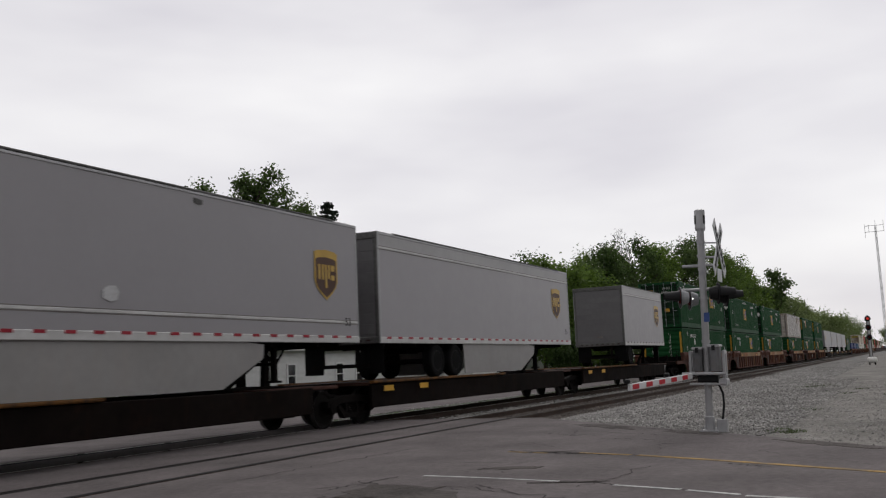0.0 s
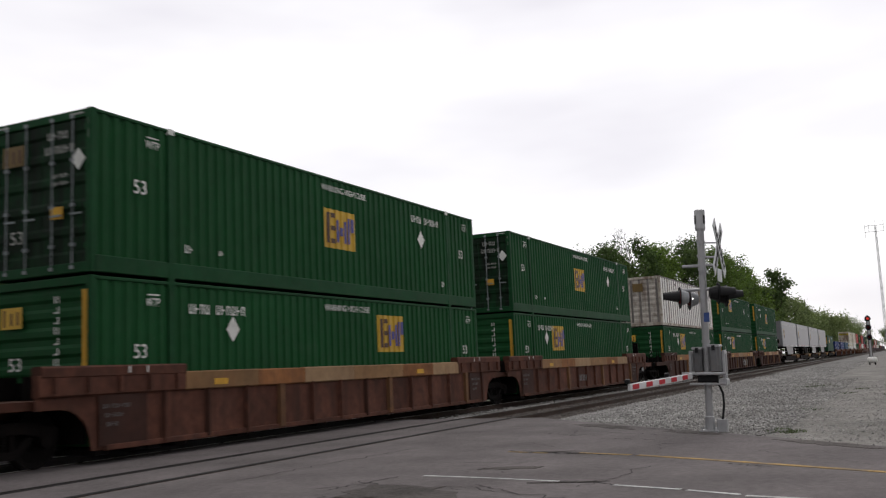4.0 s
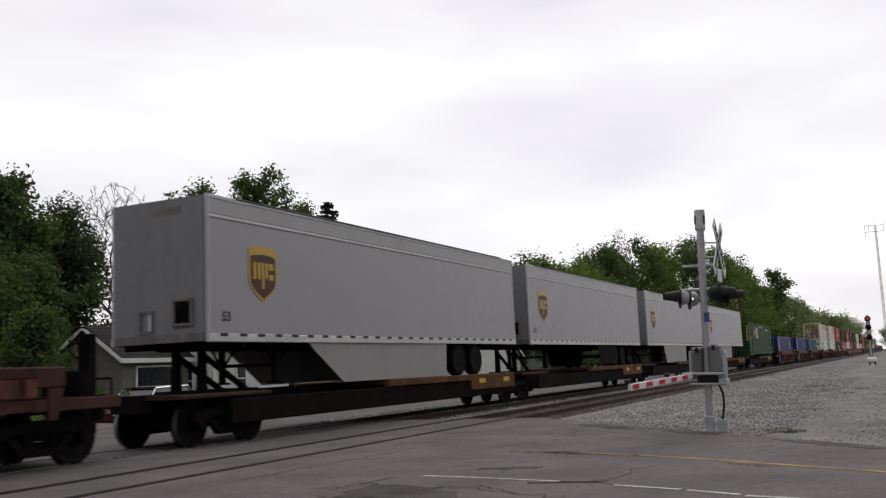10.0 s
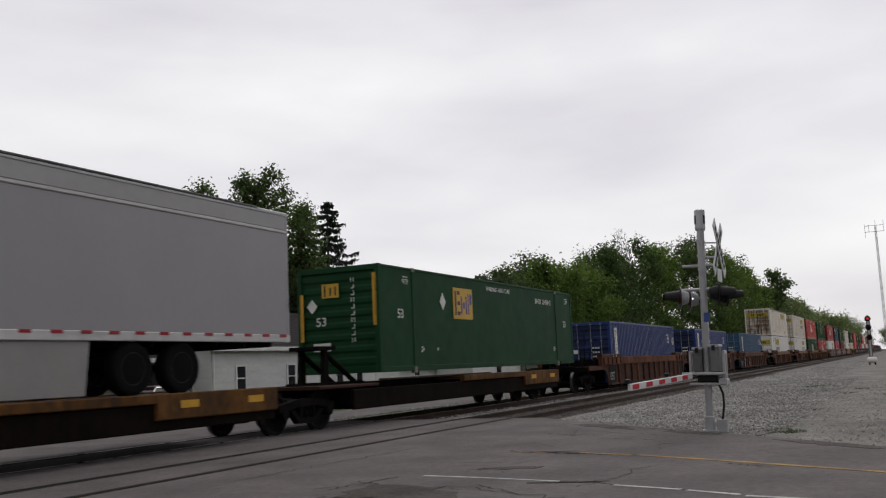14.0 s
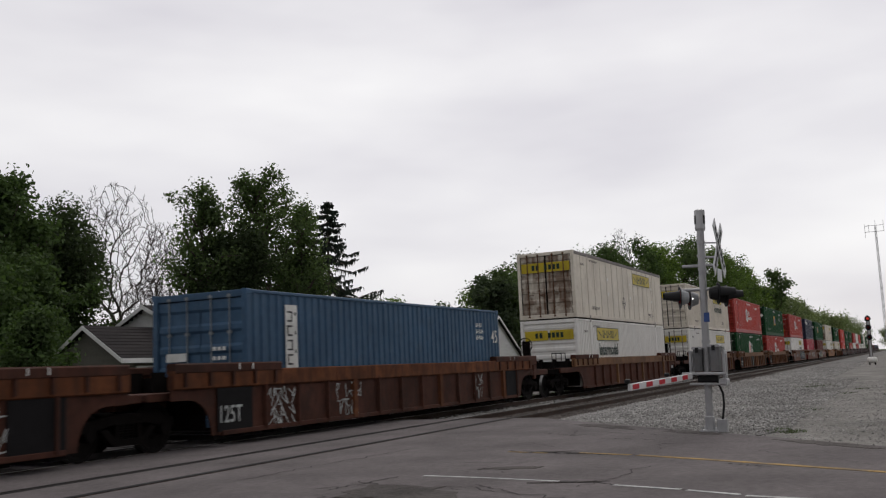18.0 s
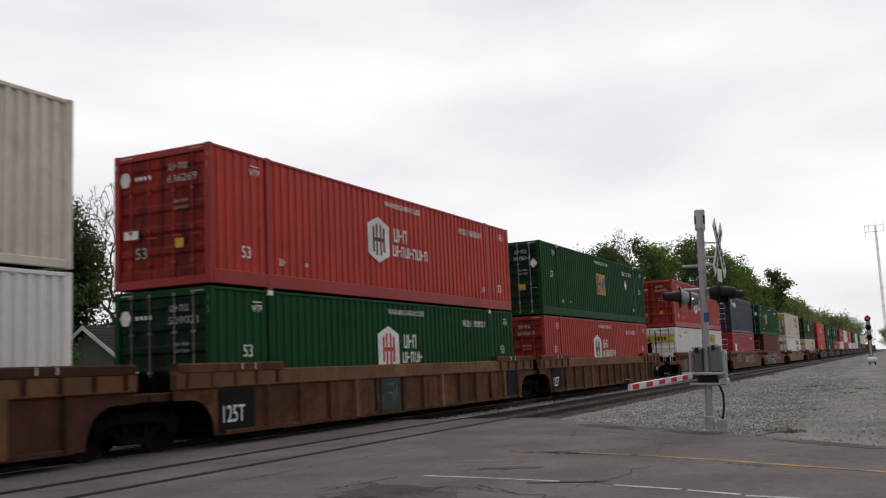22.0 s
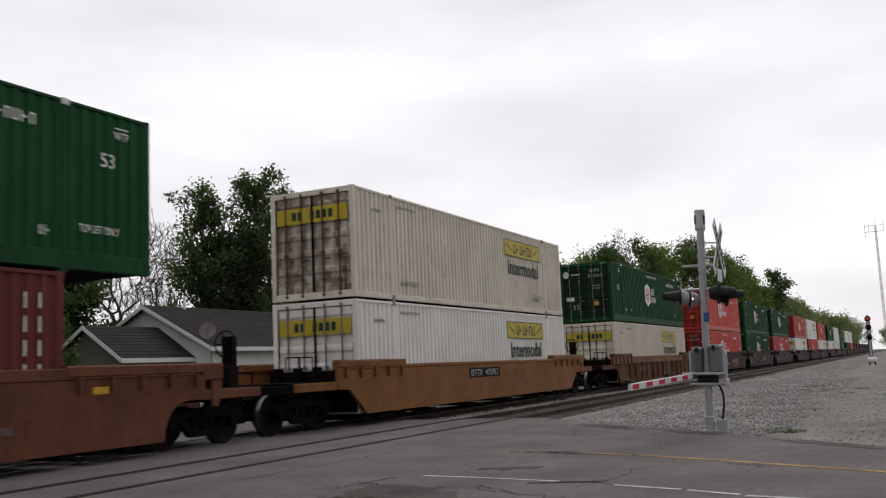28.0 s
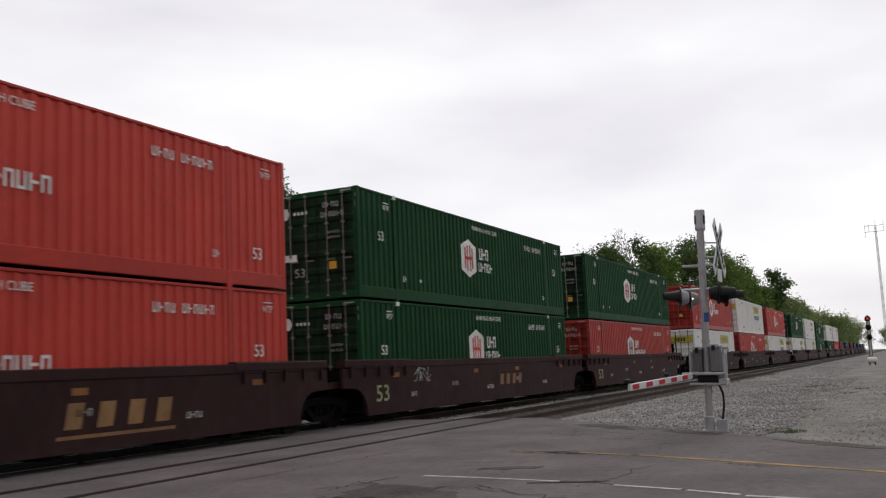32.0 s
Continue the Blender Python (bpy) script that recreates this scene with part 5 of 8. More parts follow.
            for y in (-0.95, 0.95):
                part("mud_flap", Mesh().chamfer(0.22, 0.25, y - 0.3, y + 0.3, base - 0.78, base - 0.02, 0.004), RUBBER, ob, "black mud flap")
            part("bumper_bar", m, BLACK_STEEL, ob, "black under-ride bumper bar")
    # running gear
    rear = f(L - 3.45) if L > 12 else f(L - 1.02)
    d = -1 if not flip else 1
    for k in range(tandem):
        x = rear + d * k * 1.27
        for y in (-1.10, 1.10):
            tyre_pair(ob, x, y, 1.57 if base > 2 else base - 0.5)
        m = Mesh()
        m.tube((x, -1.0, 1.57), (x, 1.0, 1.57), 0.07, n=8)
        part("axle", m, BLACK_STEEL, ob)
    m = Mesh()
    a, b = sorted((rear + 0.5 * -d, rear + d * 2.0))
    m.box(a, b, -0.55, -0.45, base - 0.22, base - 0.06), m.box(a, b, 0.45, 0.55, base - 0.22, base - 0.06)
    part("bogie_frame", m, BLACK_STEEL, ob)
    # landing gear
    g = f(2.9)
    m = Mesh()
    for y in (-0.75, 0.75):
        m.box(g - 0.06, g + 0.06, y - 0.06, y + 0.06, 1.22, base)
        m.box(g - 0.14, g + 0.14, y - 0.12, y + 0.12, 1.17, 1.22)
        m.tube((g, y, 1.5), (g + 0.5, y, base - 0.02), 0.03, n=6)
        m.tube((g, y, 1.5), (g - 0.4, y, base - 0.02), 0.03, n=6)
    m.tube((g, -0.75, 1.6), (g, 0.75, 1.6), 0.04, n=6)
    part("landing_gear", m, BLACK_STEEL, ob, "black landing legs")
    if skirt:
        a, b, deep = skirt
        m = Mesh()
        taper = 1.5 if s in (3.9, 21.45, 182.75) else 0.75
        if not flip:
            out = [(a, base + 0.02), (a + 0.15, base - 0.1), (a + taper, base - deep), (b - 0.08, base - deep), (b, base - 0.05), (b, base + 0.02)]
        else:
            out = [(a, base + 0.02), (a, base - 0.05), (a + 0.08, base - deep), (b + 0.9 - taper, base - deep), (b + 0.75 if taper > 1 else b - 0.15, base - 0.35 if taper > 1 else base - 0.1), (b + 0.8 if taper > 1 else b - 0.1, base - 0.05), (b, base + 0.02)]
        for y in (-w + 0.05, w - 0.08):
            m2 = Mesh()
            m2.prism(out, 1, y, y + 0.03)
            part("side_skirt", m2, RUBBER if s == 200.7 else SKIRT, ob, "black side panel" if s == 200.7 else "pale side skirt")
    if s == 3.9:
        m = Mesh()
        m.prism([(8.0, 2.80), (8.16, 2.74), (8.32, 2.78), (8.36, 2.92), (8.28, 3.03), (8.1, 3.02), (7.98, 2.93)], 1, -w - 0.006, -w + 0.012)
        part("patch", m, FADED_PATCH, ob, "pale scuffed patch")
        m = Mesh()
        m.prism([(10.34, 4.80), (10.58, 4.79), (10.6, 4.88), (10.36, 4.90)], 1, -w - 0.006, -w + 0.012)
        part("dent", m, ROOF_CAP, ob, "small dark dent")
    shield(ob, logo_x, base + (1.02 if flip else 0.86), w=1.0, h=1.22, y=-w - 0.003)
    m = Mesh()
    side_text(m, "53", f(0.55) - 0.12 if L > 12 else f(0.4), base + 0.42, 0.20, -w - 0.004, 0.26)
    part("lettering", m, LETTER_BLACK, ob, "black length lettering") if L > 12 else None
    return on_train(ob, s)


# ---------------------------------------------------------------- ground, road and tracks
ASPHALT = material("worn_asphalt", (0.136, 0.119, 0.118), 0.95, vary=0.26, grain=11, bump=0.5, bump_scale=90, streak=0.35, stain=(0.098, 0.085, 0.083))
GRAVEL = material("grey_ballast", (0.25, 0.24, 0.225), 0.95, vary=0.4, grain=14, bump=0.9, bump_scale=26, tint=0.35, per="island")
DIRT = material("packed_gravel", (0.205, 0.193, 0.178), 0.95, vary=0.38, grain=9, bump=0.9, bump_scale=40, streak=0.5, stain=(0.125, 0.118, 0.098), reach=0.46)
GRASS = material("grass_ground", (0.06, 0.10, 0.03), 0.95, vary=0.4, grain=4, bump=0.6)
RAIL_RUST = material("rusty_rail", (0.055, 0.036, 0.028), 0.8, vary=0.3, streak=0.3)
RAIL_TOP = material("polished_rail_top", (0.42, 0.41, 0.40), 0.3, 0.9, vary=0.15)
OILY = material("oily_track_bed", (0.095, 0.082, 0.072), 0.95, vary=0.35, grain=16, bump=0.9, bump_scale=30)
TIE = material("timber_tie", (0.075, 0.06, 0.05), 0.9, vary=0.4, grain=10, bump=0.5)
RUBBER_DARK = material("flangeway_rubber", (0.006, 0.005, 0.005), 0.9, vary=0.3)
LINE_WHITE = material("worn_white_line", (0.55, 0.55, 0.53), 0.8, vary=0.4, grain=22, streak=0.7, reach=0.5, stain=(0.2, 0.2, 0.2))
LINE_YELLOW = material("worn_yellow_line", (0.36, 0.235, 0.08), 0.9, vary=0.4, grain=22, streak=0.85, stain=(0.13, 0.11, 0.09), reach=0.47)

NEAR_Y = 9.78            # centre line of the empty near track
EDGE = 22.4              # where the crossing ends and the ballast begins


def ground():
    m = Mesh()
    m.sheet([[(x, y, -0.42) for x in (-600, -60, 0, 60, 200, 600, 2500)] for y in (-900, -60, 0, 30, 80, 300, 1500)])
    solid("ground", m, GRASS, "flat grassy ground out to the horizon", "ground", kind="structure")
    # the road across the tracks: one slab, its far edge slanting to the mast
    m = Mesh()
    m.prism([(-40, 28), (-40, -30), (2, -30), (11.6, -3.0), (14.5, 0.32), (16.85, 2.72), (20.3, 6.30), (22.4, 8.3), (22.6, 16.2), (24, 28)], 2, -0.42, 0.0)
    solid("road", m, ASPHALT, "worn grey asphalt road over the level crossing", "road", kind="structure")
    # gravel yard beyond the road
    m = Mesh()
    m.prism([(14.4, 0.1), (11.5, -3.1), (2.0, -30.1), (150, -40), (400, 2.0), (400, 3.9), (60, 3.7), (34, 3.1), (24, 2.6), (19.5, 2.2), (16.6, 2.3)], 2, -0.43, -0.06)
    solid("pavement", m, DIRT, "packed grey gravel yard beside the tracks", "gravel", kind="structure")
    m = Mesh()
    def level(y):
        for (a, p), (b, q) in zip(prof, prof[1:]):
            if a <= y <= b:
                return p + (q - p) * (y - a) / (b - a)
        return prof[-1][1]
    prof = [(1.5, -0.09), (6.4, -0.06), (7.6, -0.06), (8.4, -0.14), (15.6, -0.14), (17.6, -0.43)]
    ys = [1.5 + 16.1 * k / 64 for k in range(65)]
    m.sheet([[(x, y, level(y) + noise.noise((x * 3, y * 3, 0)) * 0.02) for y in ys] for x in [15 + k * 0.3 for k in range(160)]])
    m.sheet([[(x, y, z) for y, z in prof] for x in (62.7, 150, 400, 1200)])
    m.sheet([[(x, y, z) for y, z in prof] for x in (-400, -120, -39)])
    solid("ballast", m, GRAVEL, "grey crushed stone ballast under the rails", "ballast", kind="structure")


def track_beds():
    """Stained stone between and beside the rails."""
    for c, what in ((NEAR_Y, "near"), (TRACK_Y, "far")):
        m = Mesh()
        for x0, x1, n in ((EDGE + 0.2, 62, 130), (62, 400, 20)):
            m.sheet([[(x0 + (x1 - x0) * k / n, c + y, -0.128 - abs(y) * 0.01 + (noise.noise((k * 1.3, y * 3, 1)) * 0.012 if n > 20 else 0)) for y in (-1.75 if c == NEAR_Y else -1.12, -0.9, -0.6, -0.3, 0, 0.3, 0.6, 0.8, 1.12)] for k in range(n + 1)])
        solid("track_bed", m, OILY, "dark oil-stained stones of the %s track" % what, "ballast", kind="structure")


def rails():
    prof = [(-0.07, -0.18), (-0.07, -0.165), (-0.012, -0.145), (-0.012, -0.04), (-0.036, -0.03), (-0.036, 0.0), (0.036, 0.0), (0.036, -0.03), (0.012, -0.04), (0.012, -0.145), (0.07, -0.165), (0.07, -0.18)]
    for c, what in ((NEAR_Y, "empty near"), (TRACK_Y, "occupied far")):
        for side in (-1, 1):
            y = c + side * 0.7525
            r = solid("rail", Mesh().prism([(y + a, b + 0.006) for a, b in prof], 0, -300, 1200), RAIL_RUST, "rusty steel rail of the %s track" % what, "rail", "rails", kind="structure")
            part("rail_head", Mesh().box(-300, 1200, y - 0.028, y + 0.028, 0.006, 0.010), RAIL_TOP if c == TRACK_Y else RUBBER_DARK, r, "running surface of the rail")
            m = Mesh()
            w = y - side * 0.085
            m.box(-39, EDGE, w - 0.07, w + 0.07, -0.02, 0.005)
            solid("flangeway", m, RUBBER_DARK, "dark flangeway groove beside the rail in the road", "flangeway", "flangeways", kind="structure")


def ties():
    data = Mesh().chamfer(-0.11, 0.11, -1.3, 1.3, -0.20, -0.125, 0.015).data("tie", TIE)
    for c in (NEAR_Y, TRACK_Y):
        t = tagged(new("tie_row"), "dark timber ties bedded in the ballast", "ties", kind="structure")
        t.matrix_basis = pose(EDGE, c, 0)
        for k in range(90):
            part("tie", data, None, t, "", pose(0.4 + k * 0.54, 0, random.uniform(-0.01, 0.01), 0, 0, random.uniform(-1, 1)))


def stripe(name, points, width, mat, label):
    """A painted line on the road along points."""
    m = Mesh()
    for (x0, y0), (x1, y1) in zip(points, points[1:]):
        d = Vector((x1 - x0, y1 - y0)).normalized() * width / 2
        m.prism([(x0 + d.y, y0 - d.x), (x1 + d.y, y1 - d.x), (x1 - d.y, y1 + d.x), (x0 - d.y, y0 + d.x)], 2, 0.002, 0.006)
    return solid(name, m, mat, label, "road marking", "road markings", kind="structure")


ground()
track_beds()
rails()
ties()


# ---------------------------------------------------------------- the consist
LOADS = [
    # place of the well, kind of car, first, last, lower (style, length, logo place), upper
    (59.6, "a", 1, 0, ("emp_wall", 16.15, 7.4), ("emp", 16.15, 10.38)),
    (79.0, "a", 0, 0, ("emp_wall", 16.15, 9.75), ("emp", 16.15, 7.3)),
    (98.4, "a", 0, 1, ("emp_wall", 16.15, 4.1), ("emp", 16.15, 7.3)),
    (121.8, "h", 1, 0, ("emp_wall", 16.15, 4.5), ("panel", 16.15, None)),
    (141.5, "h", 0, 0, ("emp_wall", 16.15, 4.5), ("emp_wall", 16.15, 4.37)),
    (161.1, "h", 0, 1, ("emp_wall", 16.15, 4.45), ("emp_wall", 16.15, 7.3)),
    (277.1, "f", 1, 0, ("iso_blue", 13.72, None), None),
    (296.75, "f", 0, 0, ("iso_blue", 12.19, None), None),
    (316.45, "f", 0, 1, ("iso_pale", 13.72, None), None),
    (340.1, "d", 1, 1, ("jb_wall", 16.15, 2.82), ("jb_plate", 16.15, 9.8)),
    (363.5, "d", 1, 0, ("jb", 16.15, 9.73), ("jb_old", 16.15, 9.69)),
    (383.12, "g", 0, 0, ("hub_green", 16.15, 6.6), ("hub_red", 16.15, 6.26)),
    (402.6, "g", 0, 1, ("hub_red", 16.15, 6.33), ("emp", 16.15, 7.35)),
    (426.15, "b", 1, 0, ("jb", 16.15, 9.65), ("hub_red", 16.15, 6.18)),
    (445.65, "b", 0, 0, ("iso_crimson", 12.19, None), ("iso_navy", 12.19, None)),
    (464.85, "b", 0, 1, ("iso_maroon", 12.19, None), ("emp", 16.15, 4.5)),
    (488.25, "c", 1, 1, ("jb", 16.15, 10.06), ("jb_rusty", 16.15, 10.16)),
    (512.0, "g", 1, 1, ("jb_old", 16.15, 9.86), ("hub_green", 16.15, 6.55)),
    (535.25, "e", 1, 0, ("hub_bright", 16.15, 6.24), ("hub_bright", 16.15, 6.21)),
    (554.6, "e", 0, 0, ("hub_green", 16.15, 6.6), ("hub_green", 16.15, 6.3)),
    (574.1, "e", 0, 1, ("hub_red", 16.15, 6.3), ("hub_green", 16.15, 6.3)),
    (597.6, "e", 1, 0, ("jb", 16.15, 9.75), ("hub_red", 16.15, 6.3)),
    (617.0, "e", 0, 0, ("hub_red", 16.15, 6.3), ("jb", 16.15, 9.75)),
    (636.4, "e", 0, 1, ("jb", 16.15, 9.75), ("hub_red", 16.15, 6.3)),
    (660.0, "e", 1, 0, ("jb", 16.15, 9.75), ("hub_green", 16.15, 6.3)),
    (679.4, "e", 0, 0, ("jb", 16.15, 9.75), ("jb", 16.15, 9.75)),
    (698.8, "e", 0, 1, ("hub_green", 16.15, 6.3), ("hub_green", 16.15, 6.3)),
    (722.4, "e", 1, 0, ("hub_green", 16.15, 6.3), ("jb", 16.15, 9.75)),
    (741.8, "e", 0, 0, ("hub_red", 16.15, 6.3), ("jb", 16.15, 9.75)),
    (761.2, "e", 0, 1, ("iso_maroon", 12.19, None), None),
    (784.8, "e", 1, 1, ("iso_navy", 12.19, None), None),
    (808.4, "e", 1, 1, ("iso_maroon", 12.19, None), None),
    (832.0, "e", 1, 1, ("iso_navy", 12.19, None), None),
    (855.6, "e", 1, 1, ("iso_navy", 12.19, None), None),
    (879.2, "e", 1, 1, ("iso_navy", 12.19, None), None),
    (902.8, "e", 1, 1, ("iso_navy", 12.19, None), None),
]


def scrawl(ob, x0, x1, z0, z1, mat, seed, w=0.02, y=-1.503, strokes=3):
    """A spray-painted tag: rows of crossing and looping thin strokes."""
    r = random.Random(seed)
    m = Mesh()
    rows = 2 if z1 - z0 > 0.5 else 1
    n = max(int((x1 - x0) / 0.24), 2)
    w = min(w * 0.5, 0.012)

    def stroke(p, q):
        d = Vector((q[0] - p[0], q[1] - p[1])).normalized() * w
        e = Vector((d.x, d.y)) * 0.4
        m.add([(p[0] + d.y - e.x, y, p[1] - d.x - e.y), (q[0] + d.y + e.x, y, q[1] - d.x + e.y), (q[0] - d.y + e.x, y, q[1] + d.x + e.y), (p[0] - d.y - e.x, y, p[1] + d.x - e.y)], [(0, 1, 2, 3)])

    for row in range(rows):
        for k in range(n):
            if r.random() < 0.08:
                continue
            cx, cz = x0 + (k + 0.5) * (x1 - x0) / n, z0 + (row + 0.5) * (z1 - z0) / rows
            hx, hz = (x1 - x0) / n * 0.46, (z1 - z0) / rows * 0.44
            spots = [(cx + hx * (i - 1) + r.uniform(-0.02, 0.02), cz + hz * (j - 1) + r.uniform(-0.03, 0.03)) for i in range(3) for j in range(3)]
            for path in range(2):
                p = r.choice(spots)
                for _ in range(r.choice((2, 3))):
                    q = r.choice(spots)
                    if q != p:
                        mid = ((p[0] + q[0]) / 2 + r.uniform(-0.03, 0.03), (p[1] + q[1]) / 2 + r.uniform(-0.03, 0.03))
                        stroke(p, mid), stroke(mid, q)
                    p = q
    part("spray_tag", m, mat, ob, "thin spray-painted tag")


def mural(ob, x0, x1, z0, z1, mats, seed, y=-1.503):
    """A large spray-painted piece: a dark ground and swooping coloured strokes."""
    r = random.Random(seed)
    n = 24
    top = [(x0 + (x1 - x0) * k / n, z1 - r.uniform(0, 0.16)) for k in range(n + 1)]
    low = [(x0 + (x1 - x0) * k / n, z0 + r.uniform(0, 0.12)) for k in range(n, -1, -1)]
    m = Mesh()
    m.prism(top + low, 1, y, y + 0.002)
    part("spray_ground", m, mats[0], ob, "dark spray-painted ground")
    for layer in range(1, 3 * len(mats) - 2):
        mat = mats[1 + (layer - 1) % (len(mats) - 1)]
        m = Mesh()
        yy = y - 0.0012 * layer
        for k in range(int((x1 - x0) * (1.2 if layer < len(mats) - 1 else 3.4))):
            cx, cz = r.uniform(x0 + 0.25, x1 - 0.25), r.uniform(z0 + 0.2, z1 - 0.2)
            a, rad, arc, w = r.uniform(0, 6.28), r.uniform(0.10, 0.40), r.uniform(0.9, 2.6), r.uniform(0.05, 0.12) if layer < len(mats) - 1 else r.uniform(0.008, 0.032)
            pts = []
            for j in range(11):
                t = a + arc * j / 10
                h = w * math.sin(math.pi * (j + 0.3) / 10.6)
                for q in (-h, h):
                    px, pz = cx + (rad * 1.5 + q) * math.cos(t), cz + (rad + q) * math.sin(t)
                    pts.append((min(max(px, x0), x1), yy, min(max(pz, z0), z1)))
            m.add(pts, [(2 * j, 2 * j + 1, 2 * j + 3, 2 * j + 2) for j in range(10)])
        part("spray_stroke", m, mat, ob, "swooping spray-painted strokes")


def slanted(ob, x0, z0, n, w, h, mat, gap=0.3, y=-1.504):
    """A row of slanting blocks in place of a painted number."""
    m = Mesh()
    for k in range(n):
        if k == 4 and n > 6:
            continue
        x = x0 + k * w * (1 + gap)
        m.prism([(x, z0), (x + w * 0.62, z0), (x + w * 0.62 + h * 0.2, z0 + h), (x + h * 0.2, z0 + h)], 1, y, y + 0.003)
    part("number_lettering", m, mat, ob, "slanting white blocks of a car number")


def number_text(ob, x, z, h, text, width, mat):
    m = Mesh()
    side_text(m, text, x, z, h, -1.504, width)
    m.v = [(a + (c - z) * 0.2, b, c) for a, b, c in m.v]
    part("number_lettering", m, mat, ob, "slanting white car number")


def pink_shapes(ob, x):
    """Plain pink ovals sprayed beside the large piece."""
    for k, (dx, z, rx, rz, mat) in enumerate(((0, 1.06, 0.50, 0.44, SPRAY_BLACK), (0, 1.06, 0.44, 0.39, SPRAY_PINK), (0.02, 0.50, 0.36, 0.22, SPRAY_BLACK), (0.02, 0.50, 0.29, 0.17, SPRAY_PINK))):
        m = Mesh()
        m.prism([(x + dx + rx * math.cos(a * math.pi / 12), z + rz * math.sin(a * math.pi / 12)) for a in range(24)], 1, -1.522 - 0.002 * k, -1.515)
        part("spray_oval", m, mat, ob, "plain sprayed oval")


def plate_row(ob, a, b, c, d, mat, label):
    plates(ob, [(a, b, c, d)], mat, "painted_panel", label, -1.502)


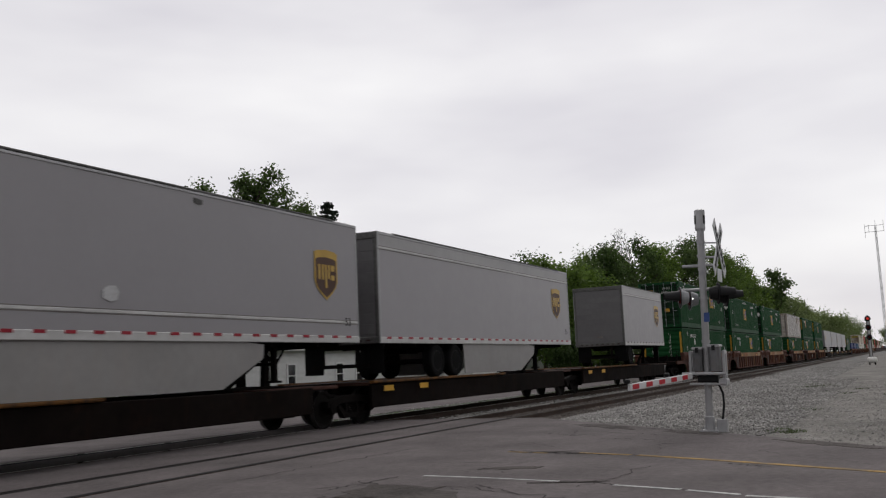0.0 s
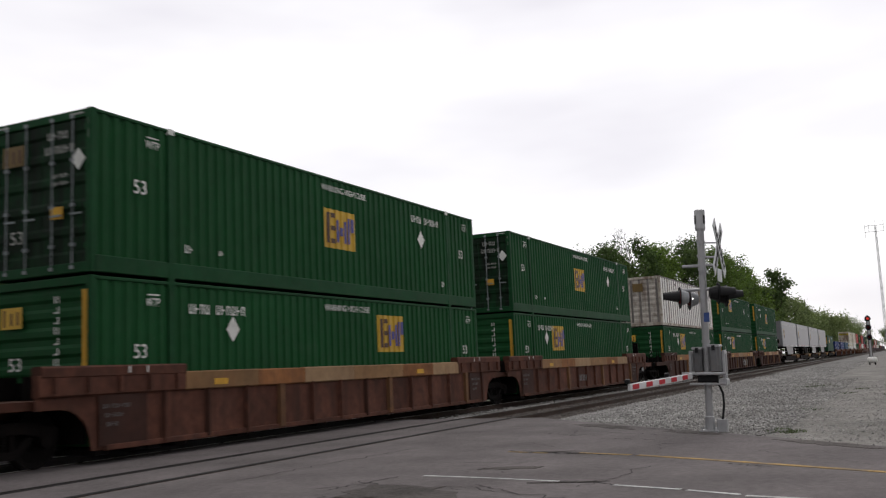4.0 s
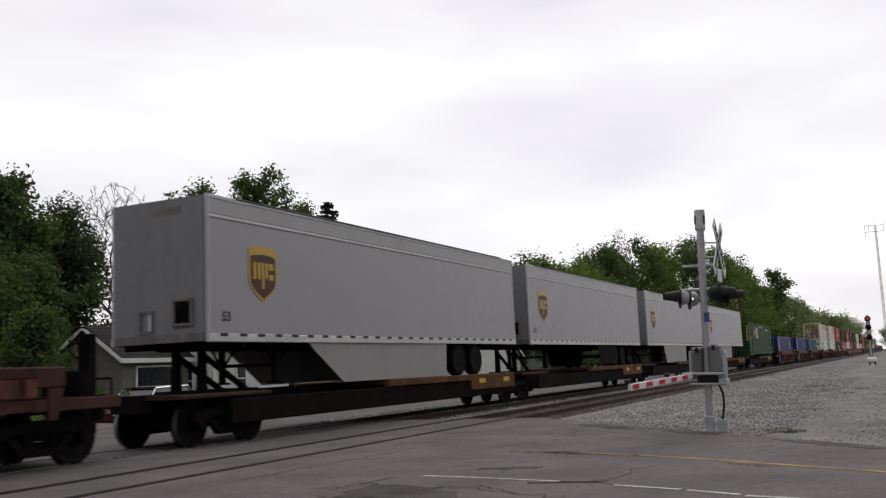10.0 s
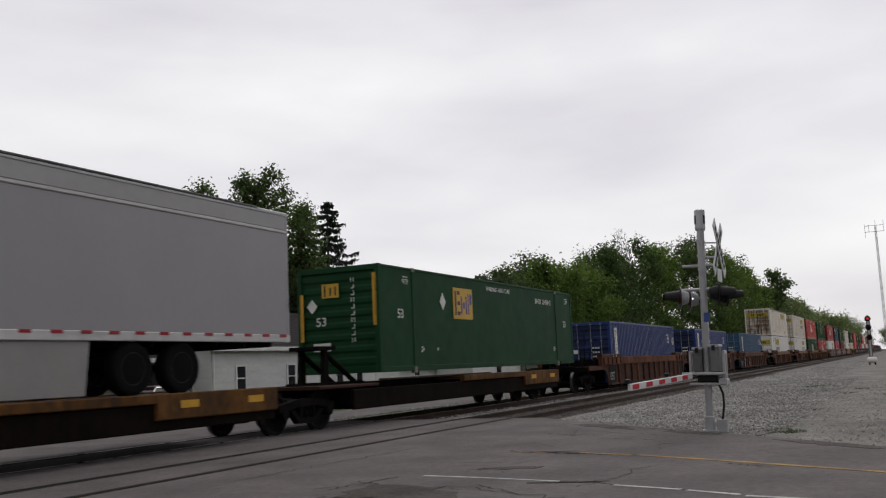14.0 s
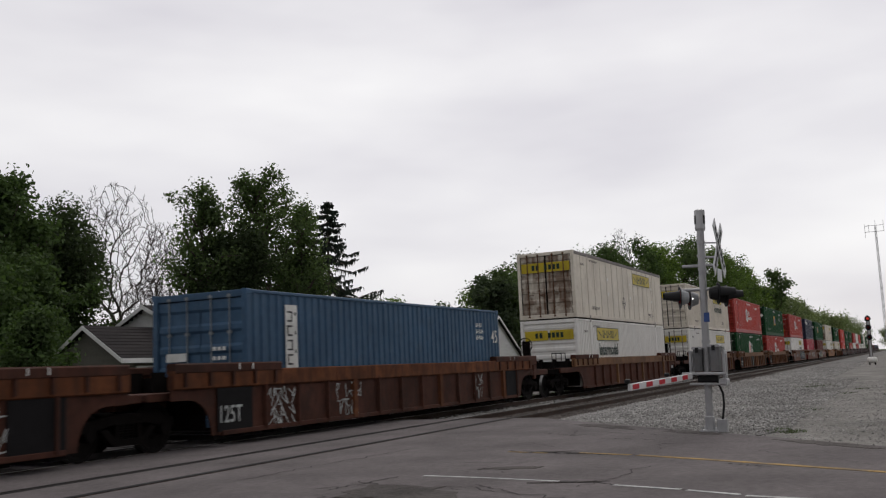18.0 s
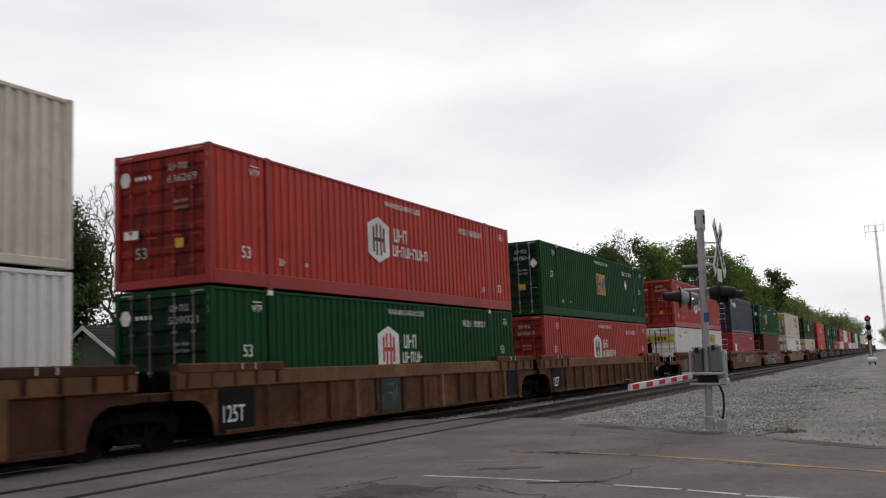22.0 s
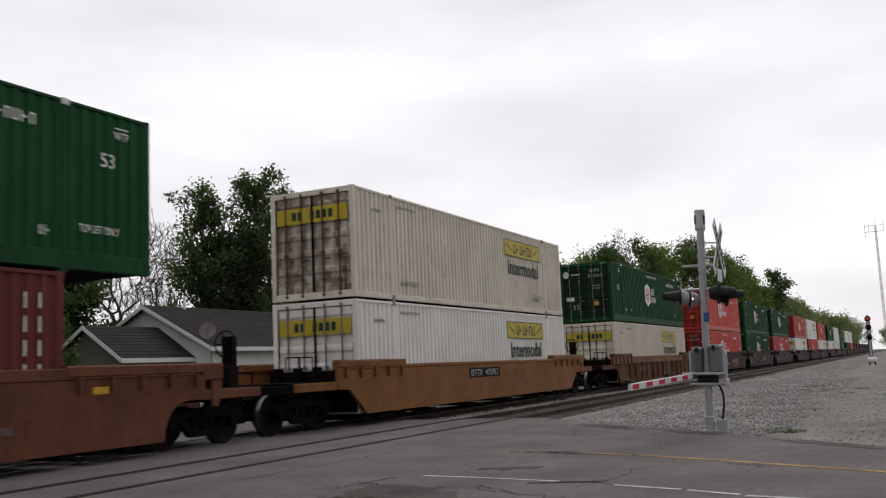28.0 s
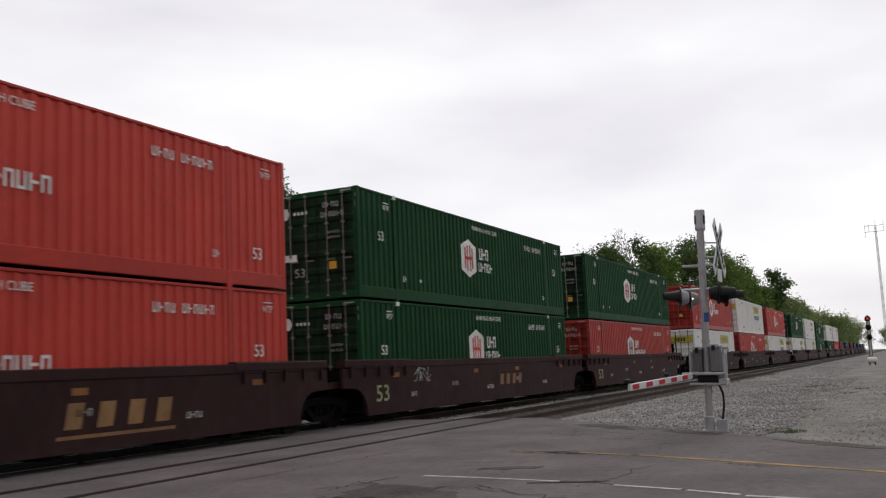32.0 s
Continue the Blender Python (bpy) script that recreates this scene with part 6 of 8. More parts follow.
FADED_TAN = material("faded_tan_lettering", (0.13, 0.085, 0.055), 0.7, vary=0.4, streak=0.5, stain=(0.05, 0.03, 0.025))
SPRAY_A = [SPRAY_BLACK, SPRAY_VIOLET, SPRAY_TEAL, SPRAY_TEAL, SPRAY_WHITE]
SPRAY_B = [SPRAY_BLACK, SPRAY_VIOLET, SPRAY_LIME, SPRAY_LIME, SPRAY_WHITE]
EXTRAS = {
    59.6: [(mural, 6.8, 7.75, 0.45, 1.0, [SPRAY_TEAL, SPRAY_WHITE], 5), (slanted, 13.4, 0.6, 4, 0.14, 0.2, GREY_PLATE)],
    98.4: [(slanted, 6.3, 0.55, 6, 0.16, 0.26, GREY_PLATE)],
    121.8: [(mural, 8.4, 9.5, 0.35, 1.0, [GREY_PLATE, SPRAY_WHITE], 6), (scrawl, 5.2, 6.4, 0.35, 1.0, SPRAY_WHITE, 3)],
    141.5: [(slanted, 8.4, 0.42, 4, 0.46, 0.50, SPRAY_WHITE, 0.2)],
    296.75: [(scrawl, 6.3, 7.4, 0.42, 1.1, SPRAY_WHITE, 8), (mural, 1.4, 3.1, 0.32, 1.1, [GREY_PLATE, GREY_PLATE, SPRAY_WHITE], 9), (scrawl, 14.2, 14.9, 0.35, 1.1, SPRAY_WHITE, 10, 0.03)],
    316.45: [(scrawl, 1.6, 2.6, 0.3, 1.1, SPRAY_WHITE, 18, 0.03), (scrawl, 4.3, 5.4, 0.35, 1.1, SPRAY_WHITE, 11, 0.03), (scrawl, 12.2, 12.9, 0.35, 1.1, SPRAY_WHITE, 12, 0.035)],
    363.5: [(scrawl, 5.1, 9.2, 0.35, 1.1, SPRAY_WHITE, 14, 0.03, -1.503, 6)],
    383.12: [(plate_row, 6.1, 7.35, 0.34, 1.14, DULL_TEAL, "dull teal painted panel"), (scrawl, 6.2, 7.2, 0.5, 1.0, GREY_PLATE, 21)],
    426.15: [(number_text, 3.30, 0.72, 0.36, "DTTX", 1.15, SPRAY_WHITE), (number_text, 4.78, 0.72, 0.36, "732186", 1.62, SPRAY_WHITE), (mural, 7.9, 14.4, 0.32, 1.56, SPRAY_A, 15), (scrawl, 4.2, 6.2, 1.15, 1.5, SPRAY_WHITE, 16, 0.018), (scrawl, 6.5, 7.2, 0.9, 1.5, SPRAY_WHITE, 17), (mural, 0.6, 1.6, 0.5, 1.2, [GREY_PLATE, SPRAY_TEAL], 31)],
    445.65: [(slanted, 6.7, 0.70, 4, 0.40, 0.45, SPRAY_WHITE), (scrawl, 8.6, 12.0, 0.55, 1.3, SPRAY_WHITE, 19, 0.04, -1.503, 5), (scrawl, 2.0, 4.2, 0.75, 1.4, SPRAY_WHITE, 20)],
    464.85: [(plate_row, 9.95, 12.75, 0.70, 1.12, DARK_BROWN, "dark panel behind the car number"), (number_text, 10.05, 0.76, 0.32, "DTTX", 1.08, SPRAY_WHITE), (number_text, 11.4, 0.76, 0.32, "732186", 1.28, SPRAY_WHITE), (mural, 0.6, 8.8, 0.30, 1.58, SPRAY_B, 22), (pink_shapes, 9.05), (scrawl, 9.2, 10.4, 1.2, 1.5, SPRAY_LIME, 24)],
    488.25: [(plate_row, 6.25, 8.7, 1.00, 1.30, SPRAY_BLACK, "black panel behind the car number"), (number_text, 6.4, 1.05, 0.2, "DTTX", 0.85, SPRAY_WHITE), (number_text, 7.5, 1.05, 0.2, "475952", 1.05, SPRAY_WHITE), (scrawl, 9.4, 11.2, 0.62, 1.1, MAROON, 25, 0.045)],
    512.0: [(plates, [(16.9, 17.7, 1.46, 1.58)], YELLOW, "platform_edge", "yellow painted platform edge", -1.53), (slanted, 3.6, 0.74, 9, 0.16, 0.24, GREY_PLATE), (scrawl, 10.2, 11.4, 0.4, 1.0, GREY_PLATE, 26)],
    535.25: [(slanted, 9.75, 0.62, 4, 0.56, 0.42, TAN, 0.22), (plate_row, 9.6, 12.3, 0.46, 0.52, TAN, "tan underline of the painted name"), (number_text, 5.0, 0.78, 0.34, "254768", 1.15, FADED_TAN), (slanted, 3.8, 0.78, 4, 0.16, 0.34, FADED_TAN), (number_text, 6.9, 0.76, 0.36, "B", 0.24, LETTER)],
    554.6: [(slanted, 8.5, 0.72, 4, 0.45, 0.34, TAN, 0.22), (scrawl, 2.4, 3.4, 1.0, 1.4, SPRAY_WHITE, 28)],
}
CARS = {
    "a": ("ribbed", RUST_PANEL, TAN, "red-brown ribbed well car with a faded tan top chord"),
    "h": ("ribbed", DARK_BROWN, TAN, "dark brown ribbed well car with a faded tan top chord"),
    "b": ("smooth", BROWN, BROWN, "rust-brown smooth-sided well car with spray-painted sides"),
    "c": ("tapered", OCHRE, OCHRE, "ochre well car with tapered smooth sides"),
    "d": ("ribbed", UMBER, RIB_TAN, "umber ribbed well car with a rust-brown top chord"),
    "g": ("ribbed", OAK_BROWN, RIB_TAN, "worn orange-brown ribbed well car with dark posts"),
    "f": ("ribbed", RUST_DARK, RUST_EDGE, "dark rust-brown ribbed well car with sprayed tags"),
    "e": ("smooth", PLUM, PLUM, "dark plum smooth-sided well car"),
}
for s, car, first, last, low, high in LOADS:
    kind, paint, chord, label = CARS[car]
    ob = well_car(kind, paint, chord, s, first, last, label)
    for extra in EXTRAS.get(s, ()):
        extra[0](ob, *extra[1:])
    if car == "e":
        m = Mesh()
        side_text(m, "53", 0.30, 0.56, 0.42, -1.507, 0.66)
        part("length_lettering", m, SPRAY_LIME, ob, "pale yellow length number")
    if car in "be":
        plates(ob, [(x, x + 0.34, 1.16, 1.28) for x in (1.2, 6.4, 9.9, 14.6)], YELLOW if car == "b" else TAN_WARM, "reflector", "yellow reflector plate" if car == "b" else "dull orange reflector plate", -1.506)
        m = Mesh()
        for k in range(5):
            bars(m, 2.2 + k * 2.6, 0.62 + 0.2 * (k % 2), 0.12, -1.504, 3 + k % 3, 0.09, 0.3)
        part("stencil_marking", m, GREY_PLATE if car == "b" else SPRAY_WHITE, ob, "small pale stencil marks")
    elif car in "adfgh":
        if car != "d" and s != 512.0:
            plates(ob, [(0.0, 1.10, 0.30, 1.14), (14.9, 16.0, 0.30, 1.14)], SPRAY_BLACK if car not in "ah" else DARK_BROWN, "data_plate", "blackened data panel", -1.50)
        m = Mesh()
        for x in (0.09, 15.07):
            for q in range(3):
                bars(m, x + 0.04 * q, 0.92 - q * 0.15, 0.07, -1.506, 7 - 2 * q, 0.06, 0.5)
        part("plate_lettering", m, GREY_PLATE, ob, "worn grey writing on the data panel") if car in "ah" else None
        if car in "ah":
            plates(ob, [(2.9, 3.3, 1.22, 1.34), (11.4, 11.8, 1.22, 1.34)], YELLOW, "reflector", "yellow reflector plate", -1.526)
        m = Mesh()
        if s in (277.1, 296.75, 316.45, 383.12, 402.6):
            side_text(m, "125T", 0.08, 0.46, 0.34, -1.505, 0.68)
            part("load_lettering", m, LETTER if car == "g" else SPRAY_WHITE, ob, "white load lettering")
        m = Mesh()
        for x in (0.62, 1.05, 15.2, 15.6):
            m.box(x, x + 0.03, -1.56, -1.555, 1.5, 1.62)
        part("edge_marking", m, LETTER, ob, "short white edge marks")
    for (load, z) in ((low, 0.30), (high, 3.25)):
        if load:
            style, length, place = load
            container(style, s + (L53 - length) / 2, z, length, place)

TRAILERS = [
    (3.9, 16.5, True, 14.53, (5.5, 11.8, 0.96), "grey parcel trailer with a shield logo near its nose"),
    (21.45, 15.85, True, 13.75, (5.3, 10.8, 0.92), "grey parcel trailer with a shield logo and pale side skirt"),
    (45.9, 8.45, True, 6.5, None, "short grey parcel trailer with a roll-up door"),
    (182.75, 16.5, False, 1.31, (3.55, 10.9, 0.95), "grey parcel trailer with a shield logo near its nose"),
    (200.7, 16.25, False, 1.1, (8.5, 11.3, 0.86), "grey parcel trailer with a black panel before its wheels"),
    (218.65, 16.2, False, 1.06, (3.85, 10.1, 1.0), "grey parcel trailer with a shield logo near its nose"),
    (236.2, 16.25, False, 1.23, (3.5, 10.5, 0.92), "grey parcel trailer with a shield logo near its nose"),
]
for s, L, flip, logo, skirt, label in TRAILERS:
    trailer(s, L, flip, logo, label, skirt, belt=2.57 if s == 3.9 else None, tandem=1 if L < 12 else 2, top=4.99 if s == 236.2 else 5.06)
for s, flip, first, last in ((2.55, True, 1, 0), (20.3, True, 0, 0), (37.9, True, 0, 1), (182.4, False, 1, 0), (200.1, False, 0, 0), (217.85, False, 0, 0), (235.65, False, 0, 0), (254.0, False, 0, 1)):
    spine_car(s, flip, first, last, "black spine car with ochre wheel platforms")
container("emp_dark", 256.5, 1.30, 16.15, 4.6)



# ---------------------------------------------------------------- road markings, wear and stones
stripe("edge_line", [(10.72, 5.58), (10.60, 4.75), (10.36, 3.66)], 0.07, LINE_WHITE, "thin worn white edge line on the asphalt")
stripe("edge_line", [(10.12, 2.95), (9.86, 2.17)], 0.07, LINE_WHITE, "thin worn white edge line on the asphalt")
stripe("edge_line", [(9.82, 2.10), (9.57, 1.54)], 0.07, LINE_WHITE, "thin worn white edge line on the asphalt")
stripe("edge_line", [(9.50, 1.47), (9.30, 0.55), (8.9, -1.5)], 0.07, LINE_WHITE, "thin worn white edge line on the asphalt")
stripe("centre_line", [(13.27, 3.48), (12.51, 2.04), (11.50, 0.28), (9.9, -2.6)], 0.12, LINE_YELLOW, "faded yellow centre line on the asphalt")
stripe("centre_line", [(13.60, 4.45), (13.30, 3.60)], 0.09, LINE_YELLOW, "broken faded yellow centre line on the asphalt")
stripe("centre_line", [(13.77, 5.66), (13.56, 4.95)], 0.06, LINE_YELLOW, "worn remains of a yellow centre line")

CRACK = material("open_crack", (0.040, 0.035, 0.033), 0.95, vary=0.3)
PATCH = material("broken_asphalt", (0.088, 0.077, 0.071), 0.95, vary=0.5, grain=16, bump=1.0, bump_scale=40)
rng = random.Random(11)


def crack(x0, y0, x1, y1, w, n=14, jag=0.10, mat=CRACK, label="dark open crack in the asphalt"):
    m = Mesh()
    pts = []
    d = Vector((x1 - x0, y1 - y0))
    p = Vector((-d.y, d.x)).normalized()
    for k in range(n + 1):
        c = Vector((x0, y0)) + d * k / n + p * rng.uniform(-jag, jag) * (0 < k < n)
        pts.append((c, w * rng.uniform(0.3, 1.0) * (1 if 0 < k < n else 0.15)))
    m.sheet([[(c.x + p.x * q * s, c.y + p.y * q * s, 0.0035) for c, q in pts] for s in (-1, 1)])
    solid("road_crack", m, mat, label, "crack", "cracks in the road", kind="structure")


def blotch(x, y, rx, ry, turn, mat, label, z=0.004, n=26, rough=0.35):
    m = Mesh()
    out = []
    for k in range(n):
        a = 2 * math.pi * k / n
        r = 1 + rng.uniform(-rough, rough)
        px, py = rx * r * math.cos(a), ry * r * math.sin(a)
        c, s = math.cos(turn), math.sin(turn)
        out.append((x + px * c - py * s, y + px * s + py * c))
    m.prism(out, 2, z - 0.004, z)
    solid("road_patch", m, mat, label, "patch", "patches in the road", kind="structure")


blotch(9.2, 5.15, 0.75, 0.65, 0.4, PATCH, "rough broken patch of dark asphalt", 0.006)
blotch(8.3, 5.0, 0.6, 0.8, 0.1, PATCH, "rough broken patch of dark asphalt", 0.006)
blotch(11.65, 4.65, 0.16, 0.30, 0.3, PATCH, "small dark scab in the asphalt", 0.005)
blotch(10.3, 3.5, 0.04, 0.42, 0.3, PATCH, "dark scuffed strip over the edge line", 0.008)
blotch(19.0, 5.6, 1.0, 0.25, 0.8, PATCH, "broken dark edge of the asphalt", 0.005)
blotch(17.2, 3.5, 0.8, 0.18, 0.8, PATCH, "broken dark edge of the asphalt", 0.005)
blotch(14.9, 1.1, 0.9, 0.16, 0.8, PATCH, "broken dark edge of the asphalt", 0.005)
for q in range(18):
    cx, cy = rng.uniform(7.5, 19.0), rng.uniform(-1.0, 6.2)
    if cy < (cx - 14.5) * 1.04 + 0.5 and cx > 14:
        continue
    ca, cl = rng.uniform(0, 3.14), rng.uniform(0.4, 1.7)
    crack(cx, cy, cx + cl * math.cos(ca), cy + cl * math.sin(ca), rng.uniform(0.005, 0.013), 12, 0.05)
crack(13.75, 5.4, 13.35, 3.9, 0.05)
crack(13.65, 4.9, 13.25, 3.5, 0.035)
crack(17.7, 5.5, 16.6, 3.6, 0.03)
crack(16.2, 4.9, 15.7, 3.7, 0.025)
crack(10.2, 6.2, 8.8, 4.7, 0.03)
crack(9.8, 4.6, 9.0, 3.0, 0.02)
crack(13.97, 5.75, 13.55, 4.75, 0.05, 20, 0.09)
crack(13.80, 5.2, 13.62, 4.9, 0.10, 8, 0.04)
crack(13.66, 4.7, 13.42, 4.2, 0.06, 10, 0.05)
crack(10.40, 3.75, 10.30, 3.12, 0.055, 12, 0.04)
crack(10.30, 3.2, 10.12, 2.85, 0.03, 8, 0.04)
crack(9.86, 2.2, 9.80, 1.95, 0.03, 6, 0.03)
crack(10.62, 5.9, 9.3, 6.1, 0.03, 16, 0.07)
crack(10.0, 4.55, 9.5, 3.9, 0.025, 10, 0.05)
crack(15.1, 3.6, 14.95, 3.35, 0.05, 5, 0.02)
blotch(11.62, 4.8, 0.10, 0.34, 0.35, PATCH, "small dark scuff in the asphalt", 0.006)
blotch(13.72, 5.0, 0.05, 0.32, 0.35, PATCH, "dark broken strip over the centre line", 0.008)
for q in range(14):
    cx, cy = rng.uniform(8.5, 10.2), rng.uniform(4.4, 6.3)
    crack(cx, cy, cx + rng.uniform(-0.5, 0.5), cy + rng.uniform(-0.6, 0.6), rng.uniform(0.008, 0.02), 9, 0.05)
crack(17.4, 6.4, 16.6, 5.4, 0.03, 14, 0.08)
crack(17.0, 6.0, 16.9, 5.1, 0.03, 10, 0.06)
crack(12.3, 2.1, 11.9, 1.5, 0.03)
crack(19.6, 6.1, 16.9, 2.9, 0.045, 24, 0.08)
crack(10.0, 8.0, 14.5, 7.6, 0.02, 24, 0.1)
crack(12.0, 3.0, 9.9, 3.3, 0.015)

STONE = material("ballast_stone", (0.30, 0.29, 0.275), 0.95, vary=0.3, grain=20, tint=0.45, per="island")


def stones(name, count, place, size, label, mat=None):
    """Crushed stones, each its own lump, in one mesh."""
    v, f = [], []
    for _ in range(count):
        x, y, z = place()
        r = rng.uniform(*size)
        a, k = rng.uniform(0, 6.28), len(v)
        for dx, dy, dz in ((1, 0, 0.1), (0.1, 1, 0), (-0.9, 0.1, 0), (0, -1, 0.15), (0.1, 0, 0.75), (0, 0, -0.5)):
            j = r * rng.uniform(0.7, 1.25)
            v.append((x + j * (dx * math.cos(a) - dy * math.sin(a)), y + j * (dx * math.sin(a) + dy * math.cos(a)), z + j * dz))
        for i in range(4):
            f.append((k + i, k + (i + 1) % 4, k + 4))
            f.append((k + (i + 1) % 4, k + i, k + 5))
    me = bpy.data.meshes.new(name)
    me.from_pydata(v, [], f)
    me.materials.append(mat or STONE)
    ob = new(name, me)
    return tagged(ob, label, "stones", kind="stuff")


def shoulder():
    while True:
        x = 17.0 + 34 * rng.random() ** 1.7
        y = rng.uniform(2.0 + max(0, 17.9 - x) * 0.5, 8.9)
        edge = 6.3 + (x - 20.3) * 0.95 if x < 22.4 else 9
        if x < 20.3:
            edge = 2.72 + (x - 16.85) * 1.04
        if x < 22.4 and y > edge - 0.05:
            continue
        if rng.random() < 0.35 and y < 4 + 0.05 * (x - 17):
            continue
        return x, y, -0.055 if y < 7.4 else -0.055 - (y - 7.4) * 0.1


def between():
    x = EDGE + 0.15 + 60 * rng.random() ** 1.6
    return x, rng.choice((rng.uniform(10.95, 12.5), rng.uniform(7.5, 8.1), rng.uniform(14.8, 16.6))), -0.125


stones("ballast_stones", 18000, shoulder, (0.018, 0.045), "loose pale grey crushed stones beside the rails")
stones("track_stones", 7000, between, (0.02, 0.05), "grey crushed stones beside the tracks")


def in_track():
    return EDGE + 0.25 + 50 * rng.random() ** 1.6, rng.uniform(8.1, 10.8), -0.125


def far_shoulder():
    return rng.uniform(46, 118), rng.uniform(3.3, 8.0), -0.075


stones("far_ballast_stones", 9000, far_shoulder, (0.035, 0.075), "grey crushed stones along the far tracks")
DARK_STONE = material("oily_stone", (0.12, 0.105, 0.095), 0.95, vary=0.3, grain=20, tint=0.45, per="island")
stones("oily_stones", 8000, in_track, (0.02, 0.045), "dark oily stones between the rails", DARK_STONE)


def yard():
    while True:
        x, y = 12 + 34 * rng.random() ** 1.5, rng.uniform(-7, 6)
        edge = 0.32 + (x - 14.5) * 1.02 if x > 14.5 else 0.32 + (x - 14.5) * 1.14
        if y < edge - 0.08:
            return x, y, -0.058


stones("yard_stones", 14000, yard, (0.008, 0.030), "small loose stones scattered over the gravel yard")


WEED = material("weeds", (0.07, 0.10, 0.035), 0.9, vary=0.4, tint=0.3, per="island")


def tufts(name, spots, count, label, mat=WEED, height=0.06):
    m = Mesh()
    for x, y, z, r in spots:
        for _ in range(count):
            a, d = rng.uniform(0, 6.28), r * rng.random() ** 0.5
            px, py = x + d * math.cos(a), y + d * math.sin(a)
            h, b = height * rng.uniform(0.4, 1.2), rng.uniform(0, 6.28)
            w, t = 0.012, rng.uniform(-0.06, 0.06)
            m.add([(px - w * math.cos(b), py - w * math.sin(b), z), (px + w * math.cos(b), py + w * math.sin(b), z), (px + t, py - t, z + h)], [(0, 1, 2)])
    ob = solid(name, m, mat, label, "weeds", kind="stuff")
    return ob


tufts("weeds", [(rng.gauss(40.3, 0.6), rng.gauss(3.4, 0.4), -0.07, 0.4) for _ in range(10)] + [(rng.gauss(18.1, 0.3), rng.gauss(1.95, 0.2), -0.07, 0.16) for _ in range(7)] + [(rng.uniform(20, 46), rng.uniform(-1.0, 4.2), -0.06, 0.3) for _ in range(10)], 40, "sparse green weeds in the gravel")


# ---------------------------------------------------------------- the crossing mast with its gate
GALV = material("galvanised_steel", (0.43, 0.43, 0.44), 0.5, 0.4, vary=0.18, streak=0.3, stain=(0.2, 0.19, 0.18))
BLACK = material("black_lamp_paint", (0.012, 0.012, 0.013), 0.6, vary=0.2)
LAMP_BACK = material("grey_lamp_back", (0.33, 0.34, 0.35), 0.5, 0.2, vary=0.15)
SIGN_WHITE = material("reflective_white", (0.62, 0.63, 0.64), 0.5, vary=0.1, streak=0.2, stain=(0.35, 0.35, 0.36))
GATE_RED = material("gate_red", (0.52, 0.02, 0.035), 0.5, vary=0.12)
GATE_WHITE = material("gate_white", (0.66, 0.66, 0.67), 0.5, vary=0.1)
CASE_GREY = material("weathered_case_grey", (0.15, 0.152, 0.157), 0.55, 0.2, vary=0.25, streak=0.3)
LENS = material("red_lens", (0.10, 0.008, 0.01), 0.15, vary=0.05)
GLINT = material("small_lamp_glow", (1.0, 0.95, 0.9), 0.3, vary=0.0, emit=2.5)

MX, MY = 17.61, 3.15


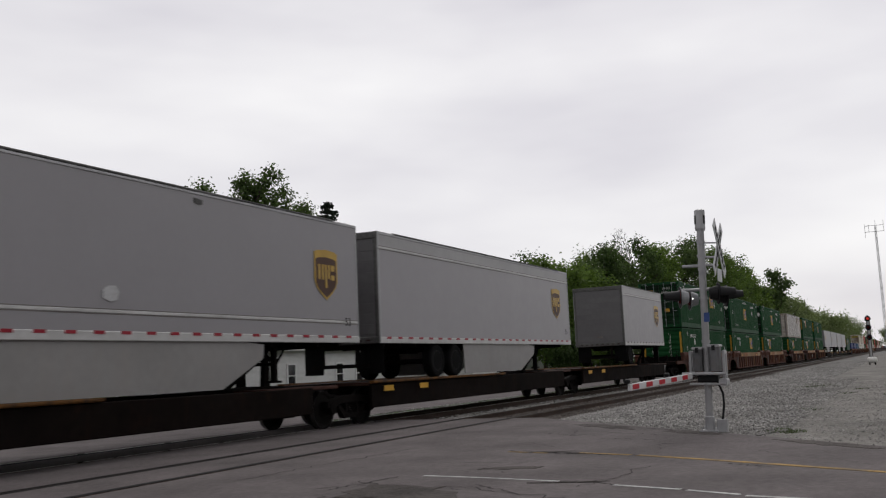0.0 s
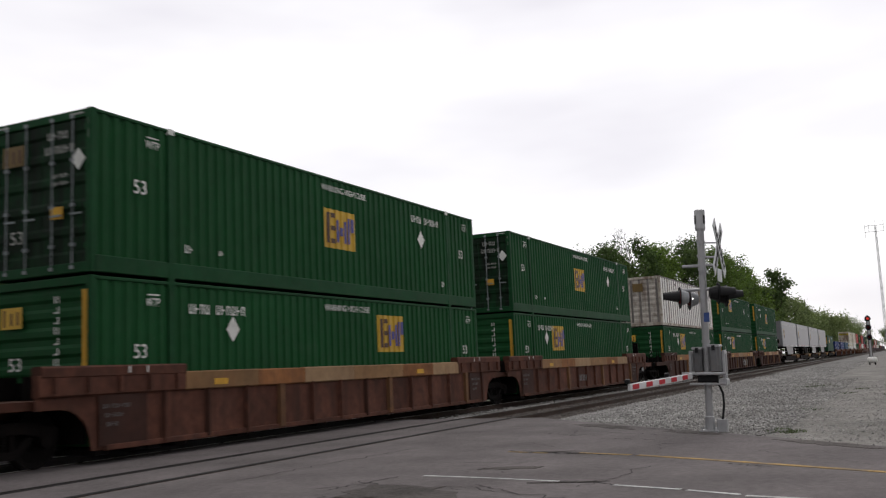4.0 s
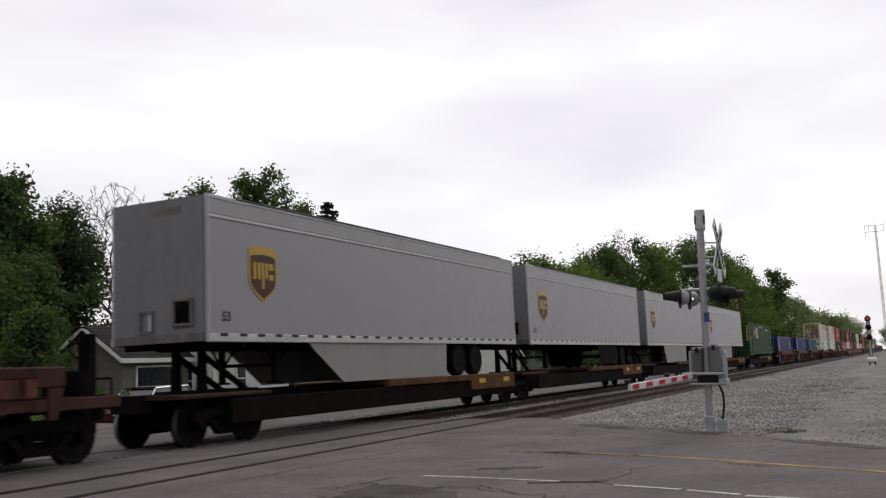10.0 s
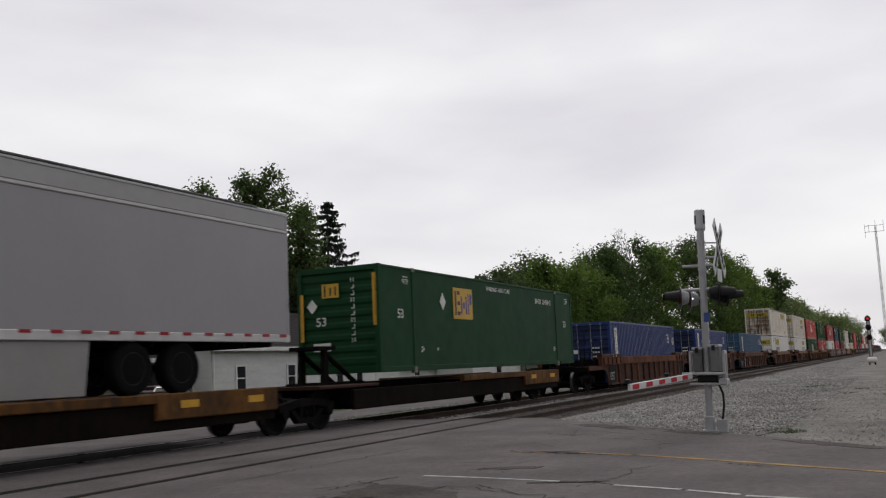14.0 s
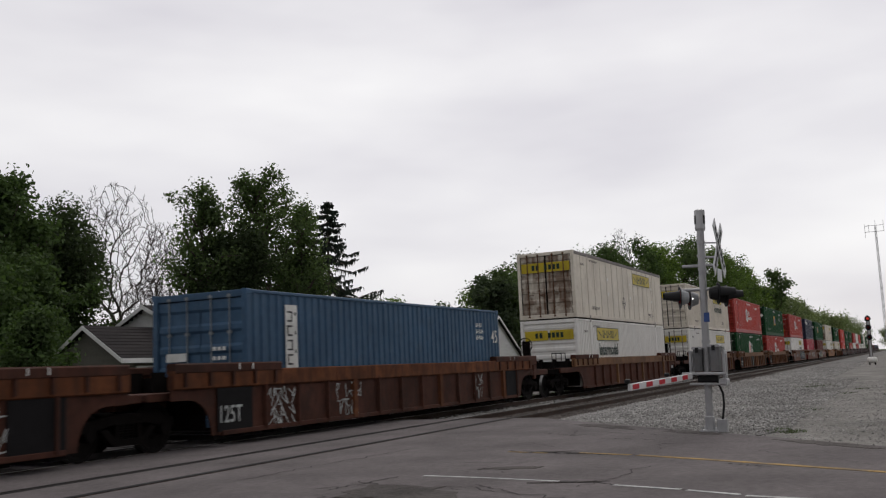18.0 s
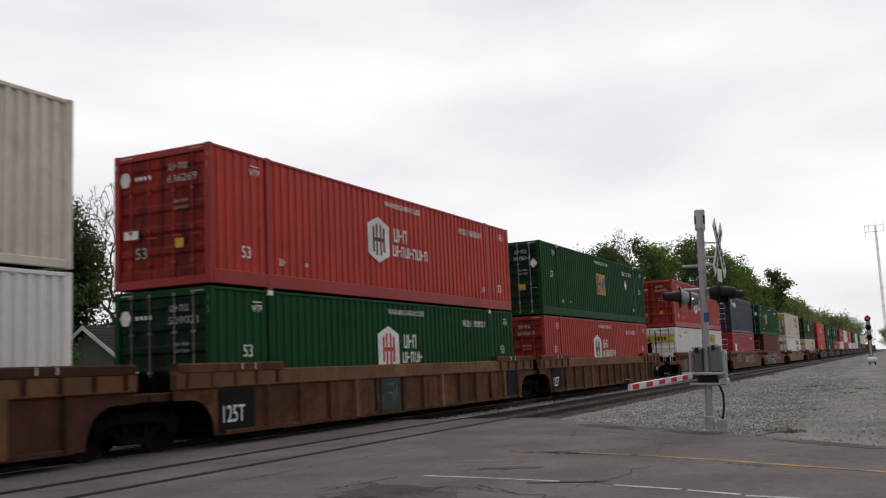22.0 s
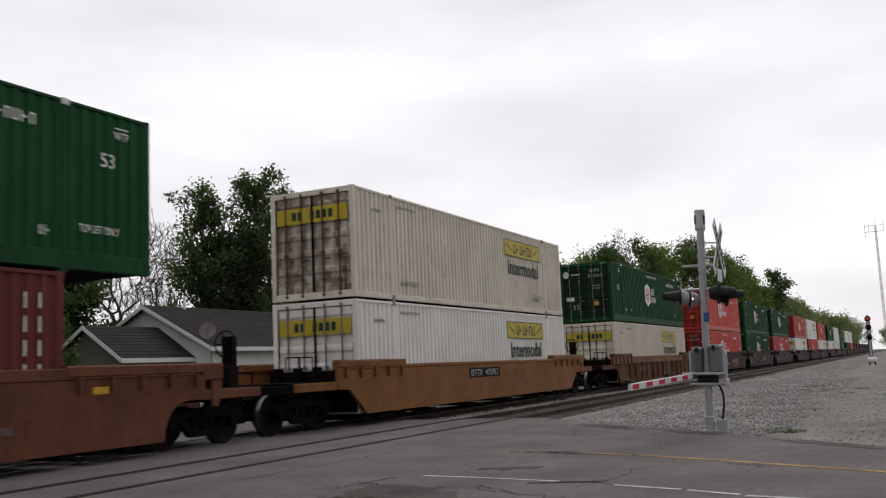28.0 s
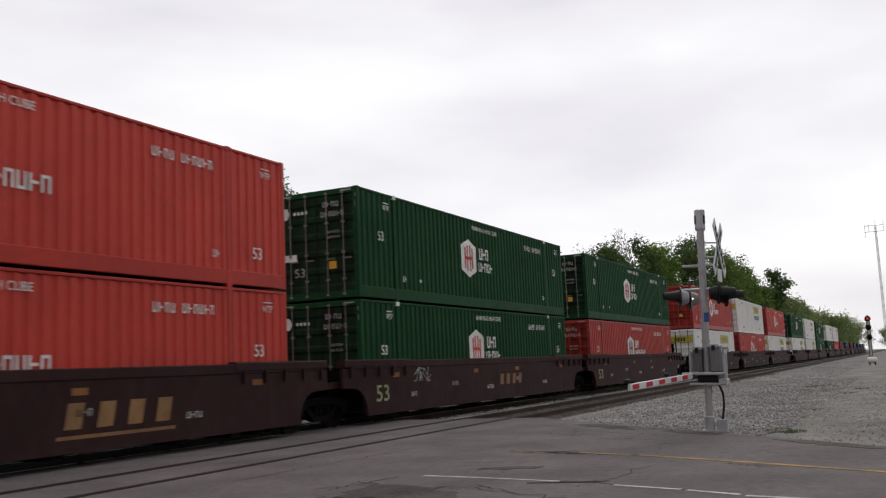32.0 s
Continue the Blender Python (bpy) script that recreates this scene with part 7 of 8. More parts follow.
def mast():
    ob = thing("crossing_signal", "galvanised crossing mast with flashing lamps, crossbuck and gate", "crossing signal", m=pose(MX - 0.05, MY + 0.1, -0.03, 1.44, 0.7, 0))
    part("pole", Mesh().tube((0, 0, 0.1), (0, 0, 3.95), 0.066, n=18), GALV, ob, "galvanised steel pole")
    part("pole_cap", Mesh().lathe([(0.085, 3.70), (0.095, 3.74), (0.095, 4.08), (0.05, 4.10)], (0, 0, 0), 2, 18), GALV, ob, "slotted bell housing")
    for a in range(3):
        part("bell_slot", Mesh().chamfer(-0.025, 0.025, -0.005, 0.005, 3.82, 3.98, 0.002), BLACK, ob, "", pose(0.095 * math.cos(2.2 + a * 2.1), 0.095 * math.sin(2.2 + a * 2.1), 0, 0, 0, math.degrees(2.2 + a * 2.1) - 90))
    m = Mesh()
    m.chamfer(-0.16, 0.16, -0.16, 0.16, 0.0, 0.05, 0.01)
    m.lathe([(0.09, 0.05), (0.085, 0.28), (0.07, 0.3)], (0, 0, 0), 2, 12)
    part("base", m, GALV, ob, "bolted base casting")
    for sx in (-0.12, 0.12):
        for sy in (-0.12, 0.12):
            part("bolt", Mesh().tube((sx, sy, 0.05), (sx, sy, 0.10), 0.016, n=6), GALV, ob)
    part("junction_box", Mesh().chamfer(-0.09, 0.09, -0.09, 0.09, 0.02, 0.24, 0.02), GALV, ob, "small dark junction box", pose(0.02, -0.22, 0))
    m = Mesh()
    pts = [Vector((0.05, -0.16, 0.92)), Vector((0.10, -0.24, 0.7)), Vector((0.09, -0.25, 0.5)), Vector((0.05, -0.22, 0.22))]
    for a, b in zip(pts, pts[1:]):
        m.tube(a, b, 0.02, n=6)
    part("cable", m, BLACK, ob, "black flexible conduit")
    for z in (0.92, 1.62, 2.42, 2.95, 3.20, 3.45):
        part("clamp", Mesh().lathe([(0.078, z), (0.078, z + 0.05)], (0, 0, 0), 2, 14), GALV, ob)
    # gate mechanism: a rounded case on each side of the pole, between the arms of the gate yoke
    for y0, y1, z1 in ((0.065, 0.22, 1.50), (-0.24, -0.065, 1.54)):
        g = part("gate_mechanism", Mesh().chamfer(-0.16, 0.18, y0, y1, 1.10, z1, 0.04), CASE_GREY, ob, "weathered grey gate mechanism case")
        part("case_lid", Mesh().chamfer(-0.18, 0.20, y0 - 0.015, y1 + 0.015, z1, z1 + 0.045, 0.015), GALV, g)
        part("case_latch", Mesh().chamfer(-0.19, -0.16, (y0 + y1) / 2 - 0.03, (y0 + y1) / 2 + 0.03, z1 - 0.06, z1 + 0.03, 0.006), BLACK, g)
    part("case_bridge", Mesh().chamfer(0.0, 0.16, -0.08, 0.08, 1.14, 1.46, 0.02), CASE_GREY, ob)
    for y, top, low in ((0.28, 1.46, 1.08), (-0.31, 1.46, 0.86)):
        m = Mesh()
        m.chamfer(-0.10, -0.03, y - 0.025, y + 0.025, low, top, 0.012)
        m.chamfer(-0.10, 0.16, y - 0.022, y + 0.022, top - 0.05, top + 0.02, 0.012)
        m.chamfer(0.10, 0.17, y - 0.025, y + 0.025, low, top, 0.012)
        part("gate_fork", m, GALV, ob, "bent steel gate yoke arm")
    part("counterweight_bar", Mesh().chamfer(-0.13, 0.17, -0.36, -0.22, 0.84, 0.97, 0.02), GALV, ob, "pale steel counterweight block")
    part("tie_bar", Mesh().chamfer(-0.20, -0.12, -0.36, 0.42, 1.035, 1.085, 0.012), GALV, ob, "level steel plate under the case")
    part("lower_bar", Mesh().chamfer(-0.16, -0.10, -0.34, 0.30, 0.855, 0.895, 0.01), GALV, ob)
    part("crank_housing", Mesh().chamfer(-0.11, 0.11, -0.20, 0.16, 0.90, 1.04, 0.03), BLACK, ob, "dark crank housing under the plate")
    # lowered arm towards the road
    root, tip = Vector((-0.36, 0.22, 1.02)), Vector((14.10 - MX, 3.68 - MY, 0.90))
    d = tip - root
    ang = math.degrees(math.atan2(d.y, d.x))
    arm = part("gate_arm", Mesh().chamfer(0, d.length, -0.02, 0.02, -0.052, 0.052, 0.008), GATE_WHITE, ob, "lowered gate arm with red and white stripes", pose(*root, 0, math.degrees(math.asin((root.z - tip.z) / d.length)), ang))
    k, x = 0, 0.30
    while x < d.length - 0.1:
        part("stripe", shared("gate_stripe", lambda: Mesh().chamfer(0, 0.29, -0.024, 0.024, -0.040, 0.040, 0.006).data("stripe", GATE_RED)), None, arm, "red stripe", pose(x, 0, 0)) if x + 0.31 < d.length else None
        if k % 3 == 1:
            part("arm_lamp", Mesh().lathe([(0.03, 0.064), (0.045, 0.07), (0.045, 0.12), (0.02, 0.13)], (x + 0.45, 0, 0), 2, 10), BLACK, arm)
        x += 0.62
        k += 1
    # crossbuck, seen almost edge on, and its plate
    axis = math.radians(-2)
    for q, tilt in ((0.0, 48), (0.03, -48)):
        b = part("crossbuck_board", Mesh().chamfer(-0.61, 0.61, -0.008, 0.008, -0.115, 0.115, 0.003), SIGN_WHITE, ob, "white crossbuck board", pose(0.18, -0.30 + q, 3.36, 0, tilt, math.degrees(axis)))
        m = Mesh()
        for k in range(7):
            m.box(-0.5 + k * 0.145, -0.40 + k * 0.145, -0.012, -0.008, -0.06, 0.06)
        part("board_lettering", m, BLACK, b, "black blocks of worn writing")
    part("track_plate", Mesh().chamfer(-0.17, 0.17, -0.008, 0.008, -0.12, 0.12, 0.003), SIGN_WHITE, ob, "small white number plate under the crossbuck", pose(0.18, -0.28, 2.86, 0, 0, -2))
    m = Mesh()
    m.tube((0, 0, 3.20), (0.15, -0.27, 3.20), 0.02, n=6), m.tube((0, 0, 3.05), (0.15, -0.27, 3.05), 0.02, n=6), m.tube((0, 0, 3.47), (0.16, -0.28, 3.47), 0.014, n=6)
    part("crossbuck_bracket", m, GALV, ob)
    part("sensor_arm", Mesh().chamfer(-0.03, 0.03, 0.05, 0.36, 3.02, 3.07, 0.01), GALV, ob, "short grey side arm")
    m = Mesh()
    m.tube((0, -0.42, 2.60), (0, 0.42, 2.60), 0.03, n=8)
    part("lamp_arm", m, GALV, ob, "lamp cross arm")
    # four lamp heads: discs, cases and hoods
    for (x, y, z, way) in ((-0.09, 0.41, 2.46, 112), (0.17, 0.29, 2.44, 112), (-0.02, -0.27, 2.52, -68), (0.24, -0.36, 2.48, -68)):
        back = LAMP_BACK if way > 0 else BLACK
        head = part("lamp_head", Mesh().lathe([(0.05, -0.16), (0.10, -0.15), (0.14, -0.05), (0.14, 0.0)], (0, 0, 0), 0, 18), back, ob, "round crossing lamp", pose(x, y, z, 0, 0, way))
        part("background_disc", Mesh().lathe([(0.19, -0.012), (0.202, -0.006), (0.202, 0.004), (0.14, 0.01)], (0, 0, 0), 0, 26), [back], head, "round lamp background")
        part("background_face", Mesh().lathe([(0.198, 0.005), (0.198, 0.011)], (0, 0, 0), 0, 26), BLACK, head)
        m = Mesh()
        n = 16
        rows = []
        for r, xx0 in ((0.135, 0.0), (0.10, 0.30)):
            rows.append([(xx0 if k not in (0, n) else xx0 * 0.5, r * math.cos(math.radians(-30 + 240 * k / n)), r * math.sin(math.radians(-30 + 240 * k / n))) for k in range(n + 1)])
        m.sheet(rows)
        part("hood", m, BLACK, head, "black visor hood")
        part("lens", Mesh().lathe([(0.14, 0.012), (0.10, 0.04), (0.02, 0.05)], (0, 0, 0), 0, 18), LENS, head, "dark red lens")
    part("side_light", Mesh().lathe([(0.012, -0.175), (0.016, -0.172)], (0, 0, 0), 0, 8), GLINT, ob, "tiny white side light", pose(-0.07, 0.32, 2.43, 0, 0, 60))
    part("tag_plate", Mesh().chamfer(-0.008, 0.008, -0.05, 0.05, 2.0, 2.17, 0.004), material("blue_plate", (0.05, 0.09, 0.25), 0.5), ob, "small blue notice plate", pose(-0.075, -0.05, 0))


mast()


# ---------------------------------------------------------------- far signal, antenna mast and tank
def signal():
    ob = thing("railway_signal", "tall dark three-lamp railway signal beside the tracks", "railway signal", m=pose(111.3, 3.0, -0.1))
    part("post", Mesh().tube((0, 0, 0), (0, 0, 5.1), 0.09, n=10), GALV, ob)
    part("ladder", Mesh().box(0.14, 0.18, -0.2, 0.2, 0.2, 4.6), DARK_RIB, ob)
    for k, z in enumerate((4.7, 3.75, 2.7)):
        h = part("signal_head", Mesh().lathe([(0.29, 0.0), (0.31, 0.02), (0.31, 0.05), (0.15, 0.2)], (0, 0, 0), 0, 20), BLACK, ob, "black round signal target", pose(-0.15, 0, z))
        part("signal_hood", Mesh().tube((-0.35, 0, 0), (0, 0, 0), 0.16, 0.15, n=14, cap=False), BLACK, h)
        part("signal_lens", Mesh().lathe([(0.02, -0.05), (0.13, -0.03), (0.13, 0.0)], (0, 0, 0), 0, 14), material("red_aspect", (0.9, 0.06, 0.04), 0.3, vary=0.0, emit=0.45) if k == 0 else LENS, h, "signal lens")


def antenna():
    ob = thing("antenna_mast", "tall thin steel antenna mast with a branched head", "antenna mast", m=pose(166, 1.95, -0.4))
    for k in range(3):
        a = k * 2.094
        part("mast_leg", Mesh().tube((0.22 * math.cos(a), 0.22 * math.sin(a), 0), (0.14 * math.cos(a), 0.14 * math.sin(a), 21.5), 0.035, n=6), GALV, ob)
    for j in range(24):
        m = Mesh()
        for k in range(3):
            a, b = k * 2.094, (k + 1) * 2.094
            r = 0.22 - 0.08 * j / 24
            m.tube((r * math.cos(a), r * math.sin(a), j * 0.9), (r * math.cos(b), r * math.sin(b), j * 0.9 + 0.9), 0.015, n=4)
        part("lattice", m, GALV, ob)
    for z in (20.6, 21.6):
        part("antenna_boom", Mesh().tube((0, -1.2, z), (0, 1.6, z), 0.035, n=6), GALV, ob)
    for y in (-1.2, 0.0, 1.0, 1.6):
        part("antenna_rod", Mesh().tube((0, y, 19.7 if y > 1.2 else 20.6), (0, y, 22.4 if y < 0.5 else 21.9), 0.03, n=6), GALV, ob)
    pole = thing("striped_pole", "red and white marker pole beside the antenna mast", "pole", m=pose(166, 1.0, -0.4))
    for k in range(6):
        part("pole_band", Mesh().tube((0, 0, k * 1.75), (0, 0, k * 1.75 + 1.75), 0.12, n=8), GATE_RED if k % 2 else GATE_WHITE, pole)


def tank():
    ob = thing("storage_tank", "white round-ended tank on dark legs in the gravel yard", "tank", m=pose(90.9, 2.4, -0.06))
    part("shell", Mesh().lathe([(0.05, -0.42), (0.2, -0.37), (0.27, -0.26), (0.27, 0.26), (0.2, 0.37), (0.05, 0.42)], (0, 0, 0.42), 1, 18), WHITE, ob, "white tank shell")
    for y in (-0.22, 0.22):
        part("leg", Mesh().box(-0.18, 0.18, y - 0.06, y + 0.06, 0, 0.25), BLACK_STEEL, ob)
    part("valve_dome", Mesh().lathe([(0.07, 0.68), (0.07, 0.78), (0.03, 0.80)], (0, 0, 0), 2, 10), GALV, ob)


signal()
antenna()
tank()


# ---------------------------------------------------------------- houses
SIDING = material("white_siding", (0.60, 0.60, 0.59), 0.6, vary=0.08, streak=0.15, stain=(0.4, 0.4, 0.38))
SHINGLE = material("grey_shingles", (0.034, 0.030, 0.030), 0.95, spec=0.1, vary=0.25, grain=12, bump=0.4, bump_scale=30, streak=0.3, stain=(0.03, 0.03, 0.03))
FASCIA = material("white_fascia", (0.68, 0.68, 0.67), 0.55, vary=0.08)
PANE = material("dark_window_glass", (0.02, 0.022, 0.025), 0.12, vary=0.1, spec=0.6)


def clapboards(ob, x0, x1, y, z0, z1, wall, siding):
    n = int((z1 - z0) / 0.14)
    for k in range(n):
        z = z0 + k * (z1 - z0) / n
        m = Mesh()
        m.prism([(y, z), (y - 0.022, z), (y - 0.004, z + (z1 - z0) / n)], 0, x0, x1)
        part("board", m, siding, wall)


def window(ob, x, y, z, w, h, face="y"):
    m = Mesh()
    fr = 0.07
    for a, b, c, d in ((-w / 2 - fr, w / 2 + fr, -fr, 0), (-w / 2 - fr, w / 2 + fr, h, h + fr), (-w / 2 - fr, -w / 2, 0, h), (w / 2, w / 2 + fr, 0, h), (-w / 2, w / 2, h * 0.5 - 0.025, h * 0.5 + 0.025)):
        m.box(a, b, -0.06, 0.02, c, d)
    win = part("window", m, FASCIA, ob, "white framed sash window", pose(x, y, z, 0, 0, 0 if face == "y" else -90))
    part("pane", Mesh().box(-w / 2, w / 2, -0.015, -0.005, 0, h), PANE, win, "dark window glass")
    part("sill", Mesh().chamfer(-w / 2 - 0.1, w / 2 + 0.1, -0.10, 0.0, -fr - 0.04, -fr, 0.01), FASCIA, win)


def house(x0, x1, y0, y1, eave, peak, base, label, windows, end_windows=(), cut=0.35, siding=None):
    """Ridge along x, gable ends across."""
    SIDE = siding or SIDING
    ob = thing("house", label, "house", "houses beyond the tracks")
    ym = (y0 + y1) / 2
    front = part("front_wall", Mesh().box(x0, x1, y0, y0 + 0.15, base, eave), SIDE, ob, "white clapboard wall")
    clapboards(ob, x0, x1, y0, base, eave - 0.02, front, SIDE)
    part("back_wall", Mesh().box(x0, x1, y1 - 0.15, y1, base, eave), SIDE, ob)
    for x, d in ((x0, 1), (x1 - 0.15, -1)):
        g = part("gable_wall", Mesh().prism([(y0 + 0.15, base), (y1 - 0.15, base), (y1 - 0.15, eave), (ym, peak - 0.08), (y0 + 0.15, eave)], 0, x, x + 0.15), SIDE, ob, "white gable wall")
        if d > 0:
            n = int((peak - base) / 0.14)
            for k in range(n):
                z = base + k * 0.14
                half = (y1 - y0) / 2 - 0.0
                if z > eave:
                    half *= (peak - 0.1 - z) / (peak - eave)
                if half > 0.1:
                    part("board", Mesh().add([(x, ym - half, z), (x - 0.022, ym - half, z), (x - 0.004, ym - half, z + 0.14), (x, ym + half, z), (x - 0.022, ym + half, z), (x - 0.004, ym + half, z + 0.14)], [(0, 1, 2), (3, 5, 4), (0, 3, 4, 1), (1, 4, 5, 2), (0, 2, 5, 3)]), SIDE, g)
    rise = (peak - eave) / (ym - y0)
    for side, ya in ((-1, y0), (1, y1)):
        e = ya + side * cut
        ez = eave - cut * rise
        m = Mesh()
        m.prism([(e, ez), (ym, peak), (ym, peak + 0.09), (e, ez + 0.09)], 0, x0 - cut, x1 + cut)
        r = part("roof_slope", m, SHINGLE, ob, "dark grey shingled roof slope")
        L = math.hypot(ym - e if side < 0 else e - ym, peak - ez)
        if side < 0:
            n = int(L / 0.24)
            for k in range(n):
                u0, u1 = k / n, (k + 1) / n
                ya0, ya1 = e + (ym - e) * u0, e + (ym - e) * u1
                za0, za1 = ez + 0.09 + (peak - ez) * u0, ez + 0.09 + (peak - ez) * u1
                part("shingle_course", Mesh().prism([(ya0, za0 + 0.002), (ya1, za1 + 0.002), (ya0, za0 + 0.022)], 0, x0 - cut, x1 + cut), SHINGLE, r)
        part("fascia", Mesh().box(x0 - cut, x1 + cut, min(e, e + side * 0.03), max(e, e + side * 0.03), ez - 0.10, ez + 0.09), FASCIA, ob, "white eave board")
        for xa in (x0 - cut - 0.03, x1 + cut):
            part("rake_board", Mesh().prism([(e, ez - 0.10), (ym, peak - 0.10), (ym, peak + 0.08), (e, ez + 0.08)], 0, xa, xa + 0.03), FASCIA, ob, "white gable edge board")
    for x, z, w, h in windows:
        window(ob, x, y0 - 0.02, z, w, h)
    for y, z, w, h in end_windows:
        window(ob, x0 - 0.02, y, z, w, h, "x")
    part("footing", Mesh().box(x0 - 0.02, x1 + 0.02, y0 - 0.02, y1, -0.42, base), material("grey_footing", (0.3, 0.29, 0.28), 0.9), ob)
    return ob


main_house = house(32.3, 46.4, 27.0, 34.2, 2.78, 4.66, -0.1, "white clapboard house with a dark grey shingled roof",
                   [(34.3, 0.75, 0.62, 1.05), (38.2, 0.75, 0.62, 1.05), (42.6, 0.75, 0.62, 1.05), (44.6, 0.75, 0.62, 1.05)], [(28.4, 0.55, 0.8, 1.4)])
part("vent_pipe", Mesh().tube((34.5, 30.4, 4.4), (34.5, 30.4, 5.05), 0.06, n=8), FASCIA, main_house, "white vent pipe")
part("downpipe", Mesh().tube((32.35, 26.9, 0.0), (32.35, 26.9, 2.5), 0.045, n=8), FASCIA, main_house, "white downpipe")
house(28.3, 32.2, 28.2, 31.8, 2.42, 3.62, -0.1, "small white wing with a grey roof and dark porch", [(30.2, 0.3, 2.2, 1.6)], [(30.3, 0.6, 0.8, 1.1)], siding=BEIGE_SIDING)
house(57.0, 72.0, 31.5, 38.5, 1.75, 4.9, -0.1, "distant white house with a grey roof", [(60, 0.3, 0.8, 1.1)])
house(52.0, 55.0, 30.2, 33.0, 2.1, 3.0, -0.2, "small white shed with a grey roof", [])
house(88.0, 99.0, 30.0, 37.0, 2.9, 5.0, -0.1, "distant white house among trees", [(92, 0.8, 0.8, 1.2)])


def cross_gable(x0, x1, y0, y1, eave, peak):
    """A white front gable that faces the tracks."""
    ob = thing("house_extension", "white clapboard front gable with a grey roof", "house", m=None)
    xm = (x0 + x1) / 2
    w = part("gable_wall", Mesh().prism([(x0, -0.2), (x1, -0.2), (x1, eave), (xm, peak), (x0, eave)], 1, y0, y0 + 0.15), SIDING, ob, "white gable wall")
    n = int((peak + 0.1) / 0.14)
    for k in range(n):
        z = -0.1 + k * 0.14
        half = (x1 - x0) / 2 * (1 if z < eave else (peak - 0.1 - z) / (peak - eave))
        if half > 0.1:
            part("board", Mesh().prism([(y0, z), (y0 - 0.022, z), (y0 - 0.004, z + 0.14)], 0, xm - half, xm + half), SIDING, w)
    part("side_wall", Mesh().box(x0, x0 + 0.15, y0 + 0.15, y1, -0.2, eave), SIDING, ob)
    part("side_wall", Mesh().box(x1 - 0.15, x1, y0 + 0.15, y1, -0.2, eave), SIDING, ob)
    for s, xa in ((-1, x0), (1, x1)):
        part("roof_slope", Mesh().prism([(xa + s * 0.3, eave - 0.15), (xm, peak), (xm, peak + 0.09), (xa + s * 0.3, eave - 0.06)], 1, y0 - 0.3, y1), SHINGLE, ob, "grey shingled slope")
        part("rake_board", Mesh().prism([(xa + s * 0.3, eave - 0.27), (xm, peak - 0.12), (xm, peak + 0.07), (xa + s * 0.3, eave - 0.08)], 1, y0 - 0.34, y0 - 0.3), FASCIA, ob, "white edge board")
    window(ob, xm, y0 - 0.02, 0.8, 0.9, 1.2)


cross_gable(63.0, 72.6, 28.4, 31.4, 2.1, 5.15)


def dish():
    ob = thing("satellite_dish", "dark round satellite dish on the roof edge", "satellite dish", m=pose(32.2, 27.1, 3.05, 0, 0, 205))
    part("reflector", Mesh().lathe([(0.04, 0.0), (0.22, 0.03), (0.36, 0.10), (0.38, 0.10), (0.22, 0.05), (0.04, 0.02)], (0, 0, 0.35), 0, 22), DARK_RIB, ob, "dark grey dish", pose(0, 0, 0, 0, -18, 0))
    part("bracket", Mesh().tube((0, 0, -0.25), (-0.05, 0, 0.35), 0.03, n=6), DARK_RIB, ob)
    part("feed_arm", Mesh().tube((0, 0, 0.08), (0.45, 0, 0.3), 0.015, n=5), DARK_RIB, ob)


dish()

# ---------------------------------------------------------------- parked car
CAR_RED = material("dark_maroon_car_paint", (0.075, 0.012, 0.016), 0.25, 0.2, vary=0.05, spec=0.6)


def parked_car(x, y, turn):
    ob = thing("parked_car", "dark maroon estate car parked before the house", "car", m=pose(x, y, -0.42, 0, 0, turn))
    body = [(-2.3, 0.35), (-2.35, 0.72), (-1.6, 0.86), (1.3, 0.92), (2.2, 0.95), (2.3, 0.6), (2.28, 0.35)]
    m = Mesh()
    m.prism(body, 1, -0.88, 0.88)
    part("body", m, CAR_RED, ob, "dark maroon body")
    m = Mesh()
    lo = [(-1.0, 0.88), (2.05, 0.94)]
    v = [(-1.05, -0.82, 0.88), (2.15, -0.82, 0.95), (2.15, 0.82, 0.95), (-1.05, 0.82, 0.88), (-0.25, -0.66, 1.48), (1.75, -0.66, 1.52), (1.75, 0.66, 1.52), (-0.25, 0.66, 1.48)]
    m.add(v, [(0, 1, 5, 4), (1, 2, 6, 5), (2, 3, 7, 6), (3, 0, 4, 7), (4, 5, 6, 7), (0, 3, 2, 1)])
    part("cabin", m, PANE, ob, "dark glazed cabin")
    part("roof", Mesh().chamfer(-0.3, 1.82, -0.69, 0.69, 1.49, 1.55, 0.02), CAR_RED, ob, "maroon roof")
    for y in (-0.86, 0.86):
        m = Mesh()
        m.tube((-1.0, y * 0.965, 0.90), (-0.28, y * 0.79, 1.50), 0.03, n=6), m.tube((-0.28, y * 0.79, 1.50), (1.75, y * 0.79, 1.53), 0.025, n=6), m.tube((1.75, y * 0.79, 1.53), (2.12, y * 0.965, 0.96), 0.03, n=6)
        part("window_trim", m, CHROME, ob, "bright window trim")
    for x in (-1.45, 1.45):
        for y in (-0.85, 0.85):
            part("wheel", Mesh().lathe([(0.2, -0.1), (0.31, -0.1), (0.33, -0.06), (0.33, 0.06), (0.31, 0.1), (0.2, 0.1)], (x, y, 0.33), 1, 18), RUBBER, ob)
    for y in (-0.6, 0.6):
        part("headlight", Mesh().box(-2.36, -2.30, y - 0.15, y + 0.15, 0.62, 0.76), FASCIA, ob)


parked_car(26.1, 24.9, 8)

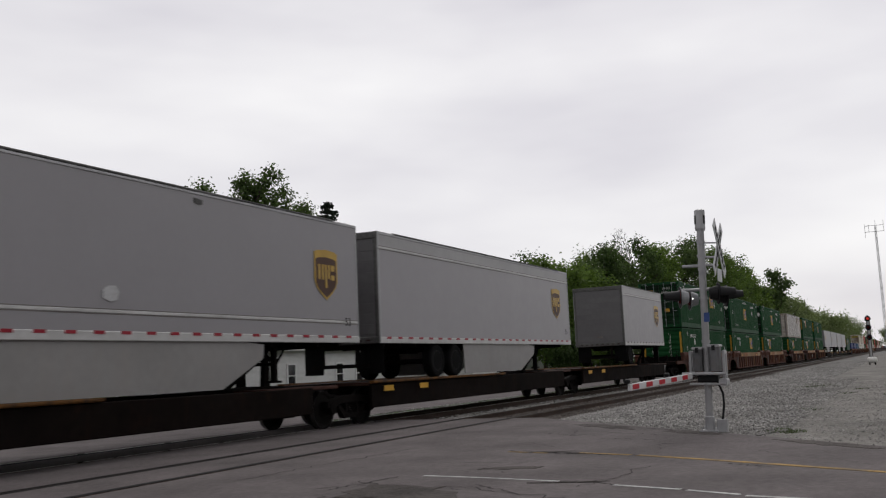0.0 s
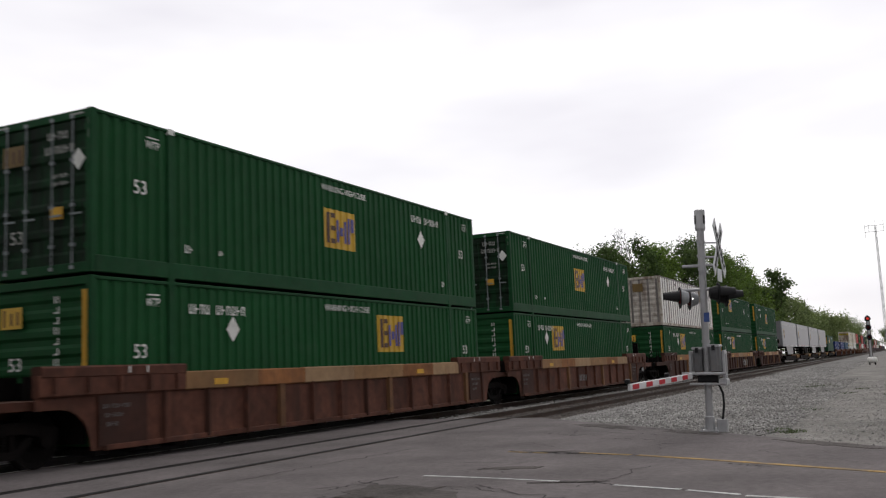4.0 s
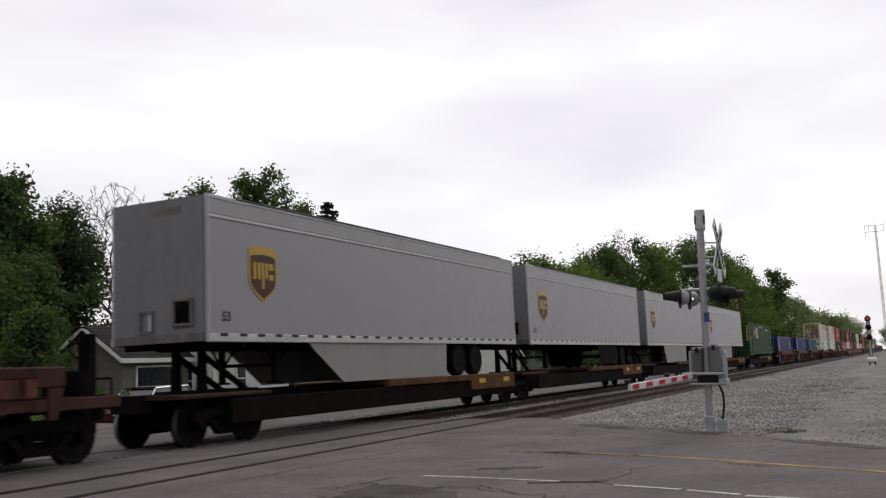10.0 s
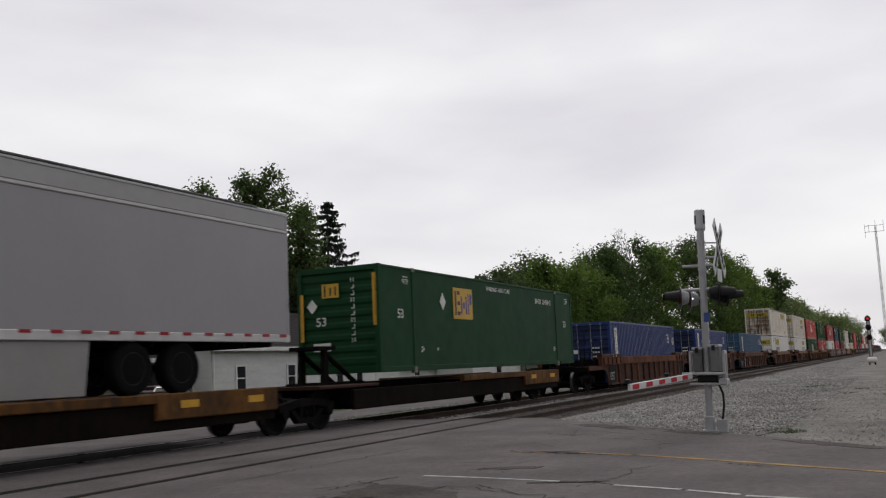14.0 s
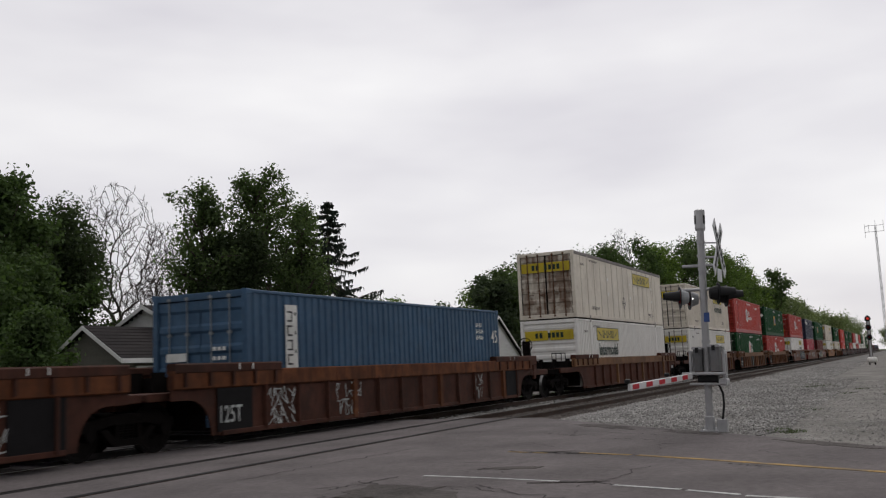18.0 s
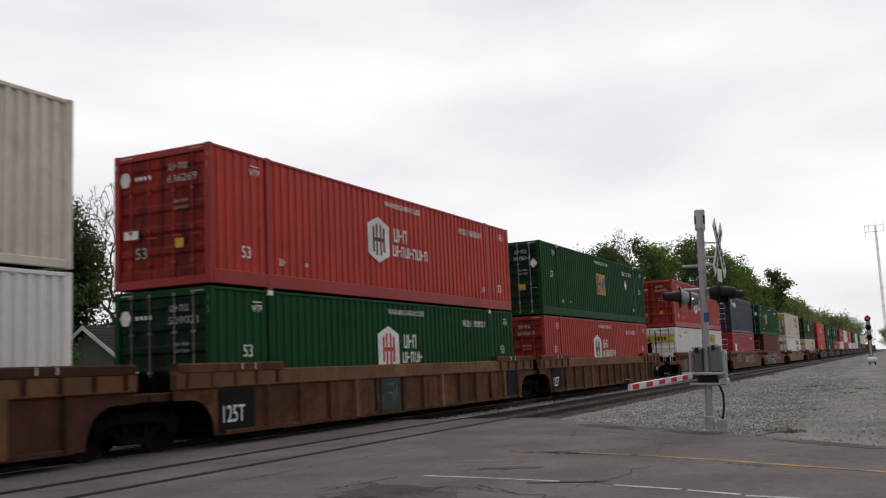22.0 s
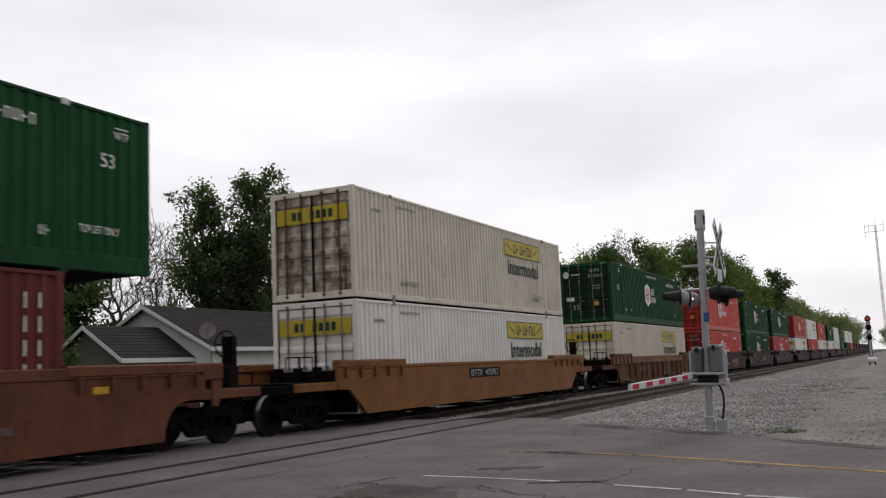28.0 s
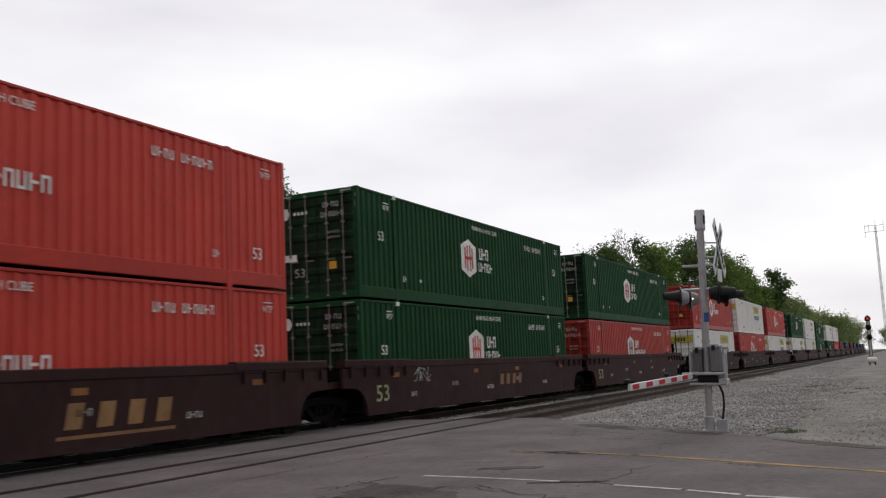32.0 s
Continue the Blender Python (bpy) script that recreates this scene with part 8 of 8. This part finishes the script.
# ---------------------------------------------------------------- trees and shrubs
BARK = material("bark", (0.085, 0.07, 0.058), 0.95, vary=0.35, grain=14, bump=0.6)
BARK_DARK = material("damp_bark", (0.045, 0.036, 0.031), 0.95, vary=0.35, grain=14)
LEAF = material("leaf_green", (0.052, 0.084, 0.028), 0.7, vary=0.3, grain=2, tint=0.28, per="island", spec=0.2)
LEAF_BRIGHT = material("leaf_spring_green", (0.092, 0.142, 0.034), 0.7, vary=0.3, grain=2, tint=0.28, per="island", spec=0.2)
LEAF_DARK = material("leaf_deep_green", (0.040, 0.058, 0.026), 0.75, vary=0.3, grain=2, tint=0.26, per="island", spec=0.2)
LEAF_MID = material("leaf_fresh_green", (0.070, 0.104, 0.040), 0.7, vary=0.3, grain=2, tint=0.28, per="island", spec=0.2)
# distance haze is mixed into this pale green for the far trees
LEAF_PALE = material("leaf_hazed_pale_green", (0.14, 0.175, 0.085), 0.8, vary=0.3, grain=2, tint=0.26, per="island", spec=0.2)
LEAF_GREY = material("leaf_dusty_green", (0.052, 0.072, 0.040), 0.8, vary=0.3, grain=2, tint=0.26, per="island", spec=0.2)
NEEDLE = material("conifer_needles", (0.026, 0.036, 0.026), 0.85, vary=0.3, tint=0.35, per="island", spec=0.15)


for leaf in (LEAF_PALE, LEAF, LEAF_MID, LEAF_BRIGHT, LEAF_DARK, LEAF_GREY):
    # light comes through the blades
    ln, ll = leaf.node_tree.nodes, leaf.node_tree.links
    shader = ln["Principled BSDF"]
    through_blade = ln.new("ShaderNodeBsdfTranslucent")
    blend = ln.new("ShaderNodeMixShader"); blend.inputs[0].default_value = 0.28
    warm = ln.new("ShaderNodeVectorMath"); warm.operation = "MULTIPLY"; warm.inputs[1].default_value = (2.0, 2.1, 1.2)
    ll.new(shader.inputs["Base Color"].links[0].from_socket, warm.inputs[0])
    ll.new(warm.outputs[0], through_blade.inputs["Color"])
    ll.new(shader.outputs[0], blend.inputs[1]); ll.new(through_blade.outputs[0], blend.inputs[2])
    ll.new(blend.outputs[0], ln["Material Output"].inputs["Surface"])


def leaves(m, c, spread, count, size, r):
    """A loose clump of small folded leaves, most of them turned outwards and up."""
    for _ in range(count):
        o = Vector((r.gauss(0, 1), r.gauss(0, 1), r.gauss(0.05, 0.8))).normalized()
        p = c + o * spread * (0.25 + 0.95 * r.random() ** 0.75)
        face = (o * 0.8 + Vector((r.gauss(0, 0.6), r.gauss(0, 0.6), 0.3 + r.gauss(0, 0.5)))).normalized()
        b = face.cross(Vector((r.gauss(0, 1), r.gauss(0, 1), r.gauss(0, 0.5)))).normalized()
        a = b.cross(face)
        s = size * r.uniform(0.55, 1.35)
        n = face * s * 0.2
        m.add([p, p + a * s * 0.8 + b * s * 0.5 + n, p + a * s * 1.5, p + a * s * 0.8 - b * s * 0.5 + n], [(0, 1, 2, 3)])


def limb(m, p, d, length, r0, r, bend=0.25, n=4):
    """A bent, tapering branch; returns the points along it."""
    pts = [p]
    for k in range(n):
        d = (d + Vector((r.uniform(-bend, bend), r.uniform(-bend, bend), r.uniform(-bend * 0.5, bend)))).normalized()
        q = p + d * length / n
        m.tube(p, q, r0 * (1 - k / (n + 0.5)), r0 * (1 - (k + 1) / (n + 0.5)), n=6, cap=False)
        p = q
        pts.append(p)
    return pts


def tree(x, y, height, radius, low, count, size, mat, seed, label, bare=False, z=-0.42, lobes=None, spread=None):
    r = random.Random(seed)
    ob = thing("tree", label, "tree", "trees beyond the tracks", m=pose(x, y, z))
    wood, crown = Mesh(), Mesh()
    top = height * (0.82 if not bare else 0.5)
    trunk = limb(wood, Vector((0, 0, 0)), Vector((0, 0, 1)), top, height * 0.02, r, 0.06, 7)
    tips = []
    n = lobes or (22 if not bare else 16)
    for k in range(n):
        u = (k + 0.5) / n
        zt = low + (top - low) * u
        j = min(int(zt / top * 7), 6)
        t = trunk[j].lerp(trunk[j + 1], zt / top * 7 - j)
        a = k * 2.4 + r.uniform(-0.4, 0.4)
        up = r.uniform(0.15, 0.7) + 0.9 * u * u
        if bare:
            up = r.uniform(0.8, 2.0)
        d = Vector((math.cos(a), math.sin(a), up)).normalized()
        reach = radius * r.uniform(0.7, 1.08) * (0.78 + 0.6 * u - 0.95 * u * u if not bare else 1.1)
        reach = min(reach, (height - t.z) / max(d.z, 0.1) * 0.96)
        pts = limb(wood, t, d, reach, height * 0.007, r, 0.28, 4)
        tips += pts[2:]
        for q in range(4 if not bare else 6):
            b = r.choice(pts[1:])
            d2 = Vector((r.uniform(-1, 1), r.uniform(-1, 1), r.uniform(-0.1, 0.9))).normalized()
            p2 = limb(wood, b, d2, reach * r.uniform(0.25, 0.5), height * 0.003, r, 0.4, 3)
            tips += p2[1:]
            if bare:
                for _ in range(4):
                    e = r.choice(p2[1:])
                    p3 = limb(wood, e, Vector((r.uniform(-1, 1), r.uniform(-1, 1), r.uniform(-0.2, 1))).normalized(), reach * r.uniform(0.12, 0.3), height * 0.0016, r, 0.4, 2)
                    tips += p3[1:]
    tips = [t for t in tips if t.z > low * 0.8]
    part("trunk", wood, BARK, ob, "dark branched trunk")
    each = max(int(count / len(tips)), 2)
    sp = spread or radius * 0.13
    for t in tips:
        leaves(crown, t, sp * r.uniform(0.55, 1.25), each, size, r)
    if mat:
        me = bpy.data.meshes.new("crown")
        me.from_pydata(crown.v, [], crown.f)
        me.materials.append(mat)
        part("crown", me, None, ob, "uneven leafy crown")
    return ob


def bare_tree(x, y, height, radius, seed, label):
    """A leafless crown: twig tips spread through a rounded space, each joined to the nearest wood below it."""
    r = random.Random(seed)
    ob = thing("tree", label, "tree", "trees beyond the tracks", m=pose(x, y, -0.42))
    fork = height * 0.36
    nodes, parent, way = [Vector((0, 0, 0))], [0], [0.0]
    for k in range(1, 9):
        nodes.append(Vector((r.gauss(0, 0.05), r.gauss(0, 0.05), fork * k / 8)))
        parent.append(k - 1)
        way.append(fork * k / 8)
    base = nodes[-1]
    mid, half = height * 0.70, height * 0.30
    tips = []
    while len(tips) < 620:
        o = Vector((r.uniform(-1, 1), r.uniform(-1, 1), r.uniform(-1, 1)))
        if o.length < 1 and r.random() < 0.25 + 0.75 * o.length:
            tips.append(Vector((o.x * radius, o.y * radius, mid + o.z * half)))
    tips.sort(key=lambda p: (p - base).length)
    for p in tips:
        best, cost = 8, 1e9
        for i in range(6, len(nodes)):
            q = nodes[i]
            c = (p - q).length + max(0, q.z - p.z + 0.1) * 0.8 + way[i] * 0.45
            if c < cost:
                best, cost = i, c
        q = nodes[best]
        gap = (p - q).length
        if gap > 0.5:
            nodes.append(q.lerp(p, 0.55) + Vector((r.gauss(0, 0.05), r.gauss(0, 0.05), -0.05 * gap)))
            parent.append(best)
            way.append(way[best] + gap * 0.55)
            best = len(nodes) - 1
        nodes.append(p)
        parent.append(best)
        way.append(way[best] + (p - nodes[best]).length)
    load = [1] * len(nodes)
    for i in range(len(nodes) - 1, 0, -1):
        load[parent[i]] += load[i]
    wood, twigs = Mesh(), Mesh()
    for i in range(1, len(nodes)):
        thick = lambda n: max(0.016, height * 0.0115 * (n / len(nodes)) ** 0.5)
        target = wood if load[i] > 25 else twigs
        target.tube(nodes[parent[i]], nodes[i], thick(min(load[parent[i]], load[i] * 1.8)), thick(load[i]), n=6 if load[i] > 25 else 4, cap=False)
        if load[i] == 1:
            for _ in range(3):
                d = (nodes[i] - nodes[parent[i]]).normalized() + Vector((r.gauss(0, 0.6), r.gauss(0, 0.6), r.gauss(0.2, 0.4)))
                e = nodes[i].lerp(nodes[parent[i]], r.random() * 0.5)
                twigs.tube(e, e + d.normalized() * r.uniform(0.2, 0.5), 0.014, 0.010, n=4, cap=False)
    part("trunk", wood, BARK_DARK, ob, "dark forking trunk")
    part("twig_crown", twigs, BARK_DARK, ob, "fine bare twigs")
    return ob


def conifer(x, y, height, radius, seed, label):
    r = random.Random(seed)
    ob = thing("tree", label, "tree", "trees beyond the tracks", m=pose(x, y, -0.42))
    wood, crown = Mesh(), Mesh()
    wood.tube((0, 0, 0), (0, 0, height * 0.95), height * 0.016, 0.02, n=8)
    levels = 27
    for k in range(levels):
        z = height * (0.12 + 0.85 * k / levels)
        reach = radius * (1 - k / levels) ** 0.95 + 0.12
        for q in range(5):
            a = q * 1.257 + k * 1.1 + r.uniform(-0.5, 0.5)
            L = reach * r.uniform(0.4, 1.15)
            z += r.uniform(-0.12, 0.12)
            droop = r.uniform(0.12, 0.34)
            p0 = Vector((0, 0, z))
            p1 = Vector((L * 0.6 * math.cos(a), L * 0.6 * math.sin(a), z - L * droop))
            p2 = Vector((L * math.cos(a), L * math.sin(a), z - L * (droop - 0.14)))
            wood.tube(p0, p1, 0.05, 0.035, n=5, cap=False)
            wood.tube(p1, p2, 0.035, 0.012, n=5, cap=False)
            for j in range(16):
                t = 0.2 + 0.8 * j / 16
                c = p0.lerp(p1, t / 0.6) if t < 0.6 else p1.lerp(p2, (t - 0.6) / 0.4)
                for _ in range(4):
                    h = r.uniform(0.16, 0.5) * (0.5 + 0.7 * reach / radius)
                    w = r.uniform(0.05, 0.10)
                    e = r.uniform(0, 6.28)
                    o = Vector((math.cos(e), math.sin(e), 0)) * w
                    s = Vector((r.gauss(0, 0.12), r.gauss(0, 0.12), 0))
                    crown.add([c + s - o, c + s + o, c + s + o * 0.3 + Vector((r.gauss(0, 0.06), r.gauss(0, 0.06), -h))], [(0, 1, 2)])
    part("trunk", wood, BARK, ob, "straight tapering trunk")
    me = bpy.data.meshes.new("crown")
    me.from_pydata(crown.v, [], crown.f)
    me.materials.append(NEEDLE)
    part("crown", me, None, ob, "drooping dark needles")


# the group behind the house
tree(47.9, 34.6, 15.9, 4.0, 5.0, 12000, 0.135, LEAF_MID, 3, "tall broadleaf tree with an open green crown", spread=0.62)
tree(43.3, 37.0, 14.3, 3.3, 4.0, 9500, 0.135, LEAF_MID, 4, "broadleaf tree with an open green crown", spread=0.6)
tree(49.9, 33.9, 14.5, 2.8, 3.0, 8500, 0.135, LEAF_MID, 5, "open green broadleaf tree", spread=0.65)
tree(44.4, 35.4, 10.8, 3.5, 1.2, 30000, 0.14, LEAF_DARK, 6, "dense dark green broadleaf tree", spread=0.9)
tree(50.6, 35.0, 9.8, 3.3, 0.8, 26000, 0.14, LEAF_DARK, 8, "rounded dark green broadleaf tree", spread=0.9)
conifer(54.9, 35.4, 14.5, 6.8, 9, "dark spruce with long drooping branches")
# left of the house
tree(29.8, 36.7, 12.5, 3.7, 2.2, 19000, 0.15, LEAF, 12, "tall green maple in full leaf", spread=0.7)
tree(28.6, 33.9, 7.6, 2.4, 1.0, 18000, 0.14, LEAF, 13, "green shrubby tree beside the small wing", spread=0.7)
tree(34.0, 38.7, 9.9, 4.2, 0.8, 70000, 0.13, LEAF_DARK, 14, "rounded dark green tree in full leaf", spread=1.1)
tree(23.3, 27.4, 4.6, 1.45, 0.3, 9000, 0.11, LEAF, 19, "small leafy green tree before the wing", spread=0.5)
tree(25.5, 33.0, 6.5, 3.0, 0.8, 15300, 0.14, LEAF, 15, "green shrubby tree beside the house", spread=0.7)
bare_tree(47.8, 48.4, 15.6, 3.4, 16, "almost bare tree with thin twigs")
bare_tree(55.3, 50.7, 14.1, 1.9, 17, "slender bare tree with thin twigs")
bare_tree(52.4, 49.6, 9.4, 2.2, 18, "small bare tree with thin twigs")
# the wood beside the track
WOOD = [
    (65.0, 36.5, 6.8, 3.6, LEAF_BRIGHT), (69.0, 33.2, 6.6, 3.4, LEAF_GREY), (73.0, 31.2, 9.8, 3.4, LEAF_GREY), (76.5, 30.2, 10.6, 3.8, LEAF), (81.0, 29.2, 11.0, 4.0, LEAF_BRIGHT),
    (86.0, 28.6, 11.1, 4.2, LEAF_BRIGHT), (91.0, 28.4, 12.1, 4.2, LEAF_BRIGHT), (96.0, 29.6, 12.9, 4.6, LEAF), (102.0, 29.6, 14.6, 5.0, LEAF_DARK), (108.0, 29.4, 15.3, 5.2, LEAF),
    (115.0, 28.8, 17.2, 5.0, LEAF_DARK), (121.0, 28.0, 18.2, 5.4, LEAF_BRIGHT), (128.0, 26.6, 17.3, 5.6, LEAF), (135.0, 24.6, 18.9, 5.2, LEAF_DARK), (142.0, 22.8, 18.0, 5.2, LEAF_BRIGHT),
    (150.0, 23.0, 17.9, 5.6, LEAF), (158.0, 22.6, 17.4, 5.6, LEAF_BRIGHT), (168.0, 21.8, 16.8, 5.0, LEAF_BRIGHT), (177.5, 20.8, 18.2, 4.6, LEAF), (188.0, 23.0, 14.4, 5.5, LEAF_BRIGHT),
    (202.0, 23.5, 14.1, 6.0, LEAF), (218.0, 22.0, 14.0, 6.0, LEAF_GREY), (234.0, 20.6, 13.8, 5.6, LEAF), (252.0, 21.5, 12.5, 6.0, LEAF_GREY), (275.0, 21.5, 13.3, 6.5, LEAF_GREY),
    (300.0, 19.5, 12.2, 6.5, LEAF), (330.0, 19.5, 12.5, 7.0, LEAF_GREY), (365.0, 18.6, 12.5, 8.0, LEAF), (410.0, 18.5, 12.6, 9.0, LEAF_GREY), (470.0, 18.0, 12.7, 9.0, LEAF),
    (150.0, 33.0, 17.1, 6.0, LEAF), (120.0, 36.0, 16.3, 6.0, LEAF_BRIGHT), (100.0, 37.0, 13.3, 5.5, LEAF), (85.0, 36.0, 9.2, 5.0, LEAF_BRIGHT),
]
WOOD_TREES = []
for k, (x, y, h, rad, mat) in enumerate(WOOD):
    # leaf colours step lighter, palest beyond 180 m, to carry the haze
    mat = LEAF_PALE if x > 180 else {LEAF: LEAF_MID, LEAF_DARK: LEAF}.get(mat, mat)
    far = x > 160
    WOOD_TREES.append(tree(x, y, h * (1.06 if 125 < x < 175 else 1.0), rad, h * 0.12, 9500 if not far else 4200, 0.20 if not far else 0.34, mat, 40 + k, {LEAF_MID: "tall green broadleaf tree in the lineside wood", LEAF_BRIGHT: "bright spring green tree in the lineside wood", LEAF: "dark green tree in the lineside wood", LEAF_GREY: "dusty green tree in the lineside wood", LEAF_PALE: "far tree in the lineside wood, haze in its pale green"}[mat], lobes=15, spread=rad * 0.23))
bare_tree(110.6, 29.6, 17.7, 1.6, 90, "dead bare tree top above the wood")


for k in range(20):
    x = 76 + k * 6.2 + (k % 3) * 1.4
    tree(x, 25.2 - 0.02 * (x - 76) + (k % 2) * 1.6, 3.6 + (k * 7 % 5) * 0.35, 2.9, 0.2, 2600, 0.2, (LEAF, LEAF_BRIGHT, LEAF_DARK)[k % 3], 300 + k, "low leafy bush at the foot of the wood", lobes=9, spread=0.9)


def shrub(x, y, w, h, mat, seed, label):
    r = random.Random(seed)
    m = Mesh()
    for _ in range(10):
        leaves(m, Vector((r.uniform(-w / 2, w / 2), r.uniform(-0.4, 0.4), r.uniform(0.15, h * 0.8))), 0.2, 130, 0.055, r)
    me = bpy.data.meshes.new("shrub")
    me.from_pydata(m.v, [], m.f)
    me.materials.append(mat)
    ob = tagged(new("shrub", me), label, "shrub", "shrubs by the house")
    ob.matrix_basis = pose(x, y, -0.42)


for k in range(7):
    shrub(33.6 + k * 1.5, 26.3, 1.6, 1.15, LEAF_GREY, 60 + k, "low clipped shrub before the house wall")
for k in range(4):
    shrub(22.6 + k * 1.5, 25.6, 2.0, 1.9, LEAF_BRIGHT, 70 + k, "bright green garden shrub")

# street beyond the tracks
m = Mesh()
m.prism([(-200, 19.4), (400, 19.4), (400, 23.4), (-200, 23.4)], 2, -0.415, -0.405)
solid("street", m, ASPHALT, "narrow grey street beyond the tracks", "street", kind="structure")

# ---------------------------------------------------------------- behind the camera: unseen trees added to shut off the low sky
# copies keep the wood's labels; they only shade the train's near side
for k, (x, y, source) in enumerate(((-34, -24, 10), (-22, -27, 13), (-10, -24, 11), (2, -27, 12), (14, -25, 13), (26, -28, 10), (38, -26, 12), (50, -29, 11), (62, -27, 13), (74, -30, 10), (-46, -22, 12), (88, -31, 12), (102, -33, 11), (-30, -36, 12), (-4, -38, 13), (20, -38, 11), (44, -39, 12))):
    copy_thing(WOOD_TREES[source], pose(x, y, -0.42, 0, 0, 70 * k))
for x, y, source in ((470, -14, 23), (520, -2, 24), (560, 6, 25), (430, -30, 22), (620, -12, 24)):
    copy_thing(WOOD_TREES[source], pose(x, y, -0.42, 0, 0, x))


# ---------------------------------------------------------------- what moves
def travel(t):
    return -16.691 * t + 0.0055 * ((t - 16) ** 2 - 256)


def motions():
    times = (0, 4, 8, 12, 16, 20, 24, 28, 32)
    for ob, s, z in MOVING:
        walk(ob, [(t, pose(s + travel(t), TRACK_Y, z)) for t in times])
    # wheels roll while they pass near; far off they are too small to be seen turning
    start = {ob: s for ob, s, z in MOVING}
    for w, car, x, dx in WHEELS:
        a = (start[car] + x - 52) / 16.75
        b = (start[car] + x - 6) / 16.65
        if b < 0.2 or a > 31.8:
            continue
        a, b = max(0, math.floor(a * 30)), min(960, math.ceil(b * 30))
        rows = [(k / 30, pose(dx, 0, WHEEL_R, 0, math.degrees(travel(k / 30) / WHEEL_R) % 360, 0)) for k in range(a, b + 1)]
        if a > 0:
            rows.insert(0, (0, rows[0][1]))
        if b < 960:
            rows.append((32, rows[-1][1]))
        walk(w, rows)


motions()
